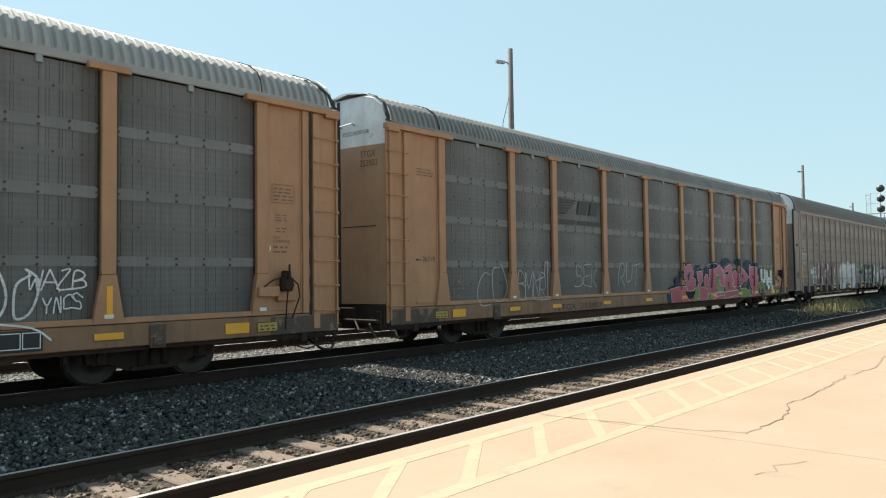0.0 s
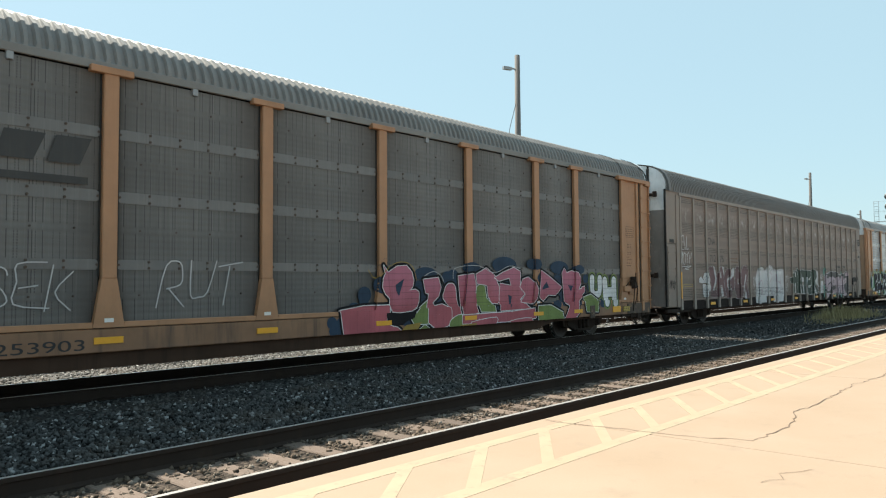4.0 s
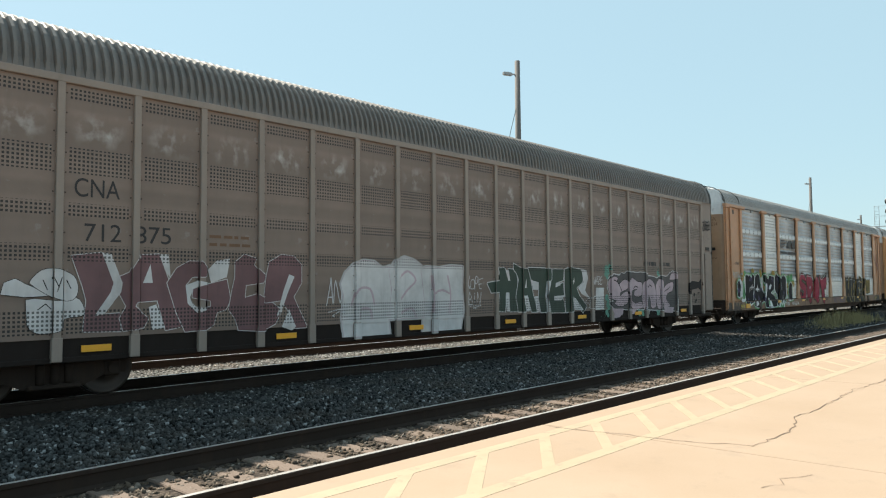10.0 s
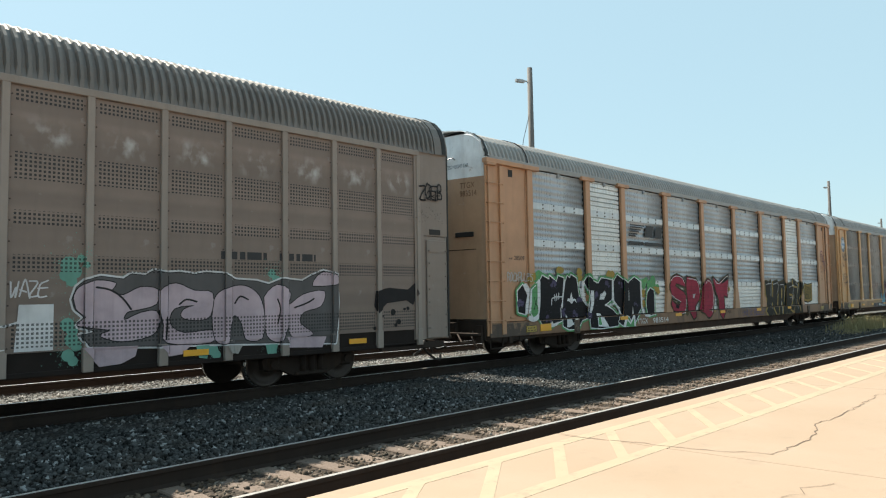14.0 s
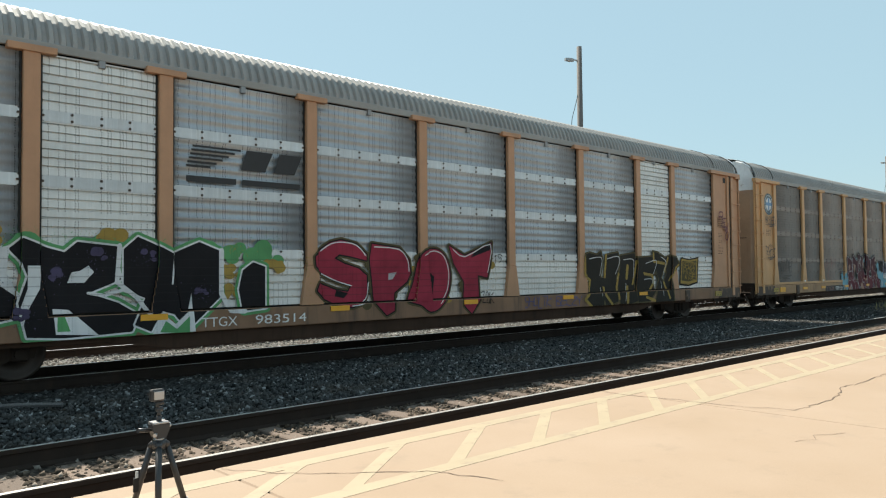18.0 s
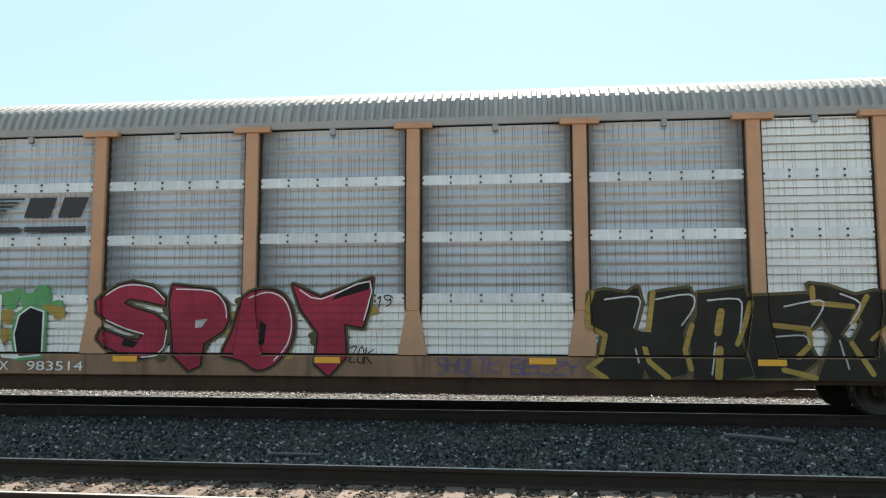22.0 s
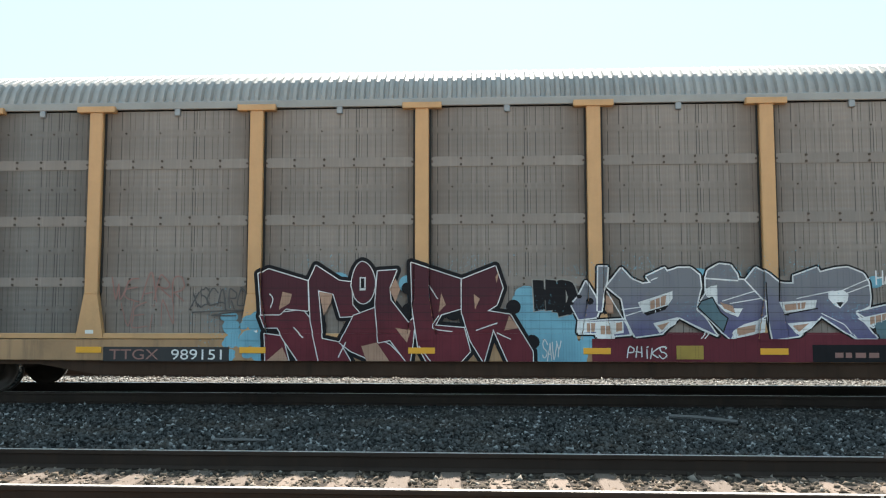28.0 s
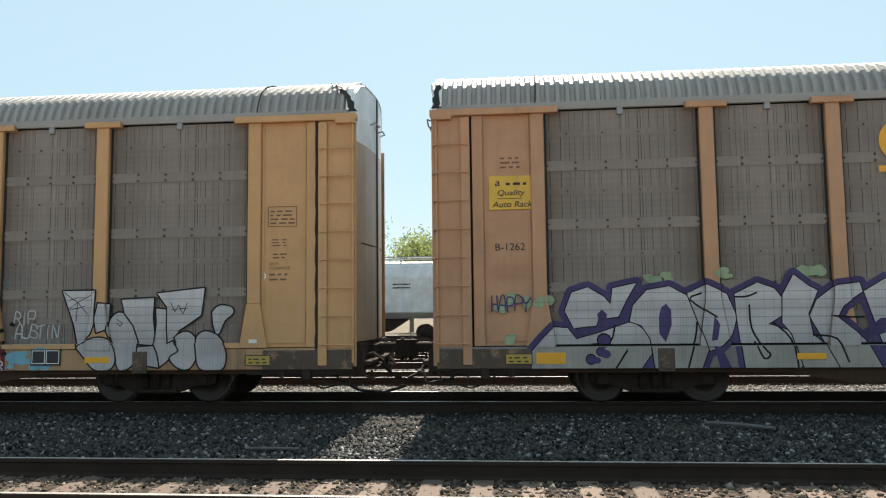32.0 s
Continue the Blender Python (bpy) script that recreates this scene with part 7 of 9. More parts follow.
bars(car_c, 21.58, 22.48, 2.26, 2.62, 1, INK, -HW + 0.046, 8)
bars(car_c, 22.75, 23.55, 2.26, 2.62, 1, INK, -HW + 0.046, 9)
frame_box(car_c, 1.35, 2.15, 1.42, 1.52, YELLOW, -HW + 0.046, 0.014)

# fourth car, galvanised
s = Spray(RR, 4)
s.cloud(1.6, 8.6, 1.78, 2.08, GRASSP, 44, r=(0.10, 0.20))
for x, z in ((3.14, 2.2), (4.1, 2.16), (5.68, 2.14), (7.66, 1.6), (7.66, 1.25), (1.75, 2.0), (8.5, 1.7)):
    s.cloud(x - 0.15, x + 0.15, z - 0.10, z + 0.10, GOLD_DULL, 6, r=(0.06, 0.13))
    s.mist(x, z, 0.2, 0.14, GOLD_DULL, 150, (0.004, 0.014))
for k in range(12):
    s.mist(1.1 + 0.66 * k, 2.05 + 0.05 * (k % 2), 0.22, 0.10, (GRASSP, GOLD, GRASSP)[k % 3], 342, (0.004, 0.014))
s.begin(WHITEP, 0.03, GRASSP, 0.05)
s.shape([(1.7, 1.74), (2.06, 1.96), (2.1, 1.44), (2, 1.1), (1.78, 1.02), (1.66, 1.16)], GRASSP)
s.shape([(1.14, 1.72), (1.36, 1.88), (1.54, 1.62), (1.46, 1.38), (1.46, 1.14), (1.16, 1.2)], BLACKP)
s.shape([(2.12, 1.96), (2.26, 2.12), (2.56, 2.02), (2.58, 2.12), (2.9, 1.96), (2.98, 2.12), (3.24, 2.06), (3.2, 1.78), (3.14, 1.56), (3.16, 1.28), (3.06, 1.04), (3.02, 0.92), (2.74, 0.88), (2.48, 0.78), (2.18, 0.82), (2.02, 1.02), (2.1, 1.28)], BLACKP)
s.shape([(3.3, 1.96), (3.42, 2.12), (3.54, 2.06), (3.58, 2.16), (3.86, 2.06), (3.96, 1.58), (4.34, 1.28), (4.38, 0.98), (4.02, 0.9), (3.82, 0.68), (3.36, 0.68), (3.1, 0.78), (3.08, 1.24), (3.22, 1.6)], BLACKP)
s.shape([(4.24, 1.96), (4.42, 2.12), (4.76, 1.98), (4.98, 1.92), (5.16, 2.08), (5.76, 2.02), (5.74, 1.76), (5.8, 1.5), (5.32, 1.3), (5.76, 1.14), (6.08, 0.94), (5.96, 0.68), (5.5, 0.66), (4.98, 0.64), (4.48, 0.68), (4.36, 1.18), (4.48, 1.56), (4.4, 1.78)], BLACKP)
s.shape([(5.84, 1.98), (6.06, 2.18), (6.3, 2.08), (6.62, 1.92), (7.08, 2.12), (7.44, 1.98), (7.46, 1.18), (7.08, 0.84), (6.86, 0.64), (6.64, 0.92), (6.44, 0.98), (6.26, 0.66), (6, 0.78), (6.18, 1.2), (5.84, 1.34)], BLACKP)
s.shape([(7.88, 1.64), (8.08, 1.78), (8.32, 1.7), (8.32, 0.96), (7.88, 0.92), (7.8, 1.3)], BLACKP)
s.end()
s.poly([(1.36, 1.88), (1.5, 1.92), (1.72, 1.74), (1.7, 1.38), (1.6, 1.16), (1.44, 1.12), (1.46, 1.38), (1.54, 1.62)], WHITEP)
s.stroke(curve([(2.1, 1.96), (2.08, 1.44), (2, 1.12), (1.8, 1), (1.6, 1.04)]), 0.13, WHITEP)
s.stroke([(1.8, 1.56), (1.94, 1.26)], 0.02, BLACKP)
s.stroke([(1.94, 1.58), (1.78, 1.24)], 0.02, BLACKP)
s.stroke([(2.64, 1.36), (2.66, 1.52), (2.82, 1.56), (3.16, 1.56)], 0.035, WHITEP)
s.stroke([(2.78, 1.62), (2.8, 1.46)], 0.03, WHITEP)
s.stroke([(2.88, 1.64), (2.88, 1.48)], 0.03, WHITEP)
s.stroke([(2.98, 1.66), (2.98, 1.5)], 0.03, WHITEP)
s.poly([(2.42, 0.74), (2.52, 0.9), (2.54, 1), (2.64, 0.86), (3.04, 0.92), (2.76, 0.8)], WHITEP)
s.poly([(3.36, 1.44), (3.42, 1.52), (3.5, 1.5), (3.58, 1.68), (3.66, 1.5), (3.78, 1.5), (3.84, 1.38), (3.72, 1.46), (3.58, 1.36), (3.46, 1.44)], WHITEP)
s.poly([(3.28, 1.1), (3.38, 0.98), (3.5, 0.96), (3.58, 0.84), (3.7, 0.96), (3.86, 1.04), (3.84, 0.72), (3.7, 0.72), (3.58, 0.8), (3.4, 0.74), (3.28, 0.74)], WHITEP)
s.poly([(3.88, 2.02), (4, 1.8), (4.14, 1.76), (4.38, 1.3), (4.12, 1.44)], WHITEP)
s.poly([(3.24, 2.06), (3.32, 2), (3.2, 1.58), (3.16, 1.28), (3.1, 1.24), (3.14, 1.56)], WHITEP)
s.poly([(4.1, 1.96), (4.26, 2.02), (4.22, 1.58), (4.28, 1.36), (4.12, 1.56)], WHITEP)
s.poly([(4.48, 1.72), (4.66, 1.72), (4.64, 1.38), (4.48, 1.06), (4.42, 0.78), (4.38, 1.08), (4.48, 1.38)], WHITEP)
s.poly([(5.08, 1.62), (5.2, 1.64), (5.32, 1.72), (5.4, 1.62), (5.26, 1.46), (5.02, 1.46)], WHITEP)
s.poly([(4.82, 1.08), (5.04, 1.06), (5.46, 0.66), (4.86, 0.7)], WHITEP)
s.poly([(6.28, 0.62), (6.44, 0.94), (6.66, 0.76), (6.88, 0.96), (6.94, 1.26), (7, 0.62)], WHITEP)
s.poly([(4.88, 1), (4.98, 0.96), (5.06, 0.74), (4.88, 0.74)], GRASSP)
s.poly([(6.4, 0.64), (6.5, 0.82), (6.68, 0.68), (6.9, 0.88), (6.9, 0.6)], GRASSP)
s.stroke([(5.78, 2.04), (5.74, 1.46), (6.04, 1.22), (6.28, 0.9)], 0.07, WHITEP)
s.stroke([(6.64, 1.92), (6.6, 1.42)], 0.03, WHITEP)
s.stroke([(7.48, 1.98), (7.48, 1.24), (7.64, 0.94), (7.9, 0.92)], 0.09, WHITEP)
s.stroke([(5.32, 1.3), (5.56, 1.26), (5.84, 1.34)], 0.05, WHITEP)
for x, z in ((1.26, 1.44), (2.44, 1.0), (2.76, 1.92), (4.0, 1.5), (4.86, 1.58), (6.2, 1.88), (7.14, 1.26), (3.18, 1.16), (3.7, 1.08), (4.42, 1.0), (5.44, 1.88)):
    s.cloud(x - 0.12, x + 0.12, z - 0.07, z + 0.07, LILAC_DIM, 5, r=(0.03, 0.08))
    s.mist(x, z, 0.12, 0.1, LILAC_DIM, 80, (0.006, 0.018))
s.lift = 0.002
s.cloud(9.25, 14.1, 0.9, 1.9, OLIVE, 26, r=(0.10, 0.2))
s.cloud(9.25, 14.3, 0.95, 1.95, GOLD_DULL, 20, r=(0.06, 0.13))
for x in (9.2, 10.6, 14.2, 14.6):
    s.mist(x, 1.5, 0.16, 0.3, GOLD_DULL, 240, (0.004, 0.016))
s.begin(BLACKP, 0.028, OLIVE, 0.035)
s.shape([(9.36, 1.88), (9.5, 2.02), (9.72, 2.16), (9.98, 2.22), (10.36, 2.14), (10.6, 1.94), (10.6, 1.82), (10.22, 1.9), (9.94, 1.94), (9.82, 1.86), (10.04, 1.76), (10.4, 1.66), (10.6, 1.52), (10.62, 1.2), (10.52, 0.98), (10.22, 0.9), (9.86, 0.96), (9.54, 1.1), (9.4, 1.24), (9.46, 1.38), (9.86, 1.24), (10.14, 1.2), (10.22, 1.32), (9.86, 1.42), (9.54, 1.56), (9.38, 1.7)], RED)
s.shape([(10.74, 2.16), (11.46, 2.08), (11.72, 1.84), (11.76, 1.56), (11.66, 1.38), (11.32, 1.16), (11.28, 0.78), (11.08, 0.7), (10.78, 0.98), (10.74, 1.38), (10.68, 1.84)], RED)
s.shape([(11.68, 0.96), (11.84, 1.36), (12.04, 1.94), (12.44, 2.08), (12.76, 1.94), (12.92, 1.56), (12.86, 1.14), (12.6, 0.82), (12.3, 0.72), (12.02, 0.88)], RED, True)
s.shape([(12.9, 2.16), (13.38, 1.94), (14.28, 2.26), (14.22, 1.76), (14.12, 1.44), (13.8, 1.5), (13.84, 0.94), (13.56, 0.62), (13.32, 0.82), (13.36, 1.34), (13.04, 1.76)], RED)
s.end()
s.poly([(11.16, 1.56), (11.38, 1.58), (11.28, 1.44), (11.16, 1.42)], SILVERP)
s.poly([(12.32, 1.56), (12.44, 1.48), (12.4, 1.16), (12.32, 1.1)], BLACKP)
s.poly([(9.86, 1.24), (10.14, 1.18), (10.04, 1.08), (9.82, 1.12)], BLACKP)
s.poly([(13.7, 2.04), (14.28, 2.24), (14.22, 2.08), (13.58, 1.9)], BLACKP)
s.stroke(curve([(9.5, 2), (9.74, 2.14), (10.02, 2.18), (10.36, 2.12), (10.58, 1.92)]), 0.022, WHITEP)
s.stroke(curve([(9.52, 1.56), (9.86, 1.42), (10.22, 1.32)]), 0.022, WHITEP)
s.stroke(curve([(10.64, 1.38), (10.6, 1.1), (10.48, 0.98)]), 0.022, WHITEP)
s.stroke(curve([(10.8, 2.1), (11.44, 2.06), (11.68, 1.84), (11.72, 1.6)]), 0.022, WHITEP)
s.stroke(curve([(12.14, 1.94), (12.44, 2.04), (12.74, 1.92), (12.88, 1.56), (12.82, 1.16), (12.6, 0.88)]), 0.022, WHITEP)
s.stroke(curve([(13.02, 2.08), (13.4, 1.92), (14.24, 2.22), (14.14, 1.56)]), 0.022, WHITEP)
s.stroke(curve([(10.6, 1), (10.44, 0.94), (10.22, 0.92)]), 0.022, WHITEP)
s.tag("19", 14.35, 14.62, 1.78, 1.98, BLACKP, 0.02)
s.tag("ZOK", 13.9, 14.3, 0.85, 1.1, BLACKP, 0.018)
s.begin(BLACK_WORN, 0.02, OLIVE, 0.05)
s.shape([(17.92, 1.98), (18.16, 2.04), (18.52, 1.98), (18.68, 2.08), (18.74, 1.84), (18.6, 1.36), (18.82, 1.28), (18.72, 0.62), (18.22, 0.6), (18.02, 0.8), (18.14, 1.34), (17.9, 1.5)], BLACK_WORN)
s.shape([(18.92, 1.98), (19.16, 2.02), (19.5, 2.06), (19.6, 1.84), (19.38, 1.38), (19.42, 0.72), (18.88, 0.6), (18.74, 0.88), (18.92, 1.28)], BLACK_WORN)
s.shape([(19.66, 1.98), (20.04, 2.02), (20.36, 2.06), (20.44, 1.74), (20.26, 1.28), (20.44, 0.7), (20.06, 0.62), (19.56, 0.6), (19.52, 1.28), (19.64, 1.64)], BLACK_WORN)
s.shape([(20.42, 1.92), (20.94, 1.94), (21.3, 1.96), (21.62, 1.84), (21.48, 1.52), (21.22, 1.36), (21.42, 0.94), (21.08, 0.68), (20.5, 0.66), (20.36, 1.28)], BLACK_WORN)
s.shape([(21.38, 2.12), (21.66, 2.08), (22.1, 1.92), (21.92, 1.52), (21.78, 1.34), (22, 1.1), (22.36, 0.74), (22.06, 0.64), (21.44, 0.62), (21.72, 1.3), (21.52, 1.66)], BLACK_WORN)
s.shape([(22.02, 1.92), (22.36, 2), (22.76, 1.92), (22.92, 1.76), (22.54, 1.6), (22.32, 1.36), (22.46, 0.94), (22.5, 0.64), (22.1, 0.64), (21.96, 1.1), (22.18, 1.52)], BLACK_WORN)
s.end()
s.stroke([(22.28, 1.26), (22.52, 1.48), (22.62, 1.66), (22.9, 1.74)], 0.06, GOLD_DULL)
s.stroke([(17.96, 2.02), (17.88, 1.78), (17.88, 1.46), (18.16, 1.32), (18.08, 0.94), (17.88, 0.8), (18.16, 0.62)], 0.085, GOLD_DULL)
s.stroke([(18.94, 2.02), (18.86, 1.46), (18.78, 1.16), (18.84, 0.9), (19.14, 0.64)], 0.085, GOLD_DULL)
s.poly([(18.58, 1.4), (18.94, 1.36), (18.9, 1.12), (18.6, 1.16)], BLACK_WORN)
s.stroke([(19.54, 1.48), (19.42, 1.08), (19.5, 0.78)], 0.085, GOLD_DULL)
s.stroke([(20.46, 1.84), (20.38, 1.54), (20.24, 1.18)], 0.085, GOLD_DULL)
s.stroke([(21.16, 0.98), (21.36, 1.18), (21.34, 1.42), (20.82, 1.48)], 0.085, GOLD_DULL)
s.stroke([(21.42, 2.08), (21.42, 1.84), (22.02, 1.78)], 0.085, GOLD_DULL)
s.stroke([(22.24, 1.94), (22.02, 1.54)], 0.085, GOLD_DULL)
s.stroke([(21.98, 1.2), (22.26, 0.72)], 0.085, GOLD_DULL)
s.stroke([(20.92, 0.78), (21.4, 0.66)], 0.085, GOLD_DULL)
s.stroke([(20, 1.7), (19.94, 1.36)], 0.12, GOLD_DULL)
s.stroke([(19.96, 1.1), (19.92, 0.66)], 0.12, GOLD_DULL)
s.stroke(curve([(18.16, 1.9), (18.7, 1.94), (18.68, 1.64), (18.62, 1.44)]), 0.026, SILVERP)
s.stroke(curve([(18.98, 1.9), (19.52, 1.98), (19.58, 1.78), (19.38, 1.48)]), 0.026, SILVERP)
s.stroke(curve([(19.8, 1.88), (20.28, 1.9), (20.32, 1.66), (20.28, 1.36)]), 0.026, SILVERP)
s.stroke(curve([(20.98, 1.78), (21.52, 1.88), (21.56, 1.74), (21.38, 1.46)]), 0.026, SILVERP)
s.stroke(curve([(21.84, 1.98), (22.14, 1.82), (21.96, 1.5)]), 0.026, SILVERP)
s.stroke(curve([(18.64, 1.1), (18.68, 0.88)]), 0.026, SILVERP)
s.stroke(curve([(19.9, 1.2), (19.82, 0.7)]), 0.026, SILVERP)
s.stroke(curve([(21.8, 1.24), (21.9, 0.8)]), 0.026, SILVERP)
s.stroke(curve([(20.84, 1.3), (21.26, 1.32), (21.34, 1.18)]), 0.026, SILVERP)
s.lift = 0.003
s.poly([(22.95, 1.10), (23.05, 1.98), (23.6, 1.93), (24.18, 2.0), (24.1, 1.14), (23.5, 1.05)], BLACKP)
s.poly([(23.0, 1.15), (23.09, 1.94), (23.6, 1.89), (24.13, 1.95), (24.05, 1.19), (23.5, 1.10)], GOLD_DULL)
s.poly([(23.08, 1.24), (23.14, 1.87), (23.6, 1.83), (24.05, 1.88), (23.98, 1.26), (23.5, 1.20)], OLIVE)
s.tag("SPOTM", 23.15, 24.0, 1.66, 1.82, GOLD, 0.018, 0.10)
s.tag("HTMZ", 23.2, 23.9, 1.46, 1.62, GOLD, 0.018, 0.10)
s.tag("WISE", 23.25, 23.9, 1.27, 1.43, GOLD, 0.018, 0.10)
s.tag("ROCKRULES", 0.75, 1.75, 1.98, 2.18, CHALK, 0.022)
s.tag("SHOLTK", 15.4, 16.4, 0.68, 0.92, INDIGO, 0.022, 0.18)
s.tag("BELZY", 16.6, 17.7, 0.68, 0.90, INDIGO, 0.022, 0.18)
for ch, x, z in (("R", 25.58, 3.25), ("E", 25.78, 3.05), ("W", 25.95, 2.85), ("O", 26.0, 2.62)):
    s.tag(ch, x, x + 0.28, z, z + 0.28, PLUM, 0.045, 0.08)
s.done(car_d, "graffiti", "black and green, red, and black and gold graffiti pieces")
stripes_mark(car_d, 6.85, 9.12, 3.08, 3.80, INK)
stencil(car_d, "TTGX", 7.1, 7.75, 0.68, 0.84, WHITE_INK, -HW - 0.011)
stencil(car_d, "983514", 8.1, 9.15, 0.68, 0.84, WHITE_INK, -HW - 0.011)
bars(car_d, 0.86, 1.02, 2.50, 2.60, 1, INK, -HW + 0.056, 4)
stencil(car_d, "28509", 1.10, 1.52, 2.50, 2.61, INK, -HW + 0.055)
door_stencils(car_d, 25.47)

for x in (0.93, 26.02):
    part("door_hole", boxes((x, x + 0.17, -HW + 0.052, -HW + 0.0585, 4.58, 4.76)), BLACK, car_d, "square hole cut in the door's top")

# fifth car
s = Spray(RL, 5)
s.cloud(8.8, 9.5, 0.7, 1.35, SKYB, 40, r=(0.06, 0.14))
s.mist(8.8, 1.1, 0.18, 0.25, SKYB, 260, (0.005, 0.018))
s.cloud(9.6, 13.9, 1.6, 2.0, SKYB, 20, r=(0.12, 0.20))
s.cloud(13.7, 15.2, 0.68, 1.6, SKYB, 30, r=(0.16, 0.28))
s.cloud(15.0, 20.3, 1.6, 2.05, SKYB, 16, r=(0.10, 0.18))
s.cloud(20.6, 21.8, 0.66, 0.95, SKYB, 26, r=(0.06, 0.13))
for x in (20.7, 21.1, 21.5, 21.8):
    s.mist(x, 1.1, 0.15, 0.12, SKYB, 200, (0.005, 0.018))
for k in range(15):
    s.mist(8.8 + 0.86 * k, (1.45, 2.1, 2.15)[k % 3] if k > 1 else 1.35, 0.25, 0.10, SKYB, 306, (0.004, 0.014))
s.poly([(14.9, 0.62), (14.9, 0.99), (20.9, 0.99), (20.9, 0.62)], MAROON)
s.cloud(9.5, 14.0, 0.70, 2.0, BLACKP, 20, r=(0.10, 0.18))
s.cloud(14.4, 14.9, 1.4, 1.7, BLACKP, 6, r=(0.03, 0.07))
s.cloud(20.3, 21.0, 0.9, 1.7, BLACKP, 9, r=(0.03, 0.08))
s.begin(WHITEP, 0.016, BLACKP, 0.06)
s.shape([(9.5, 1.06), (9.8, 1.02), (9.92, 0.58), (9.52, 0.54)], MAROON)
s.shape([(9.42, 1.36), (9.84, 1.42), (10.12, 1.46), (10.26, 1.3), (10.48, 0.86), (10.38, 0.56), (10.14, 0.5), (9.82, 0.96), (9.7, 1.16), (9.5, 1.16)], MAROON)
s.shape([(9.38, 2.06), (9.54, 2.14), (10.2, 1.94), (10.22, 1.44), (9.84, 1.48), (9.74, 1.38), (9.44, 1.38), (9.42, 1.64)], MAROON)
s.shape([(10.22, 1.94), (10.34, 2.2), (10.74, 1.94), (10.94, 1.92), (10.96, 1.54), (11.12, 1.36), (10.76, 1.34), (10.64, 1.72), (10.38, 1.78), (10.46, 0.98), (10.76, 0.92), (10.96, 0.58), (10.74, 0.5), (10.42, 0.58), (10.26, 1.26)], MAROON)
s.shape([(10.98, 1.36), (11.36, 1.5), (11.4, 0.98), (11.6, 0.88), (11.9, 0.58), (11.6, 0.5), (10.94, 0.78), (10.76, 0.92)], MAROON)
s.shape([(11.38, 2.1), (11.7, 2.12), (11.58, 1.82), (11.6, 1.62), (11.9, 1.24), (12.02, 1.36), (11.98, 0.96), (11.92, 0.54), (11.6, 0.96), (11.4, 0.92), (11.34, 1.54)], MAROON)
s.shape([(10.94, 1.86), (11, 2.14), (11.12, 2.26), (11.26, 2.16), (11.34, 1.92), (11.28, 1.66), (11.14, 1.56), (11, 1.66)], MAROON, True)
s.shape([(11.94, 2.24), (12.24, 2.14), (12.78, 1.96), (12.78, 1.48), (12.44, 1.38), (12.34, 1.2), (12.82, 1.16), (12.92, 0.78), (12.76, 0.6), (12.24, 0.54), (12.06, 0.86), (11.96, 1.54)], MAROON)
s.shape([(12.78, 1.96), (13.34, 2.18), (13.46, 1.82), (13.36, 1.54), (13.2, 1.44), (13.58, 1.38), (13.94, 0.78), (13.94, 0.54), (13.54, 0.6), (13.3, 1.14), (13.14, 0.6), (12.92, 0.96), (12.78, 1.42)], MAROON)
s.end()
s.poly([(11.08, 2), (11.18, 2), (11.18, 1.78), (11.08, 1.78)], WHITEP)
s.poly([(11.1, 1.98), (11.16, 1.98), (11.16, 1.82), (11.1, 1.82)], BLACKP)
s.poly([(9.52, 0.6), (9.8, 0.84), (9.92, 0.58)], CREAM)
s.poly([(9.78, 1.76), (9.94, 1.72), (9.9, 1.56), (9.72, 1.46)], CREAM)
s.poly([(10.4, 1.76), (10.62, 1.72), (10.6, 1.58), (10.48, 1.36)], CREAM)
s.poly([(11.58, 1.8), (11.68, 1.98), (11.76, 1.8), (11.68, 1.58)], CREAM)
s.poly([(11.68, 1.16), (11.94, 1.12), (11.88, 0.92)], CREAM)
s.poly([(12.98, 1.72), (13.08, 1.64), (13, 1.46)], CREAM)
s.poly([(12.44, 1.74), (12.52, 1.54), (12.4, 1.42)], CREAM)
s.poly([(13.34, 2), (13.4, 2.1), (13.36, 1.9)], CREAM)
s.poly([(13.56, 1.36), (13.72, 1.16), (13.48, 1.12)], CREAM)
s.poly([(11.12, 0.86), (11.38, 0.92), (11.6, 0.6), (11.22, 0.58)], CREAM)
s.stroke(curve([(9.56, 1.72), (9.62, 1.64), (9.58, 1.5)]), 0.018, WHITEP)
s.stroke(curve([(9.98, 1.16), (10.14, 1)]), 0.018, WHITEP)
s.stroke(curve([(12.4, 1.36), (12.3, 1.16), (12.62, 1.1)]), 0.018, WHITEP)
s.stroke(curve([(12.24, 1.86), (12.38, 1.64)]), 0.018, WHITEP)
s.stroke(curve([(13.02, 1.12), (13.36, 1.24)]), 0.018, WHITEP)
s.stroke(curve([(13.36, 1.08), (13.58, 0.98)]), 0.018, WHITEP)
s.stroke(curve([(12.08, 0.86), (12.28, 0.6)]), 0.018, WHITEP)
s.stroke(curve([(10.74, 0.68), (10.86, 0.92)]), 0.018, WHITEP)
s.letters([("H", 13.95, 14.35, 1.42, 1.98), ("D", 14.28, 14.72, 1.38, 1.98)], BLACKP, BLACKP, fat=0.36, edge=0.012, halo=GREYP, halo_w=0.018)
s.lift = 0.002
s.poly([(15.3, 0.9), (20.5, 0.9), (20.5, 1.09), (15.3, 1.09)], MAROON)
s.begin(WHITEP, 0.024, BLACKP, 0.028)
s.shape([(14.58, 1.54), (14.7, 1.68), (14.82, 1.92), (14.96, 1.68), (15.04, 1.52), (14.98, 1.34), (14.7, 1.3)], INDIGO)
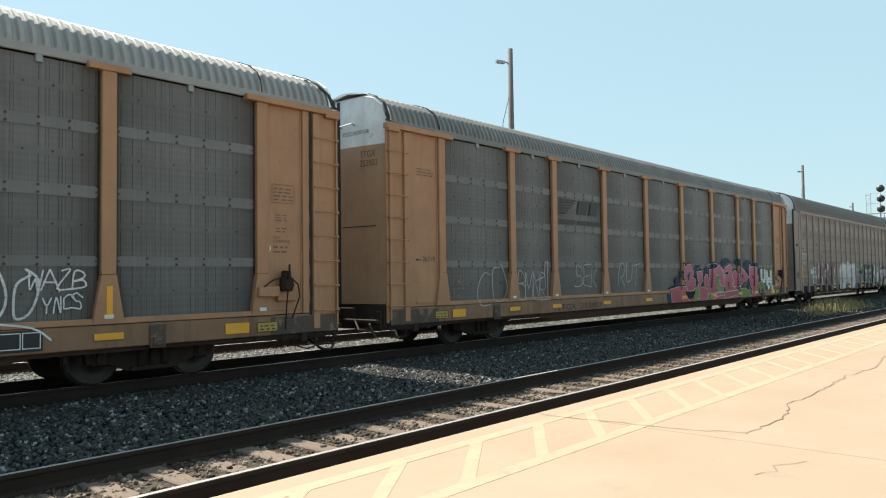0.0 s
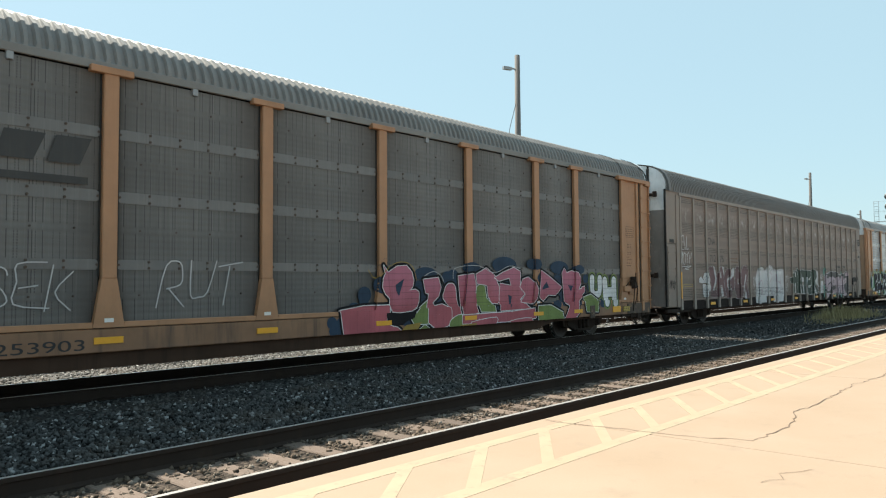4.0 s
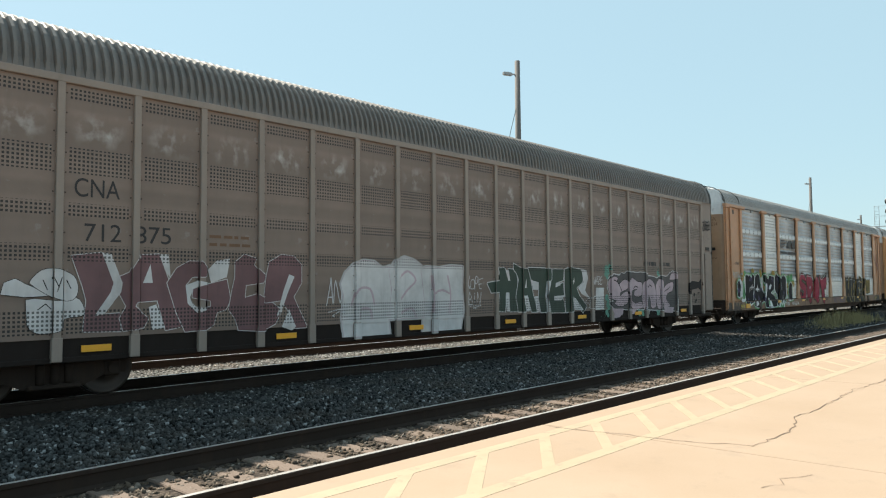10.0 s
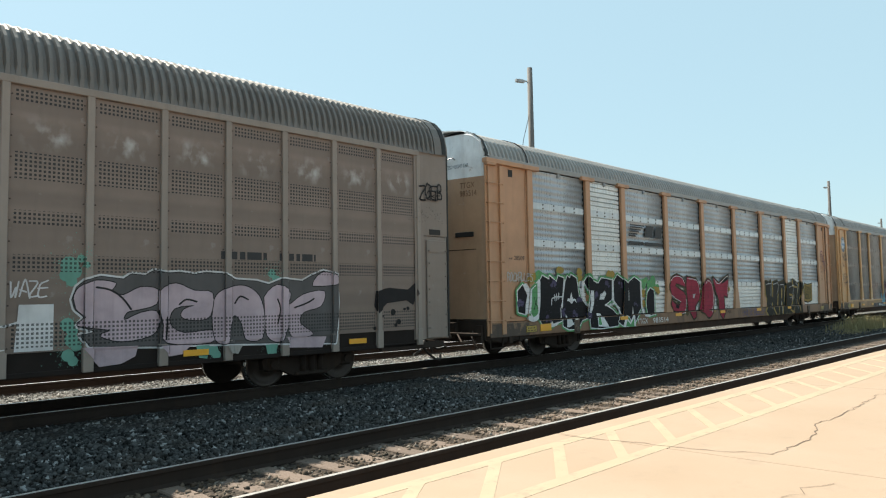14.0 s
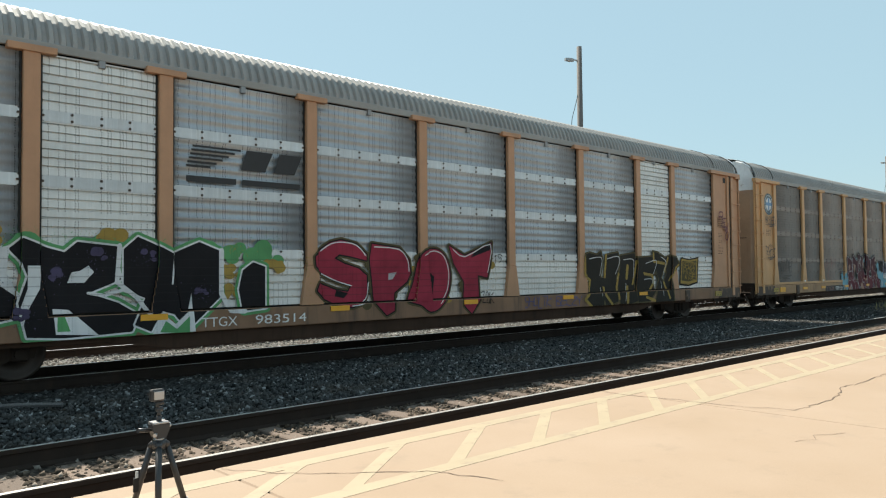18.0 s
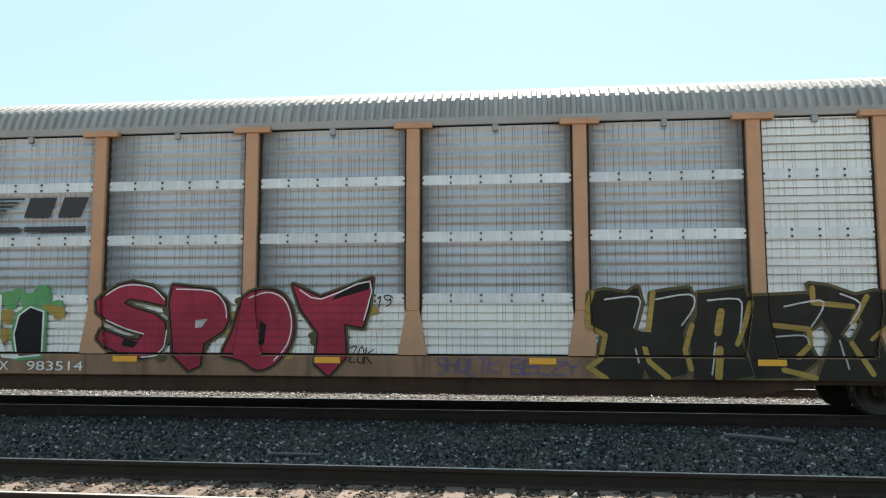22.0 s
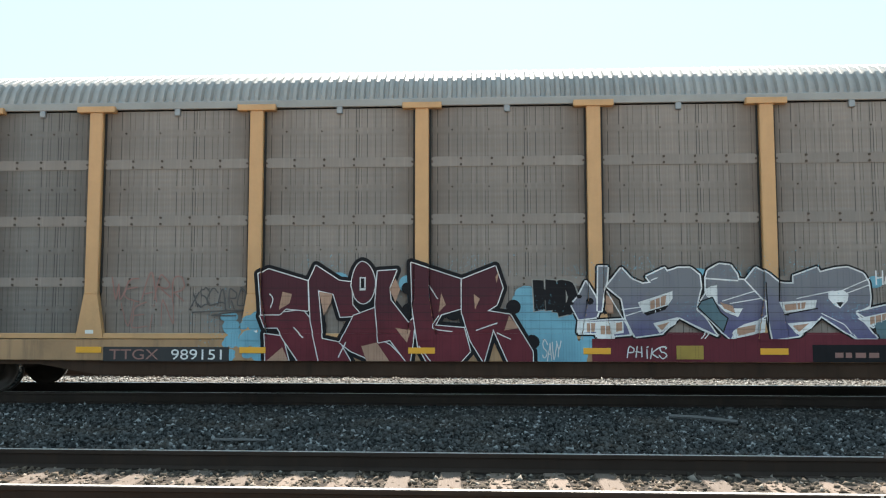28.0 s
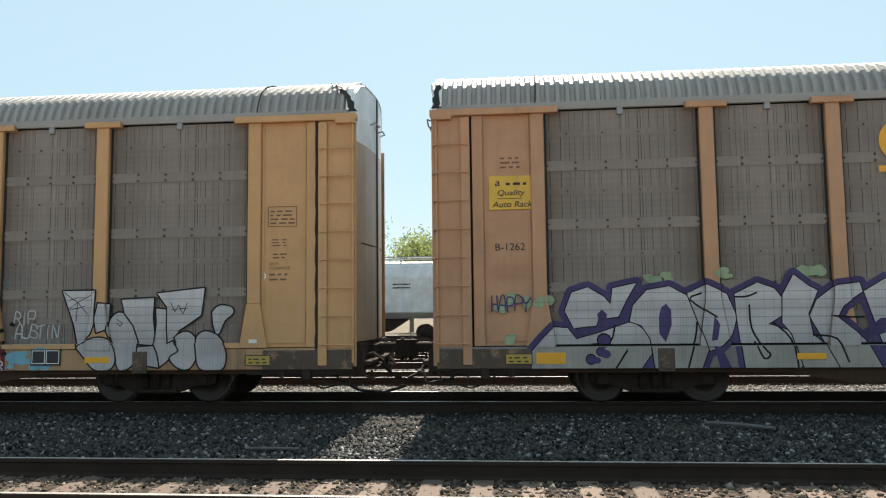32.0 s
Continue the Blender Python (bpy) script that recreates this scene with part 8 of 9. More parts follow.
s.shape([(15.02, 2.16), (15.18, 2.16), (15.16, 1.92), (15.1, 1.76), (15.06, 1.44), (15, 1.44)], INDIGO)
s.shape([(15.16, 1.84), (15.4, 2.14), (15.56, 1.96), (15.74, 1.88), (15.88, 1.9), (15.8, 2), (16.1, 2.14), (16.14, 2.08), (16.32, 2.14), (16.52, 2.14), (16.66, 2.02), (16.68, 1.82), (16.62, 1.6), (16.6, 1.48), (16.74, 1.32), (16.92, 1.04), (16.66, 1.16), (16.32, 1.34), (16.04, 1.08), (15.6, 1.02), (15.46, 1.32), (15.4, 1.64)], INDIGO)
s.shape([(16.76, 1.96), (17.38, 1.94), (17.5, 1.8), (17.7, 1.62), (17.72, 1.4), (17.54, 1.26), (17.34, 1.16), (17.12, 0.98), (17.02, 1.08), (16.82, 1.3), (16.62, 1.46), (16.7, 1.64), (16.76, 1.72)], INDIGO)
s.shape([(16.76, 1.98), (16.8, 2.1), (16.98, 2.2), (17.16, 2.18), (17.26, 2.04), (17.28, 1.94)], INDIGO)
s.shape([(17.4, 1.94), (17.56, 2.14), (17.74, 2.04), (17.9, 1.9), (18.02, 1.88), (18.16, 1.88), (18.16, 2), (18.54, 2.14), (18.58, 2.06), (18.82, 2.12), (19.02, 2.14), (19.26, 2.04), (19.34, 1.9), (19.36, 1.66), (19.34, 1.52), (19.12, 1.4), (19.3, 1.18), (19.42, 1), (19.1, 1), (18.78, 1.22), (18.58, 1.36), (18.52, 1.3), (18.2, 1.04), (17.78, 0.98), (17.72, 1.32), (17.7, 1.6), (17.56, 1.76)], INDIGO)
s.shape([(19.14, 1.42), (19.74, 1.56), (19.68, 1.74), (19.88, 1.76), (19.88, 1.84), (20.22, 1.84), (20.22, 1.76), (20.48, 1.76), (20.48, 1.52), (20.56, 1.5), (20.56, 1.28), (20.36, 0.98), (19.8, 0.98), (19.74, 1.42), (19.38, 1.18), (19.3, 1.32)], INDIGO)
s.shape([(14.7, 1.26), (15.44, 1.3), (15.52, 1.06), (15.26, 1.04), (15.24, 0.98), (14.98, 1.02), (14.96, 1.08), (14.68, 1.08)], INDIGO)
s.end()
s.poly([(15.66, 1.58), (16.22, 1.76), (16.22, 1.64), (16.12, 1.5), (15.84, 1.4), (15.74, 1.4)], WHITEP)
s.poly([(15.9, 1.24), (16.3, 1.34), (16.26, 1.22), (16, 1.08)], WHITEP)
s.poly([(16.84, 1.84), (16.94, 1.86), (16.94, 1.56), (17.14, 1.48), (17.34, 1.48), (17.26, 1.34), (17.06, 1.42), (16.9, 1.58), (16.76, 1.68), (16.76, 1.8)], WHITEP)
s.poly([(17.34, 1.22), (17.68, 1.32), (17.66, 1.1), (17.12, 0.98), (17.18, 1.12)], WHITEP)
s.poly([(17.9, 1.58), (18.52, 1.62), (18.48, 1.46), (17.98, 1.38)], WHITEP)
s.poly([(18.04, 1.24), (18.52, 1.28), (18.42, 1.16), (18.2, 1.04)], WHITEP)
s.poly([(18.7, 1.74), (18.94, 1.78), (19.02, 1.7), (19, 1.6), (18.88, 1.48), (18.78, 1.54), (18.7, 1.64)], WHITEP)
s.poly([(19.14, 1.32), (19.72, 1.44), (19.66, 1.3), (19.34, 1.18)], WHITEP)
s.poly([(19.86, 1.66), (20.16, 1.66), (20.14, 1.5), (20, 1.5)], WHITEP)
s.poly([(19.74, 1.4), (19.82, 1.18), (19.96, 1), (19.86, 0.98), (19.76, 1.06)], WHITEP)
s.poly([(14.7, 1.26), (15.42, 1.28), (15.42, 1.08), (15.26, 1.06), (15.24, 0.98), (14.98, 1.02), (14.96, 1.1), (14.68, 1.08)], WHITEP)
s.poly([(15.86, 1.6), (16.12, 1.7), (16.1, 1.54), (15.86, 1.46)], CREAM)
s.poly([(15.96, 1.2), (16.16, 1.26), (16.04, 1.12)], CREAM)
s.poly([(16.98, 1.58), (17.18, 1.52), (17.22, 1.4), (17.04, 1.48)], CREAM)
s.poly([(17.24, 1.16), (17.54, 1.22), (17.52, 1.1), (17.24, 1.04)], CREAM)
s.poly([(18, 1.54), (18.34, 1.58), (18.32, 1.48), (18.02, 1.44)], CREAM)
s.poly([(18.12, 1.2), (18.38, 1.24), (18.22, 1.1)], CREAM)
s.poly([(19.34, 1.34), (19.6, 1.4), (19.58, 1.3), (19.34, 1.22)], CREAM)
s.poly([(19.96, 1.62), (20.08, 1.64), (20.08, 1.52), (20.02, 1.52)], CREAM)
s.poly([(20.08, 1.48), (20.36, 1.18), (20.32, 1.1), (20.16, 1.24)], CREAM)
s.poly([(14.82, 1.24), (14.96, 1.24), (14.94, 1.1), (14.82, 1.1)], CREAM)
s.poly([(15.04, 1.2), (15.2, 1.2), (15.2, 1.06), (15.04, 1.06)], CREAM)
s.poly([(15.3, 1.24), (15.4, 1.26), (15.4, 1.12), (15.3, 1.1)], CREAM)
s.poly([(15.14, 1.7), (15.26, 1.64), (15.26, 1.4), (15.14, 1.4)], CREAM)
s.poly([(16.68, 1.6), (16.86, 1.66), (16.98, 1.42), (17.1, 1.32), (17.02, 1.1), (16.76, 1.36), (16.62, 1.5)], SKYB_DIM)
s.poly([(19.4, 1.24), (19.68, 1.32), (19.68, 1), (19.46, 1)], SKYB_DIM)
s.poly([(15.76, 1.4), (16.14, 1.52), (16.1, 1.46), (15.8, 1.36)], BLACKP)
s.poly([(18.82, 1.58), (18.94, 1.58), (18.88, 1.5)], BLACKP)
s.poly([(17.98, 1.38), (18.1, 1.42), (18.06, 1.36)], BLACKP)
s.poly([(15.08, 1.5), (15.16, 1.4), (15.1, 1.38)], BLACKP)
s.poly([(20, 1.48), (20.08, 1.46), (20.06, 1.36)], BLACKP)
s.stroke([(15.4, 1.46), (15.7, 1.5)], 0.016, WHITEP)
s.stroke([(15.46, 1.36), (15.72, 1.44)], 0.016, WHITEP)
s.stroke([(17.02, 1.6), (17.54, 1.76)], 0.016, WHITEP)
s.stroke([(17.14, 1.56), (17.62, 1.64)], 0.016, WHITEP)
s.stroke([(18.72, 1.68), (19.36, 1.96)], 0.016, WHITEP)
s.stroke([(18.82, 1.66), (19.36, 1.86)], 0.016, WHITEP)
s.stroke([(18.2, 1.64), (18.78, 1.76)], 0.016, WHITEP)
s.stroke([(15.16, 1.76), (15.58, 1.02)], 0.016, WHITEP)
s.stroke([(16.32, 1.32), (16.92, 1.04)], 0.016, WHITEP)
s.stroke([(16.54, 0.86), (16.76, 1.12)], 0.016, WHITEP)
s.stroke([(16.58, 0.84), (16.8, 1.1)], 0.016, WHITEP)
s.stroke([(19.88, 1.14), (20.1, 1.24)], 0.016, WHITEP)
s.stroke([(18.58, 1.4), (18.94, 1.22), (19.1, 1)], 0.016, WHITEP)
s.stroke([(15.94, 1.62), (15.94, 1.42)], 0.016, WHITEP)
s.stroke([(16.02, 1.66), (16.02, 1.46)], 0.016, WHITEP)
s.stroke([(18.2, 1.58), (18.2, 1.44)], 0.016, WHITEP)
s.stroke([(18.26, 1.58), (18.26, 1.46)], 0.016, WHITEP)
s.stroke([(19.42, 1.36), (19.42, 1.22)], 0.016, WHITEP)
s.stroke([(19.52, 1.38), (19.52, 1.26)], 0.016, WHITEP)
s.stroke([(14.88, 1.26), (14.88, 1.08)], 0.016, WHITEP)
s.stroke([(15.12, 1.28), (15.12, 1.04)], 0.016, WHITEP)
s.stroke([(20.38, 1.06), (20.52, 1.46)], 0.016, WHITEP)
s.stroke([(15.88, 1.94), (15.98, 1.98)], 0.016, WHITEP)
s.stroke([(16.68, 1.6), (16.86, 1.66), (16.98, 1.42), (17.1, 1.32), (17.02, 1.1), (16.76, 1.36), (16.62, 1.5), (16.68, 1.6)], 0.02, BLACKP)
s.stroke([(15.76, 1.4), (16.14, 1.52)], 0.02, BLACKP)
s.stroke([(17.98, 1.38), (18.52, 1.48)], 0.02, BLACKP)
s.stroke([(17.7, 1.9), (17.72, 1.16)], 0.02, BLACKP)
s.stroke([(17.92, 2.14), (17.9, 1.6)], 0.02, BLACKP)
s.begin(BLACKP, 0.026, None, 0)
s.shape([(21.9, 1.98), (22.52, 1.98), (22.5, 1.66), (22.5, 1.4), (22.44, 1.24), (22.28, 1.08), (22.2, 1.04), (22.12, 1.4)], SILVERP)
s.shape([(22.58, 1.76), (22.76, 1.74), (22.74, 1.32), (22.56, 1.26), (22.52, 1.5)], SILVERP)
s.shape([(22.2, 1), (22.5, 1.16), (22.76, 1.14), (22.9, 0.96), (22.88, 0.72), (22.76, 0.62), (22.52, 0.64), (22.36, 0.82)], SILVERP, True)
s.shape([(22.74, 1.28), (22.8, 1.5), (22.94, 1.6), (23.1, 1.52), (23.22, 1.32), (23.28, 1.06), (23.26, 0.78), (23.12, 0.64), (22.96, 0.64), (22.9, 0.94), (22.82, 1.12)], SILVERP, True)
s.shape([(22.98, 1.82), (23.56, 1.84), (23.54, 1.5), (23.6, 1.04), (23.32, 1.06), (23.2, 1.38), (23.04, 1.58)], SILVERP)
s.shape([(23.6, 1.66), (23.78, 1.64), (23.78, 1.32), (23.88, 1.12), (24.02, 0.96), (23.84, 0.78), (23.68, 0.66), (23.64, 0.92), (23.58, 1.08), (23.62, 1.4)], SILVERP)
s.shape([(23.62, 1.92), (24.46, 2), (24.4, 1.54), (24.16, 1.38), (24, 1.28), (23.98, 1.16), (23.82, 1.08), (23.8, 1.32), (23.8, 1.68)], SILVERP)
s.shape([(23.94, 1.16), (24.16, 1.26), (24.32, 1.12), (24.36, 0.88), (24.22, 0.64), (24.02, 0.66), (23.88, 0.82), (24.04, 0.94)], SILVERP, True)
s.shape([(24.6, 1.58), (24.74, 1.7), (24.94, 1.66), (24.96, 1.56), (24.82, 1.44), (24.7, 1.2), (24.62, 1.38)], SILVERP, True)
s.shape([(24.32, 1.12), (24.46, 1.26), (24.68, 1.2), (24.82, 1.02), (24.86, 0.8), (24.78, 0.62), (24.46, 0.62), (24.36, 0.76)], SILVERP, True)
s.shape([(23.3, 1), (23.58, 1.02), (23.64, 0.88), (23.68, 0.66), (23.3, 0.72)], SILVERP)
s.end()
s.stroke([(21.92, 1.96), (22.18, 1.78), (22.52, 1.96)], 0.012, BLACKP)
s.stroke([(22.18, 1.78), (22.16, 1.46)], 0.012, BLACKP)
s.stroke([(22.18, 1.78), (22, 1.66)], 0.012, BLACKP)
s.stroke([(22.02, 1.82), (22.16, 1.86), (22.3, 1.86)], 0.012, BLACKP)
s.stroke([(22.04, 1.66), (22.18, 1.68), (22.32, 1.72)], 0.012, BLACKP)
s.stroke([(22.18, 1.78), (22.36, 1.58)], 0.012, BLACKP)
s.stroke([(23.86, 1.76), (23.94, 1.6), (24, 1.72), (24.08, 1.56), (24.16, 1.76)], 0.012, BLACKP)
s.stroke([(23.88, 1.64), (24.16, 1.66)], 0.012, BLACKP)
s.stroke([(22.9, 1.48), (23, 1.42), (22.96, 1.36), (22.9, 1.42)], 0.012, BLACKP)
s.tag("PHIKS", 15.45, 16.1, 0.68, 0.85, WHITEP, 0.02)
s.tag("SAVY", 14.1, 14.4, 0.66, 0.92, WHITEP, 0.016)
s.tag("TAYLOR", 20.2, 20.85, 0.64, 0.78, WHITEP, 0.016)
s.tag("HALFDEAD", 19.45, 20.5, 1.86, 2.08, WHITEP, 0.022)
s.tag("RIP", 21.0, 21.4, 1.42, 1.62, CHALK, 0.022)
s.tag("AUSTIN", 21.05, 21.85, 1.18, 1.40, CHALK, 0.022)
s.tag("WEARR", 6.85, 8.1, 1.6, 2.0, SCRAWL_RED, 0.022, 0.2)
s.tag("VEIN", 7.0, 7.9, 1.15, 1.55, SCRAWL_RED, 0.018, 0.2)
s.tag("XSCARO", 8.2, 9.15, 1.5, 1.8, SCRAWL_BLACK, 0.022, 0.2, under=True)
s.tag("CNOTAB", 2.0, 3.3, 1.42, 1.9, SCRAWL_BLACK, 0.03, 0.22, under=True)
s.tag("CVMAE", 2.1, 3.2, 1.48, 1.82, SCRAWL_BLACK, 0.022, 0.22)
s.tag("HALFDEAD", 0.88, 1.72, 3.32, 3.58, SCRAWL_BLACK, 0.022, 0.14, under=True)
s.tag("RYCK", 0.9, 1.62, 2.08, 2.38, SCRAWL_BLACK, 0.026, 0.2, under=True)
s.done(car_e, "graffiti", "maroon, indigo and silver graffiti with white outlines on sky blue")
part("number_patch", boxes((18.4, 19.85, -HW - 0.004, -HW + 0.002, 0.62, 0.90)), BLACKP, car_e, "black patch with faded red lettering")
bars(car_e, 18.75, 19.45, 0.66, 0.88, 1, SCRAWL_RED, -HW - 0.004, 41)
part("small_plate", boxes((16.25, 16.68, -HW - 0.016, -HW + 0.002, 0.66, 0.88), bevel=0.003), GOLD_DULL, car_e, "small dull yellow plate")
part("number_patch", boxes((6.75, 8.9, -HW + 0.000, -HW + 0.008, 0.60, 0.84)), INK, car_e, "black patch behind the car's marks")
stencil(car_e, "TTGX", 6.86, 7.70, 0.63, 0.80, SCRAWL_RED, -HW - 0.003)
stencil(car_e, "989151", 7.92, 8.78, 0.63, 0.80, WHITE_INK, -HW - 0.003)
part("notice_plate", boxes((21.38, 21.92, -HW - 0.01, -HW - 0.004, 0.70, 0.98)), INK, car_e, "black data plate with white frames")
frame_box(car_e, 21.40, 21.64, 0.73, 0.96, WHITE_INK, -HW - 0.011)
frame_box(car_e, 21.66, 21.90, 0.73, 0.96, WHITE_INK, -HW - 0.011)


def emblem(car, x, z, r):
    y = -HW + 0.050
    bm = bmesh.new()
    for k, (rr, mi) in enumerate(((1.0, 0), (0.60, 1))):
        n = 40
        f = bm.faces.new([bm.verts.new((x + r * rr * math.cos(i * 2 * math.pi / n), y - 0.003 * (k + 1), z + r * rr * math.sin(i * 2 * math.pi / n))) for i in range(n)])
        f.material_index = mi
        f.normal_update()
    box(bm, x - r * 0.58, x + r * 0.58, y - 0.011, y - 0.009, z - r * 0.14, z + r * 0.14, mat=2)
    box(bm, x - r * 0.14, x + r * 0.14, y - 0.011, y - 0.009, z - r * 0.58, z - r * 0.141, mat=2)
    box(bm, x - r * 0.14, x + r * 0.14, y - 0.011, y - 0.009, z + r * 0.141, z + r * 0.58, mat=2)
    for i in range(22):
        a = math.radians(-60 + 300 * i / 21 + 0)
        px, pz = x + r * 0.8 * math.cos(a), z + r * 0.8 * math.sin(a)
        box(bm, px - 0.018, px + 0.018, y - 0.008, y - 0.006, pz - 0.03, pz + 0.03, mat=1)
    part("round_emblem", bm, [NAVY, ENAMEL_WHITE, ENAMEL_BLUE], car, "round navy and white emblem with a blue cross")


emblem(car_e, 1.28, 4.05, 0.41)
stencil(car_e, "24736", 1.22, 1.62, 2.41, 2.51, INK, -HW + 0.055)
bars(car_e, 0.88, 1.16, 2.41, 2.51, 1, INK, -HW + 0.056, 3)
bars(car_e, 1.05, 1.45, 2.85, 3.1, 4, INK_BROWN, -HW + 0.056, 5)
door_stencils(car_e, 25.47)

# sixth car
s = Spray(RR, 6)
for x, z in ((1.1, 1.6), (1.3, 1.74), (1.62, 1.66), (1.84, 1.7), (1.2, 1.1), (3.56, 2.04), (3.76, 2.07), (4.62, 2.13), (4.74, 2.1), (5.9, 2.12), (6.05, 2.15), (6.2, 2.16)):
    s.cloud(x - 0.09, x + 0.09, z - 0.06, z + 0.06, MINT, 4, r=(0.05, 0.09))
    s.mist(x, z, 0.13, 0.11, MINT, 160, (0.004, 0.014))
s.grimed = {SILVERP: GREYP}
s.begin(BLACKP, 0.018, PURPLE, 0.085)
s.shape([(2.16, 1.54), (2.28, 1.84), (2.54, 1.92), (2.8, 1.76), (2.9, 1.64), (2.94, 1.9), (3.32, 1.98), (3.16, 1.72), (3.02, 1.44), (2.7, 1.4), (2.66, 1.3), (2.3, 1.26)], SILVERP)
s.shape([(1.6, 0.52), (1.62, 0.9), (1.8, 1.1), (1.98, 1.28), (2.2, 1.26), (2.34, 1.08), (2.7, 1.18), (3.24, 1.36), (3.5, 1.16), (3.52, 0.84), (3.32, 0.56)], SILVERP)
s.shape([(3.2, 1.36), (3.26, 1.62), (3.48, 1.86), (3.84, 1.92), (4.12, 1.76), (4.46, 1.46), (4.48, 1.08), (4.3, 0.6), (3.58, 0.56), (3.52, 1.08), (3.38, 1.3)], SILVERP)
s.shape([(4.12, 1.8), (4.42, 1.94), (4.74, 1.78), (4.88, 1.42), (4.8, 1.14), (4.62, 0.96), (4.44, 0.88)], SILVERP)
s.shape([(4.86, 1.78), (5.22, 1.96), (5.48, 1.86), (5.64, 1.64), (5.56, 1.42), (5.36, 1.3), (5.72, 1.18), (5.92, 0.78), (5.78, 0.56), (4.98, 0.56), (4.92, 1.04), (4.88, 1.42)], SILVERP)
s.shape([(5.6, 1.76), (5.78, 2.08), (6, 1.9), (6.14, 1.82), (5.98, 1.46), (6.04, 1.12), (6.4, 0.82), (6.38, 0.56), (5.88, 0.56), (5.72, 1.14), (5.58, 1.32)], SILVERP)
s.shape([(6, 1.42), (6.12, 1.68), (6.42, 1.9), (6.78, 1.94), (6.82, 1.8), (6.5, 1.58), (6.4, 1.4), (6.82, 1.04), (7.04, 0.6), (6.44, 0.56)], SILVERP)
s.shape([(6.84, 1.8), (7.18, 2), (7.54, 2), (7.76, 1.4), (7.7, 0.56), (7.24, 0.56), (7.06, 1.06)], SILVERP)
s.end()
s.poly([(3.7, 1.58), (3.78, 1.64), (3.86, 1.54), (3.86, 1.3), (3.76, 1.02), (3.66, 1.16), (3.66, 1.42)], PURPLE)
s.poly([(2.68, 1.48), (2.76, 1.56), (2.84, 1.48), (2.82, 1.34), (2.7, 1.38)], PURPLE)
s.poly([(4.52, 1.44), (4.6, 1.3), (4.56, 1.06), (4.46, 1.04)], PURPLE)
s.poly([(6.78, 1.18), (7.08, 1.38), (7.58, 1.38), (7.4, 1.26), (6.9, 1.06)], PURPLE)
s.poly([(4.5, 0.96), (4.62, 0.94), (4.78, 0.56), (4.6, 0.54)], PURPLE)
s.stroke(curve([(5.08, 1.6), (5.1, 1.24), (5.26, 0.94), (5.36, 0.82), (5.26, 0.76), (5.14, 1.02)]), 0.03, BLACKP)
s.stroke(curve([(4.86, 1.74), (5.04, 1.74), (5.2, 1.8)]), 0.03, BLACKP)
s.stroke(curve([(4.34, 1.8), (4.16, 1.7), (4.56, 1.42)]), 0.03, BLACKP)
s.stroke(curve([(4.08, 0.58), (4.22, 1.08), (4.26, 1.34)]), 0.03, BLACKP)
s.stroke(curve([(6.04, 1.12), (6.38, 1.06), (6.54, 0.7)]), 0.03, BLACKP)
s.stroke(curve([(6.34, 1.42), (6.58, 1.4), (6.82, 1.4)]), 0.03, BLACKP)
s.stroke(curve([(5.44, 1.32), (5.7, 1.06), (5.78, 0.62)]), 0.03, BLACKP)
s.stroke(curve([(2.6, 1), (2.88, 1.04), (2.96, 1.3)]), 0.03, BLACKP)
s.stroke(curve([(3.14, 0.9), (2.96, 0.62)]), 0.03, BLACKP)
s.stroke(curve([(3.76, 0.8), (3.62, 0.58)]), 0.03, BLACKP)
for x, z, r in ((2.78, 1.06, 0.12), (2.72, 0.88, 0.08), (2.56, 0.76, 0.09)):
    s.disc(x, z, r, BLACKP, 14)
    s.disc(x, z, r * 0.8, PURPLE, 14)
s.cloud(2.3, 2.9, 0.7, 1.0, PURPLE, 4, r=(0.04, 0.08))
s.tag("HAPPY", 0.95, 1.6, 1.55, 1.78, PURPLE, 0.022)
s.tag("DECK", 1.0, 1.6, 2.1, 2.3, TAN, 0.012)
s.done(car_f, "graffiti", "white bubble graffiti outlined in purple")
part("sign_plate", boxes((0.96, 1.72, -HW + 0.035, -HW + 0.047, 3.23, 3.80), bevel=0.004), SIGN_YELLOW, car_f, "yellow sign with black lettering")
stencil(car_f, "a", 1.06, 1.14, 3.63, 3.71, INK, -HW + 0.032, lean=0.2, weight=0.01)
bars(car_f, 1.24, 1.58, 3.62, 3.74, 1, INK, -HW + 0.034, 21)
stencil(car_f, "Quality", 1.10, 1.56, 3.44, 3.56, INK, -HW + 0.032, lean=0.2, weight=0.01)
stencil(car_f, "Auto Rack", 1.01, 1.68, 3.27, 3.37, INK, -HW + 0.032, lean=0.2, weight=0.01)
part("sign_rule", boxes((1.10, 1.52, -HW + 0.031, -HW + 0.034, 3.41, 3.42)), INK, car_f)
bm = bmesh.new()
for i in range(20):
    a0, a1 = radians(50 + 13 * i), radians(50 + 13 * (i + 1))
    prism(bm, [(7.56 + r * math.cos(a), 4.2 + r * math.sin(a)) for r, a in ((0.36, a0), (0.36, a1), (0.2, a1), (0.2, a0))], "y", PANEL_Y - 0.036, PANEL_Y - 0.034)
part("railway_mark", bm, REFLECT, car_f, "open yellow ring of a railway's mark")
part("mark_bar", boxes((7.18, 8.95, PANEL_Y - 0.036, PANEL_Y - 0.034, 3.70, 3.80)), REFLECT, car_f, "yellow bar of a railway's mark")
stencil(car_f, "B-1262", 1.05, 1.54, 2.55, 2.67, INK, -HW + 0.055)
bars(car_f, 1.15, 1.5, 3.92, 4.15, 3, INK_BROWN, -HW + 0.056, 8)


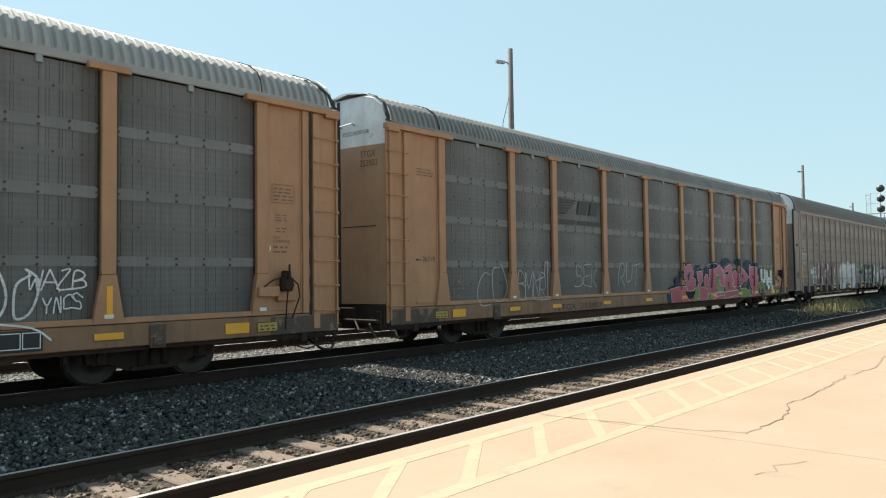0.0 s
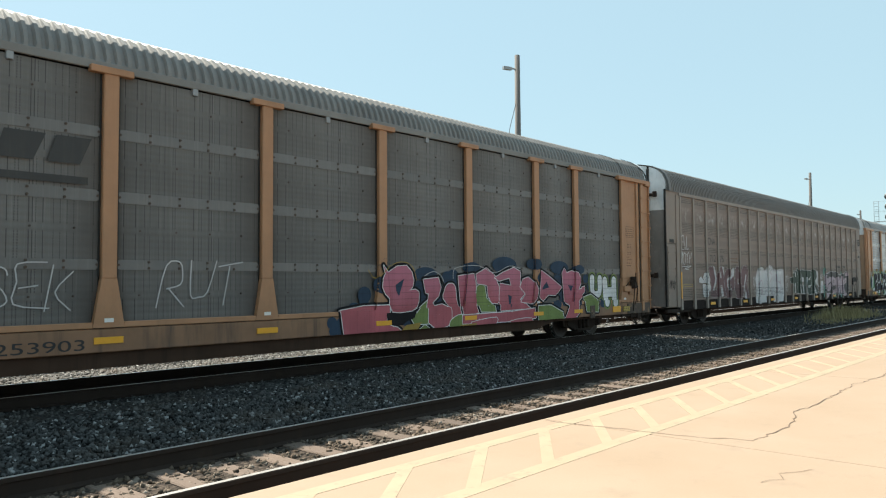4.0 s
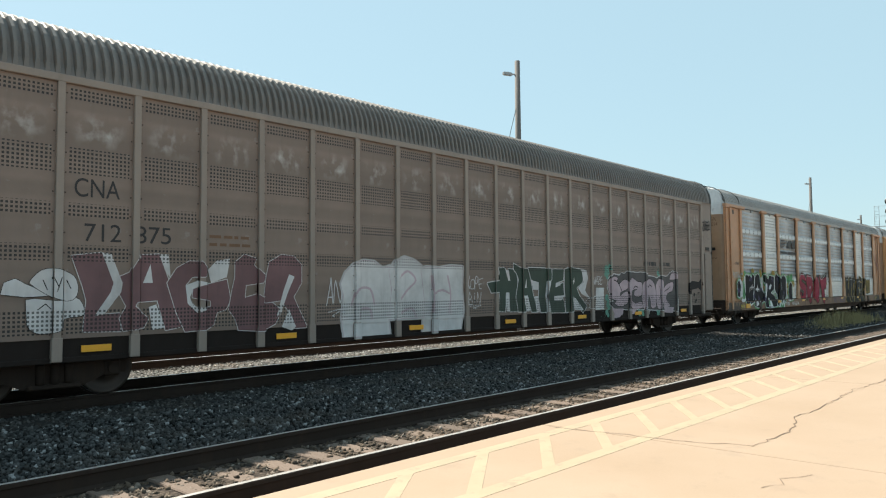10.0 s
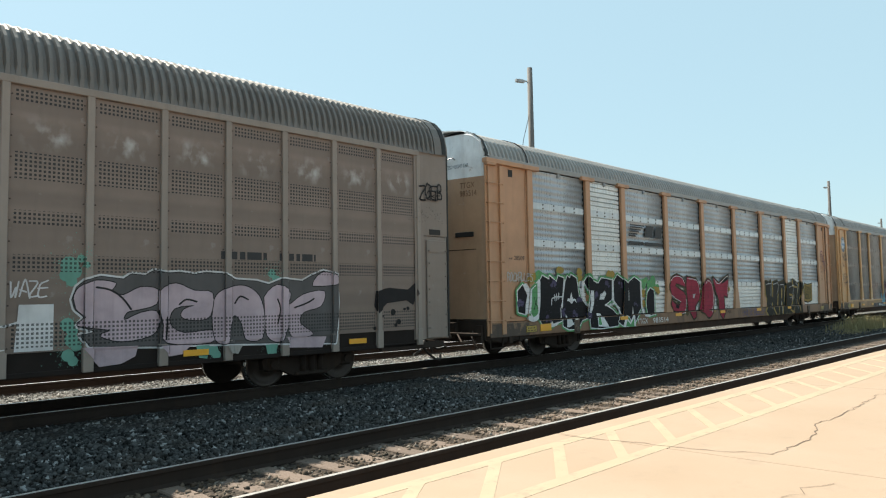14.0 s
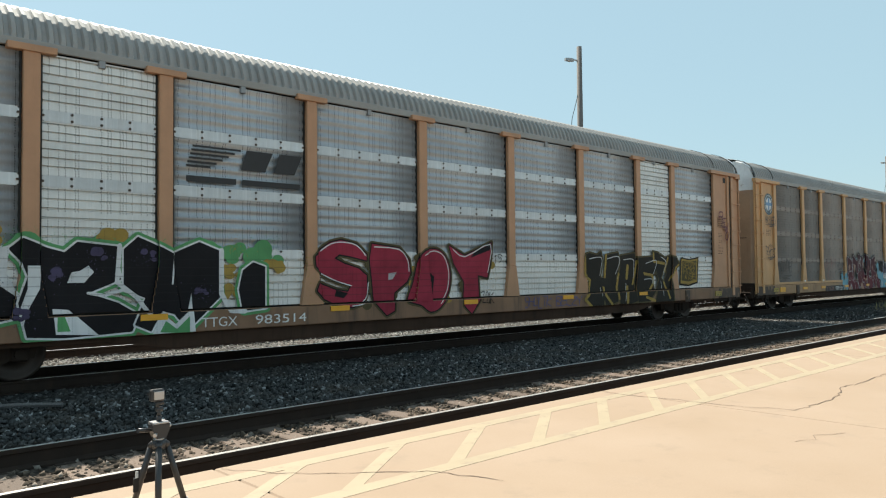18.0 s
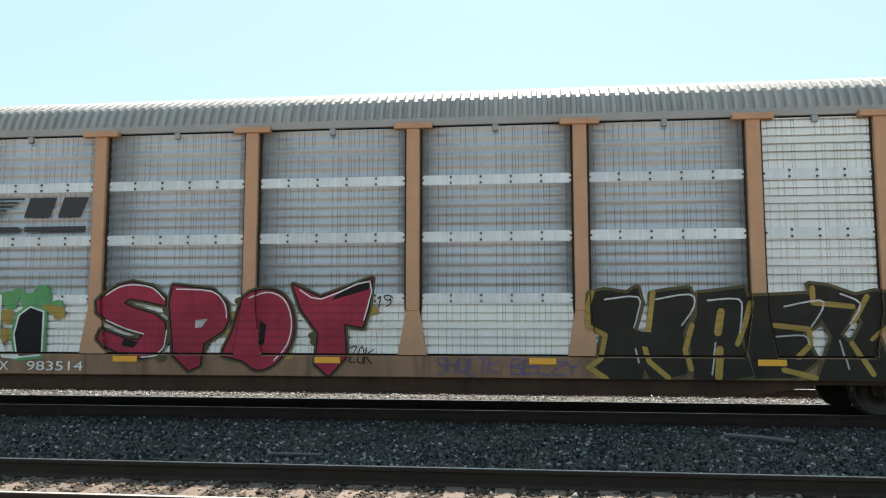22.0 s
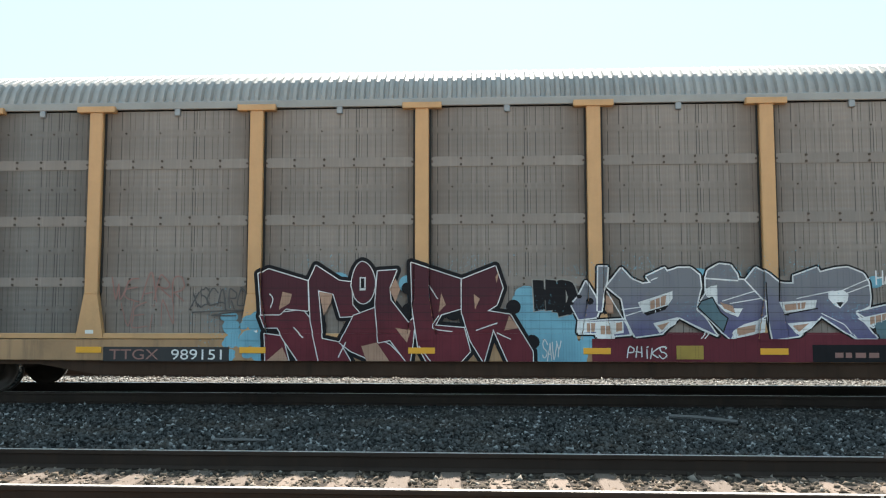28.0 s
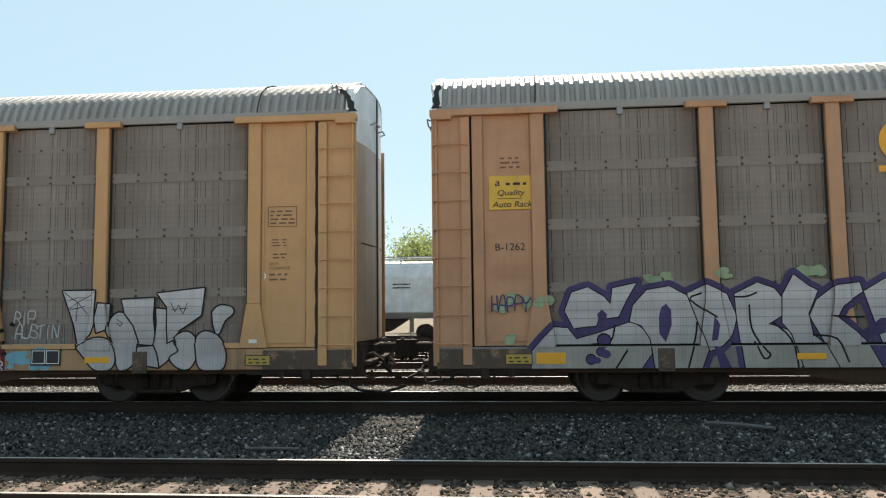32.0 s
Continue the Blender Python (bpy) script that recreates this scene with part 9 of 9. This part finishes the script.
# ---- things by the line ----
def lamp_pole(x, y, top, r, label):
    p = thing("lamp_pole", label, "street lamp", "wooden yard lamp poles", at=(x, y, BED - 0.1))
    bm = bmesh.new()
    rod(bm, (0, 0, -0.6), (0, 0, top + 0.5), r * 1.25, 12, r * 0.85)
    part("pole", bm, POLE, p)
    bm = bmesh.new()
    pipe(bm, [(0, 0, top - 0.18), (-0.12, 0.05, top - 0.06), (-0.30, 0.12, top - 0.05)], 0.03, 8)
    part("arm", bm, STEEL, p)
    bm = bmesh.new()
    prism(bm, [(-0.36, -0.06), (-0.18, -0.09), (0.02, -0.05), (0.02, 0.05), (-0.18, 0.09), (-0.36, 0.06)], "z", top - 0.13, top - 0.02)
    part("lamp_head", bm, STEEL, p, "grey cobra lamp head", at=pose(-0.27, 0.11, 0, 0, 0, -20))
    bm = bmesh.new()
    pipe(bm, [(-0.02, 0, top - 1.2), (-0.38, 0.1, top - 2.4), (-0.55, 0.15, top - 3.4)], 0.012, 5)
    part("guy_wire", bm, BLACK, p)
    return p


def signal_bridge(xb):
    g = thing("signal_bridge", "steel signal bridge with railings, ladders and black searchlight heads", "signal bridge", at=(xb, 0, 0))
    bm = bmesh.new()
    box(bm, -0.6, 0.6, 9.0, 22.0, 7.15, 7.55, bevel=0.02)
    part("deck", bm, STEEL, g, "grey walkway beam over the tracks")
    for y in (9.3, 21.7):
        for x in (-0.45, 0.45):
            bm = bmesh.new()
            rod(bm, (x, y, -0.3), (x, y, 7.2), 0.12, 8)
            part("leg", bm, STEEL, g)
    for x in (-0.55, 0.55):
        for z in (8.05, 8.6):
            bm = bmesh.new()
            rod(bm, (x, 9.0, z), (x, 22.0, z), 0.03, 6)
            part("handrail", bm, STEEL, g)
        for k in range(8):
            bm = bmesh.new()
            rod(bm, (0, 0, 7.5), (0, 0, 8.62), 0.025, 6)
            part("railing_post", shared(("railing_post",), lambda: bm, STEEL), STEEL, g, at=(x, 9.1 + 1.83 * k, 0))
    for y in (18.6, 14.95, 11.3):
        bm = bmesh.new()
        rod(bm, (-0.7, y, 7.3), (-0.7, y, 11.9), 0.06, 8)
        part("mast", bm, STEEL, g)
        bm = bmesh.new()
        for dy in (1.0, 1.5):
            rod(bm, (-0.7, y + dy, 7.4), (-0.7, y + dy, 11.0), 0.022, 6)
        for k in range(9):
            rod(bm, (-0.7, y + 1.0, 7.6 + 0.4 * k), (-0.7, y + 1.5, 7.6 + 0.4 * k), 0.018, 6)
        for z in (8.6, 9.8, 11.0):
            rod(bm, (-0.7, y, z), (-0.7, y + 1.5, z), 0.018, 6)
        part("ladder", bm, STEEL, g)
        for z in (9.08, 10.3, 11.5):
            bm = bmesh.new()
            lathe(bm, [(0.42, -0.05), (0.44, -0.02), (0.44, 0.02), (0.1, 0.05)], 22, "z")
            head = part("signal_head", bm, SIGNAL_BLACK, g, "round black signal head", at=Matrix.Translation((-0.95, y - 0.1, z)) @ pose(0, 0, 0, 0, -90, 0))
            bm = bmesh.new()
            rod(bm, (0, 0, 0.02), (0, 0, 0.34), 0.13, 10)
            part("hood", bm, SIGNAL_BLACK, head)
    return g


def tripod(x, y):
    t = thing("tripod", "small black camera tripod with an action camera on the platform edge", "tripod", at=(x, y, 0))
    c = Vector((0, 0, 0.675))
    for a in (247, 7, 127):
        d = Vector((math.cos(radians(a)), math.sin(radians(a)), 0))
        bm = bmesh.new()
        rod(bm, c + d * 0.042, c + d * 0.152 + Vector((0, 0, -0.34)), 0.0165, 8)
        leg = part("leg", bm, PLASTIC, t)
        bm = bmesh.new()
        rod(bm, c + d * 0.144 + Vector((0, 0, -0.31)), d * 0.262 + Vector((0, 0, 0.02)), 0.011, 8)
        part("lower_leg", bm, ALU, leg)
        bm = bmesh.new()
        rod(bm, c + d * 0.146 + Vector((0, 0, -0.315)), c + d * 0.158 + Vector((0, 0, -0.355)), 0.02, 10)
        part("leg_clamp", bm, PLASTIC, leg)
        bm = bmesh.new()
        rod(bm, d * 0.268 + Vector((0, 0, 0.0)), d * 0.259 + Vector((0, 0, 0.035)), 0.015, 8)
        part("rubber_foot", bm, PLASTIC, leg)
        bm = bmesh.new()
        rod(bm, c + d * 0.02 + Vector((0, 0, 0.012)), c + d * 0.05 + Vector((0, 0, -0.012)), 0.019, 8)
        part("hinge", bm, PLASTIC, leg)
        if a == 127:
            e = d * 0.112 + Vector((-0.018, -0.012, 0.50))
            part("label_plate", boxes((e.x - 0.008, e.x + 0.008, e.y - 0.004, e.y + 0.004, e.z, e.z + 0.035), bevel=0.002), ENAMEL_WHITE, leg, "small white sticker")
            part("pouch", boxes((e.x - 0.016, e.x + 0.012, e.y - 0.003, e.y + 0.014, e.z - 0.075, e.z), bevel=0.004), BLACK, leg, "small black pouch")
    bm = bmesh.new()
    rod(bm, (0, 0, 0.655), (0, 0, 0.70), 0.034, 12)
    part("spider", bm, PLASTIC, t)
    bm = bmesh.new()
    rod(bm, (0, 0, 0.34), (0, 0, 0.72), 0.0115, 8)
    part("centre_column", bm, PLASTIC, t)
    bm = bmesh.new()
    rod(bm, (0, 0, 0.695), (0, 0, 0.715), 0.028, 12)
    part("collar", bm, ALU, t)
    bm = bmesh.new()
    prism(bm, [(-0.026, 0.712), (0.026, 0.712), (0.044, 0.755), (0.044, 0.785), (-0.044, 0.785), (-0.044, 0.755)], "y", -0.034, 0.034)
    part("pan_head", bm, PLASTIC, t)
    bm = bmesh.new()
    rod(bm, (0.04, 0, 0.768), (0.062, 0, 0.772), 0.012, 8)
    rod(bm, (-0.028, -0.03, 0.735), (-0.04, -0.045, 0.733), 0.010, 8)
    part("lock_knob", bm, ALU, t)
    bm = bmesh.new()
    rod(bm, (-0.03, 0, 0.758), (-0.075, -0.02, 0.762), 0.008, 8)
    rod(bm, (-0.06, -0.014, 0.761), (-0.125, -0.04, 0.771), 0.0115, 8)
    part("pan_handle", bm, PLASTIC, t)
    bm = bmesh.new()
    box(bm, -0.042, 0.042, -0.036, 0.036, 0.786, 0.797, bevel=0.003)
    part("mount_plate", bm, ALU, t)
    bm = bmesh.new()
    rod(bm, (0, 0, 0.796), (0, 0, 0.825), 0.014, 8)
    rod(bm, (0, 0, 0.82), (-0.004, 0, 0.862), 0.009, 8)
    rod(bm, (-0.016, 0, 0.86), (0.018, 0, 0.86), 0.013, 8)
    rod(bm, (-0.004, 0, 0.86), (-0.014, 0, 0.905), 0.009, 8)
    rod(bm, (-0.014, 0, 0.892), (0.024, 0, 0.892), 0.010, 8)
    part("swivel_arm", bm, PLASTIC, t, "jointed black swivel arm")
    bm = bmesh.new()
    box(bm, -0.046, 0.024, -0.020, 0.022, 0.903, 0.966, bevel=0.007)
    camera_body = part("action_camera", bm, PLASTIC, t, "small black action camera")
    part("back_screen", boxes((-0.034, 0.019, -0.023, -0.019, 0.912, 0.956), bevel=0.002), ALU, camera_body, "shiny back screen")
    bm = bmesh.new()
    rod(bm, (-0.028, 0.02, 0.94), (-0.028, 0.034, 0.94), 0.014, 12)
    part("lens", bm, BLACK, camera_body)
    return t


def hopper_car(x, y, label):
    h = thing("covered_hopper_car", label, "freight car", "parked hopper cars", at=(x, y, BED + 0.02))
    bm = bmesh.new()
    prof = [(-1.55, 1.55), (-1.58, 3.6), (-1.35, 4.25), (-0.8, 4.5), (0.8, 4.5), (1.35, 4.25), (1.58, 3.6), (1.55, 1.55), (0.9, 1.2), (-0.9, 1.2)]
    prism(bm, prof, "x", -7.9, 7.9)
    bmesh.ops.bevel(bm, geom=bm.edges[:], offset=0.05, segments=1, affect="EDGES")
    part("body", bm, HOPPER, h)
    part("roof_walk", boxes((-8.3, 8.3, -1.15, -0.75, 4.72, 4.78), (-8.3, 8.3, 0.75, 1.15, 4.72, 4.78)), STEEL, h)
    for k in range(7):
        bm = bmesh.new()
        pipe(bm, [(0, -1.15, 4.72), (0, -1.2, 4.4), (0, -0.9, 4.45)], 0.025, 6)
        part("walk_bracket", shared(("walk_bracket",), lambda: bm, STEEL), STEEL, h, at=(-7.2 + 2.4 * k, 0, 0))
    for s in (-1, 1):
        bm = bmesh.new()
        prism(bm, [(s * 7.9, 1.5), (s * 8.9, 1.5), (s * 8.9, 1.15), (s * 7.9, 1.15)], "y", -1.5, 1.5)
        part("end_sill", bm, UNDER, h)
        for yy in (-1.4, 1.4):
            bm = bmesh.new()
            rod(bm, (s * 8.8, yy, 1.4), (s * 7.9, yy, 4.2), 0.05, 6)
            part("end_brace", bm, HOPPER, h)
        b = part("bogie", shared(("bogie_bolster",), None, UNDER), UNDER, h, at=(s * 6.9, 0, 0))
        for q in (-1, 1):
            part("side_frame", shared(("side_frame", q), None, UNDER), UNDER, b)
        for dx in (-0.85, 0.85):
            part("wheelset", shared(("wheelset",), None, WHEEL), WHEEL, b, at=(dx, 0, 0.42))
    for k in range(3):
        bm = bmesh.new()
        prism(bm, [(-1.6, 1.25), (1.6, 1.25), (0.35, 0.45), (-0.35, 0.45)], "y", -0.9, 0.9)
        part("hopper_chute", shared(("chute",), lambda: bm, UNDER), UNDER, h, at=(-3.6 + 3.6 * k, 0, 0))
    bars(h, -4.2, -2.6, 2.6, 3.0, 4, STEEL, -1.60, 7)
    bars(h, -1.9, -1.1, 2.05, 2.35, 1, INK, -1.60, 8)
    bars(h, 4.4, 5.4, 2.9, 3.3, 2, INK, -1.60, 9)
    return h


def tree(x, y, height, seed):
    rng = random.Random(seed)
    t = thing("tree", "spring-green broadleaf tree with an open ragged crown", "tree", "trees behind the yard", at=(x, y, BED - 0.1))
    bm = bmesh.new()
    tips = []

    def grow(p, d, length, r, depth):
        q = p + d * length
        rod(bm, p, q, r, 6, r * 0.65)
        if depth == 0:
            tips.append(q)
            return
        for _ in range(3):
            nd = (d + Vector((rng.uniform(-0.8, 0.8), rng.uniform(-0.8, 0.8), rng.uniform(-0.1, 0.5)))).normalized()
            grow(q, nd, length * rng.uniform(0.6, 0.8), r * 0.6, depth - 1)
        tips.append(q)
    grow(Vector((0, 0, 0)), Vector((rng.uniform(-.05, .05), 0, 1)), height * 0.32, height * 0.022, 3)
    part("trunk", bm, BARK, t)
    V, F = [], []
    for tip in tips:
        for _ in range(110):
            c = tip + Vector((rng.gauss(0, 1), rng.gauss(0, 1), rng.gauss(0, 0.8))) * height * 0.06
            u = Vector((rng.uniform(-1, 1), rng.uniform(-1, 1), rng.uniform(-1, 1))).normalized() * 0.11
            w = u.orthogonal().normalized() * 0.07
            k = len(V)
            V += [c - u, c + w, c + u, c - w]
            F.append((k, k + 1, k + 2, k + 3))
    me = bpy.data.meshes.new("crown")
    me.from_pydata(V, [], F)
    part("crown", me, LEAF, t, "small green leaves in loose clumps")
    return t


def weeds(x, y, n, spread, h, seed, label):
    rng = random.Random(seed)
    V, F = [], []
    for _ in range(n):
        bx, by = x + rng.gauss(0, spread[0]), y + rng.gauss(0, spread[1])
        hh = h * rng.uniform(0.4, 1.0) * max(0.3, 1 - abs(bx - x) / (3 * spread[0]))
        a = rng.uniform(0, 6.28)
        lean = Vector((math.cos(a), math.sin(a), 0)) * hh * rng.uniform(0.1, 0.5)
        w = Vector((-math.sin(a), math.cos(a), 0)) * 0.012
        p = Vector((bx, by, BED - 0.06))
        k = len(V)
        V += [p - w, p + w, p + lean * 0.4 + Vector((0, 0, hh * 0.6)) + w * 0.7, p + lean * 0.4 + Vector((0, 0, hh * 0.6)) - w * 0.7, p + lean + Vector((0, 0, hh))]
        F += [(k, k + 1, k + 2, k + 3), (k + 3, k + 2, k + 4)]
    me = bpy.data.meshes.new("dry_grass")
    me.from_pydata(V, [], F)
    return tagged(part("dry_grass", me, DRY_GRASS), label, "grass", kind="stuff")


make_ground()
make_track(NEAR_C, -60, 260, "railway track with weathered wooden ties beside the platform")
make_track(FAR_C, -60, 260, "ballasted railway track under the moving train", ties=False)
make_track(BACK_C, -60, 260, "empty railway track behind the train", ties=False)
for yc in (21.7, 24.9, 28.0, 31.0, 34.0, 37.8, 42.0):
    make_track(yc, -60, 120, "empty yard track on pale ballast", ties=False)
make_platform()
make_stones()
lamp_pole(23.10, 16.85, 10.37, 0.12, "weathered wooden pole with a small lamp head on an arm")
lamp_pole(67.35, 18.36, 10.66, 0.13, "weathered wooden pole with a small lamp head on an arm")
lamp_pole(106.2, 23.05, 10.45, 0.13, "weathered wooden pole with a small lamp head on an arm")
signal_bridge(100.0)
tripod(0.755, 3.234)
for k, x in enumerate((-31.0, -12.6, 5.6, 24.0, 42.3)):
    hopper_car(x, 42.0, "white covered hopper car parked in the yard")
for k, (x, y, h) in enumerate(((-14, 60, 11.0), (-9.5, 58, 9.6), (-1.2, 60, 11.4), (4.2, 66, 10.4), (9.5, 62, 8.2), (17, 56, 10.2), (24, 63, 11.5), (-24, 64, 11.0), (38, 66, 11.0), (52, 70, 11.5))):
    tree(x, y, h, 10 + k)
weeds(40.5, 9.6, 1500, (1.9, 0.5), 0.8, 4, "clump of dry yellow-green grass on the ballast")
weeds(35.5, 9.0, 250, (1.2, 0.3), 0.22, 5, "low dry grass on the ballast")
bm = bmesh.new()
pipe(bm, [(1.36, 10.62, -0.16), (1.75, 10.42, -0.15), (2.22, 10.15, -0.17)], 0.03, 6)
tagged(part("stick", bm, POLE), "pale weathered stick lying on the ballast", "stick")
bm = boxes((-5.0, -4.3, 8.5, 8.56, -0.2, -0.17), bevel=0.008)
tagged(part("wood_scrap", bm, POLE), "thin dark scrap of wood on the ballast", "wood scrap")


def motions():
    secs = [r[0] for r in ROLLED]
    for car, base in zip(CARS, BASES):
        walk(car, [(t, pose(base - rolled(t), FAR_C, 0.0)) for t in secs])
    times = [k / 8 for k in range(257)]
    for w, dx in SPINNERS:
        walk(w, [(t, pose(dx, 0, 0.42, 0, -math.degrees(rolled(t) / 0.42) % 360, 0)) for t in times])


motions()
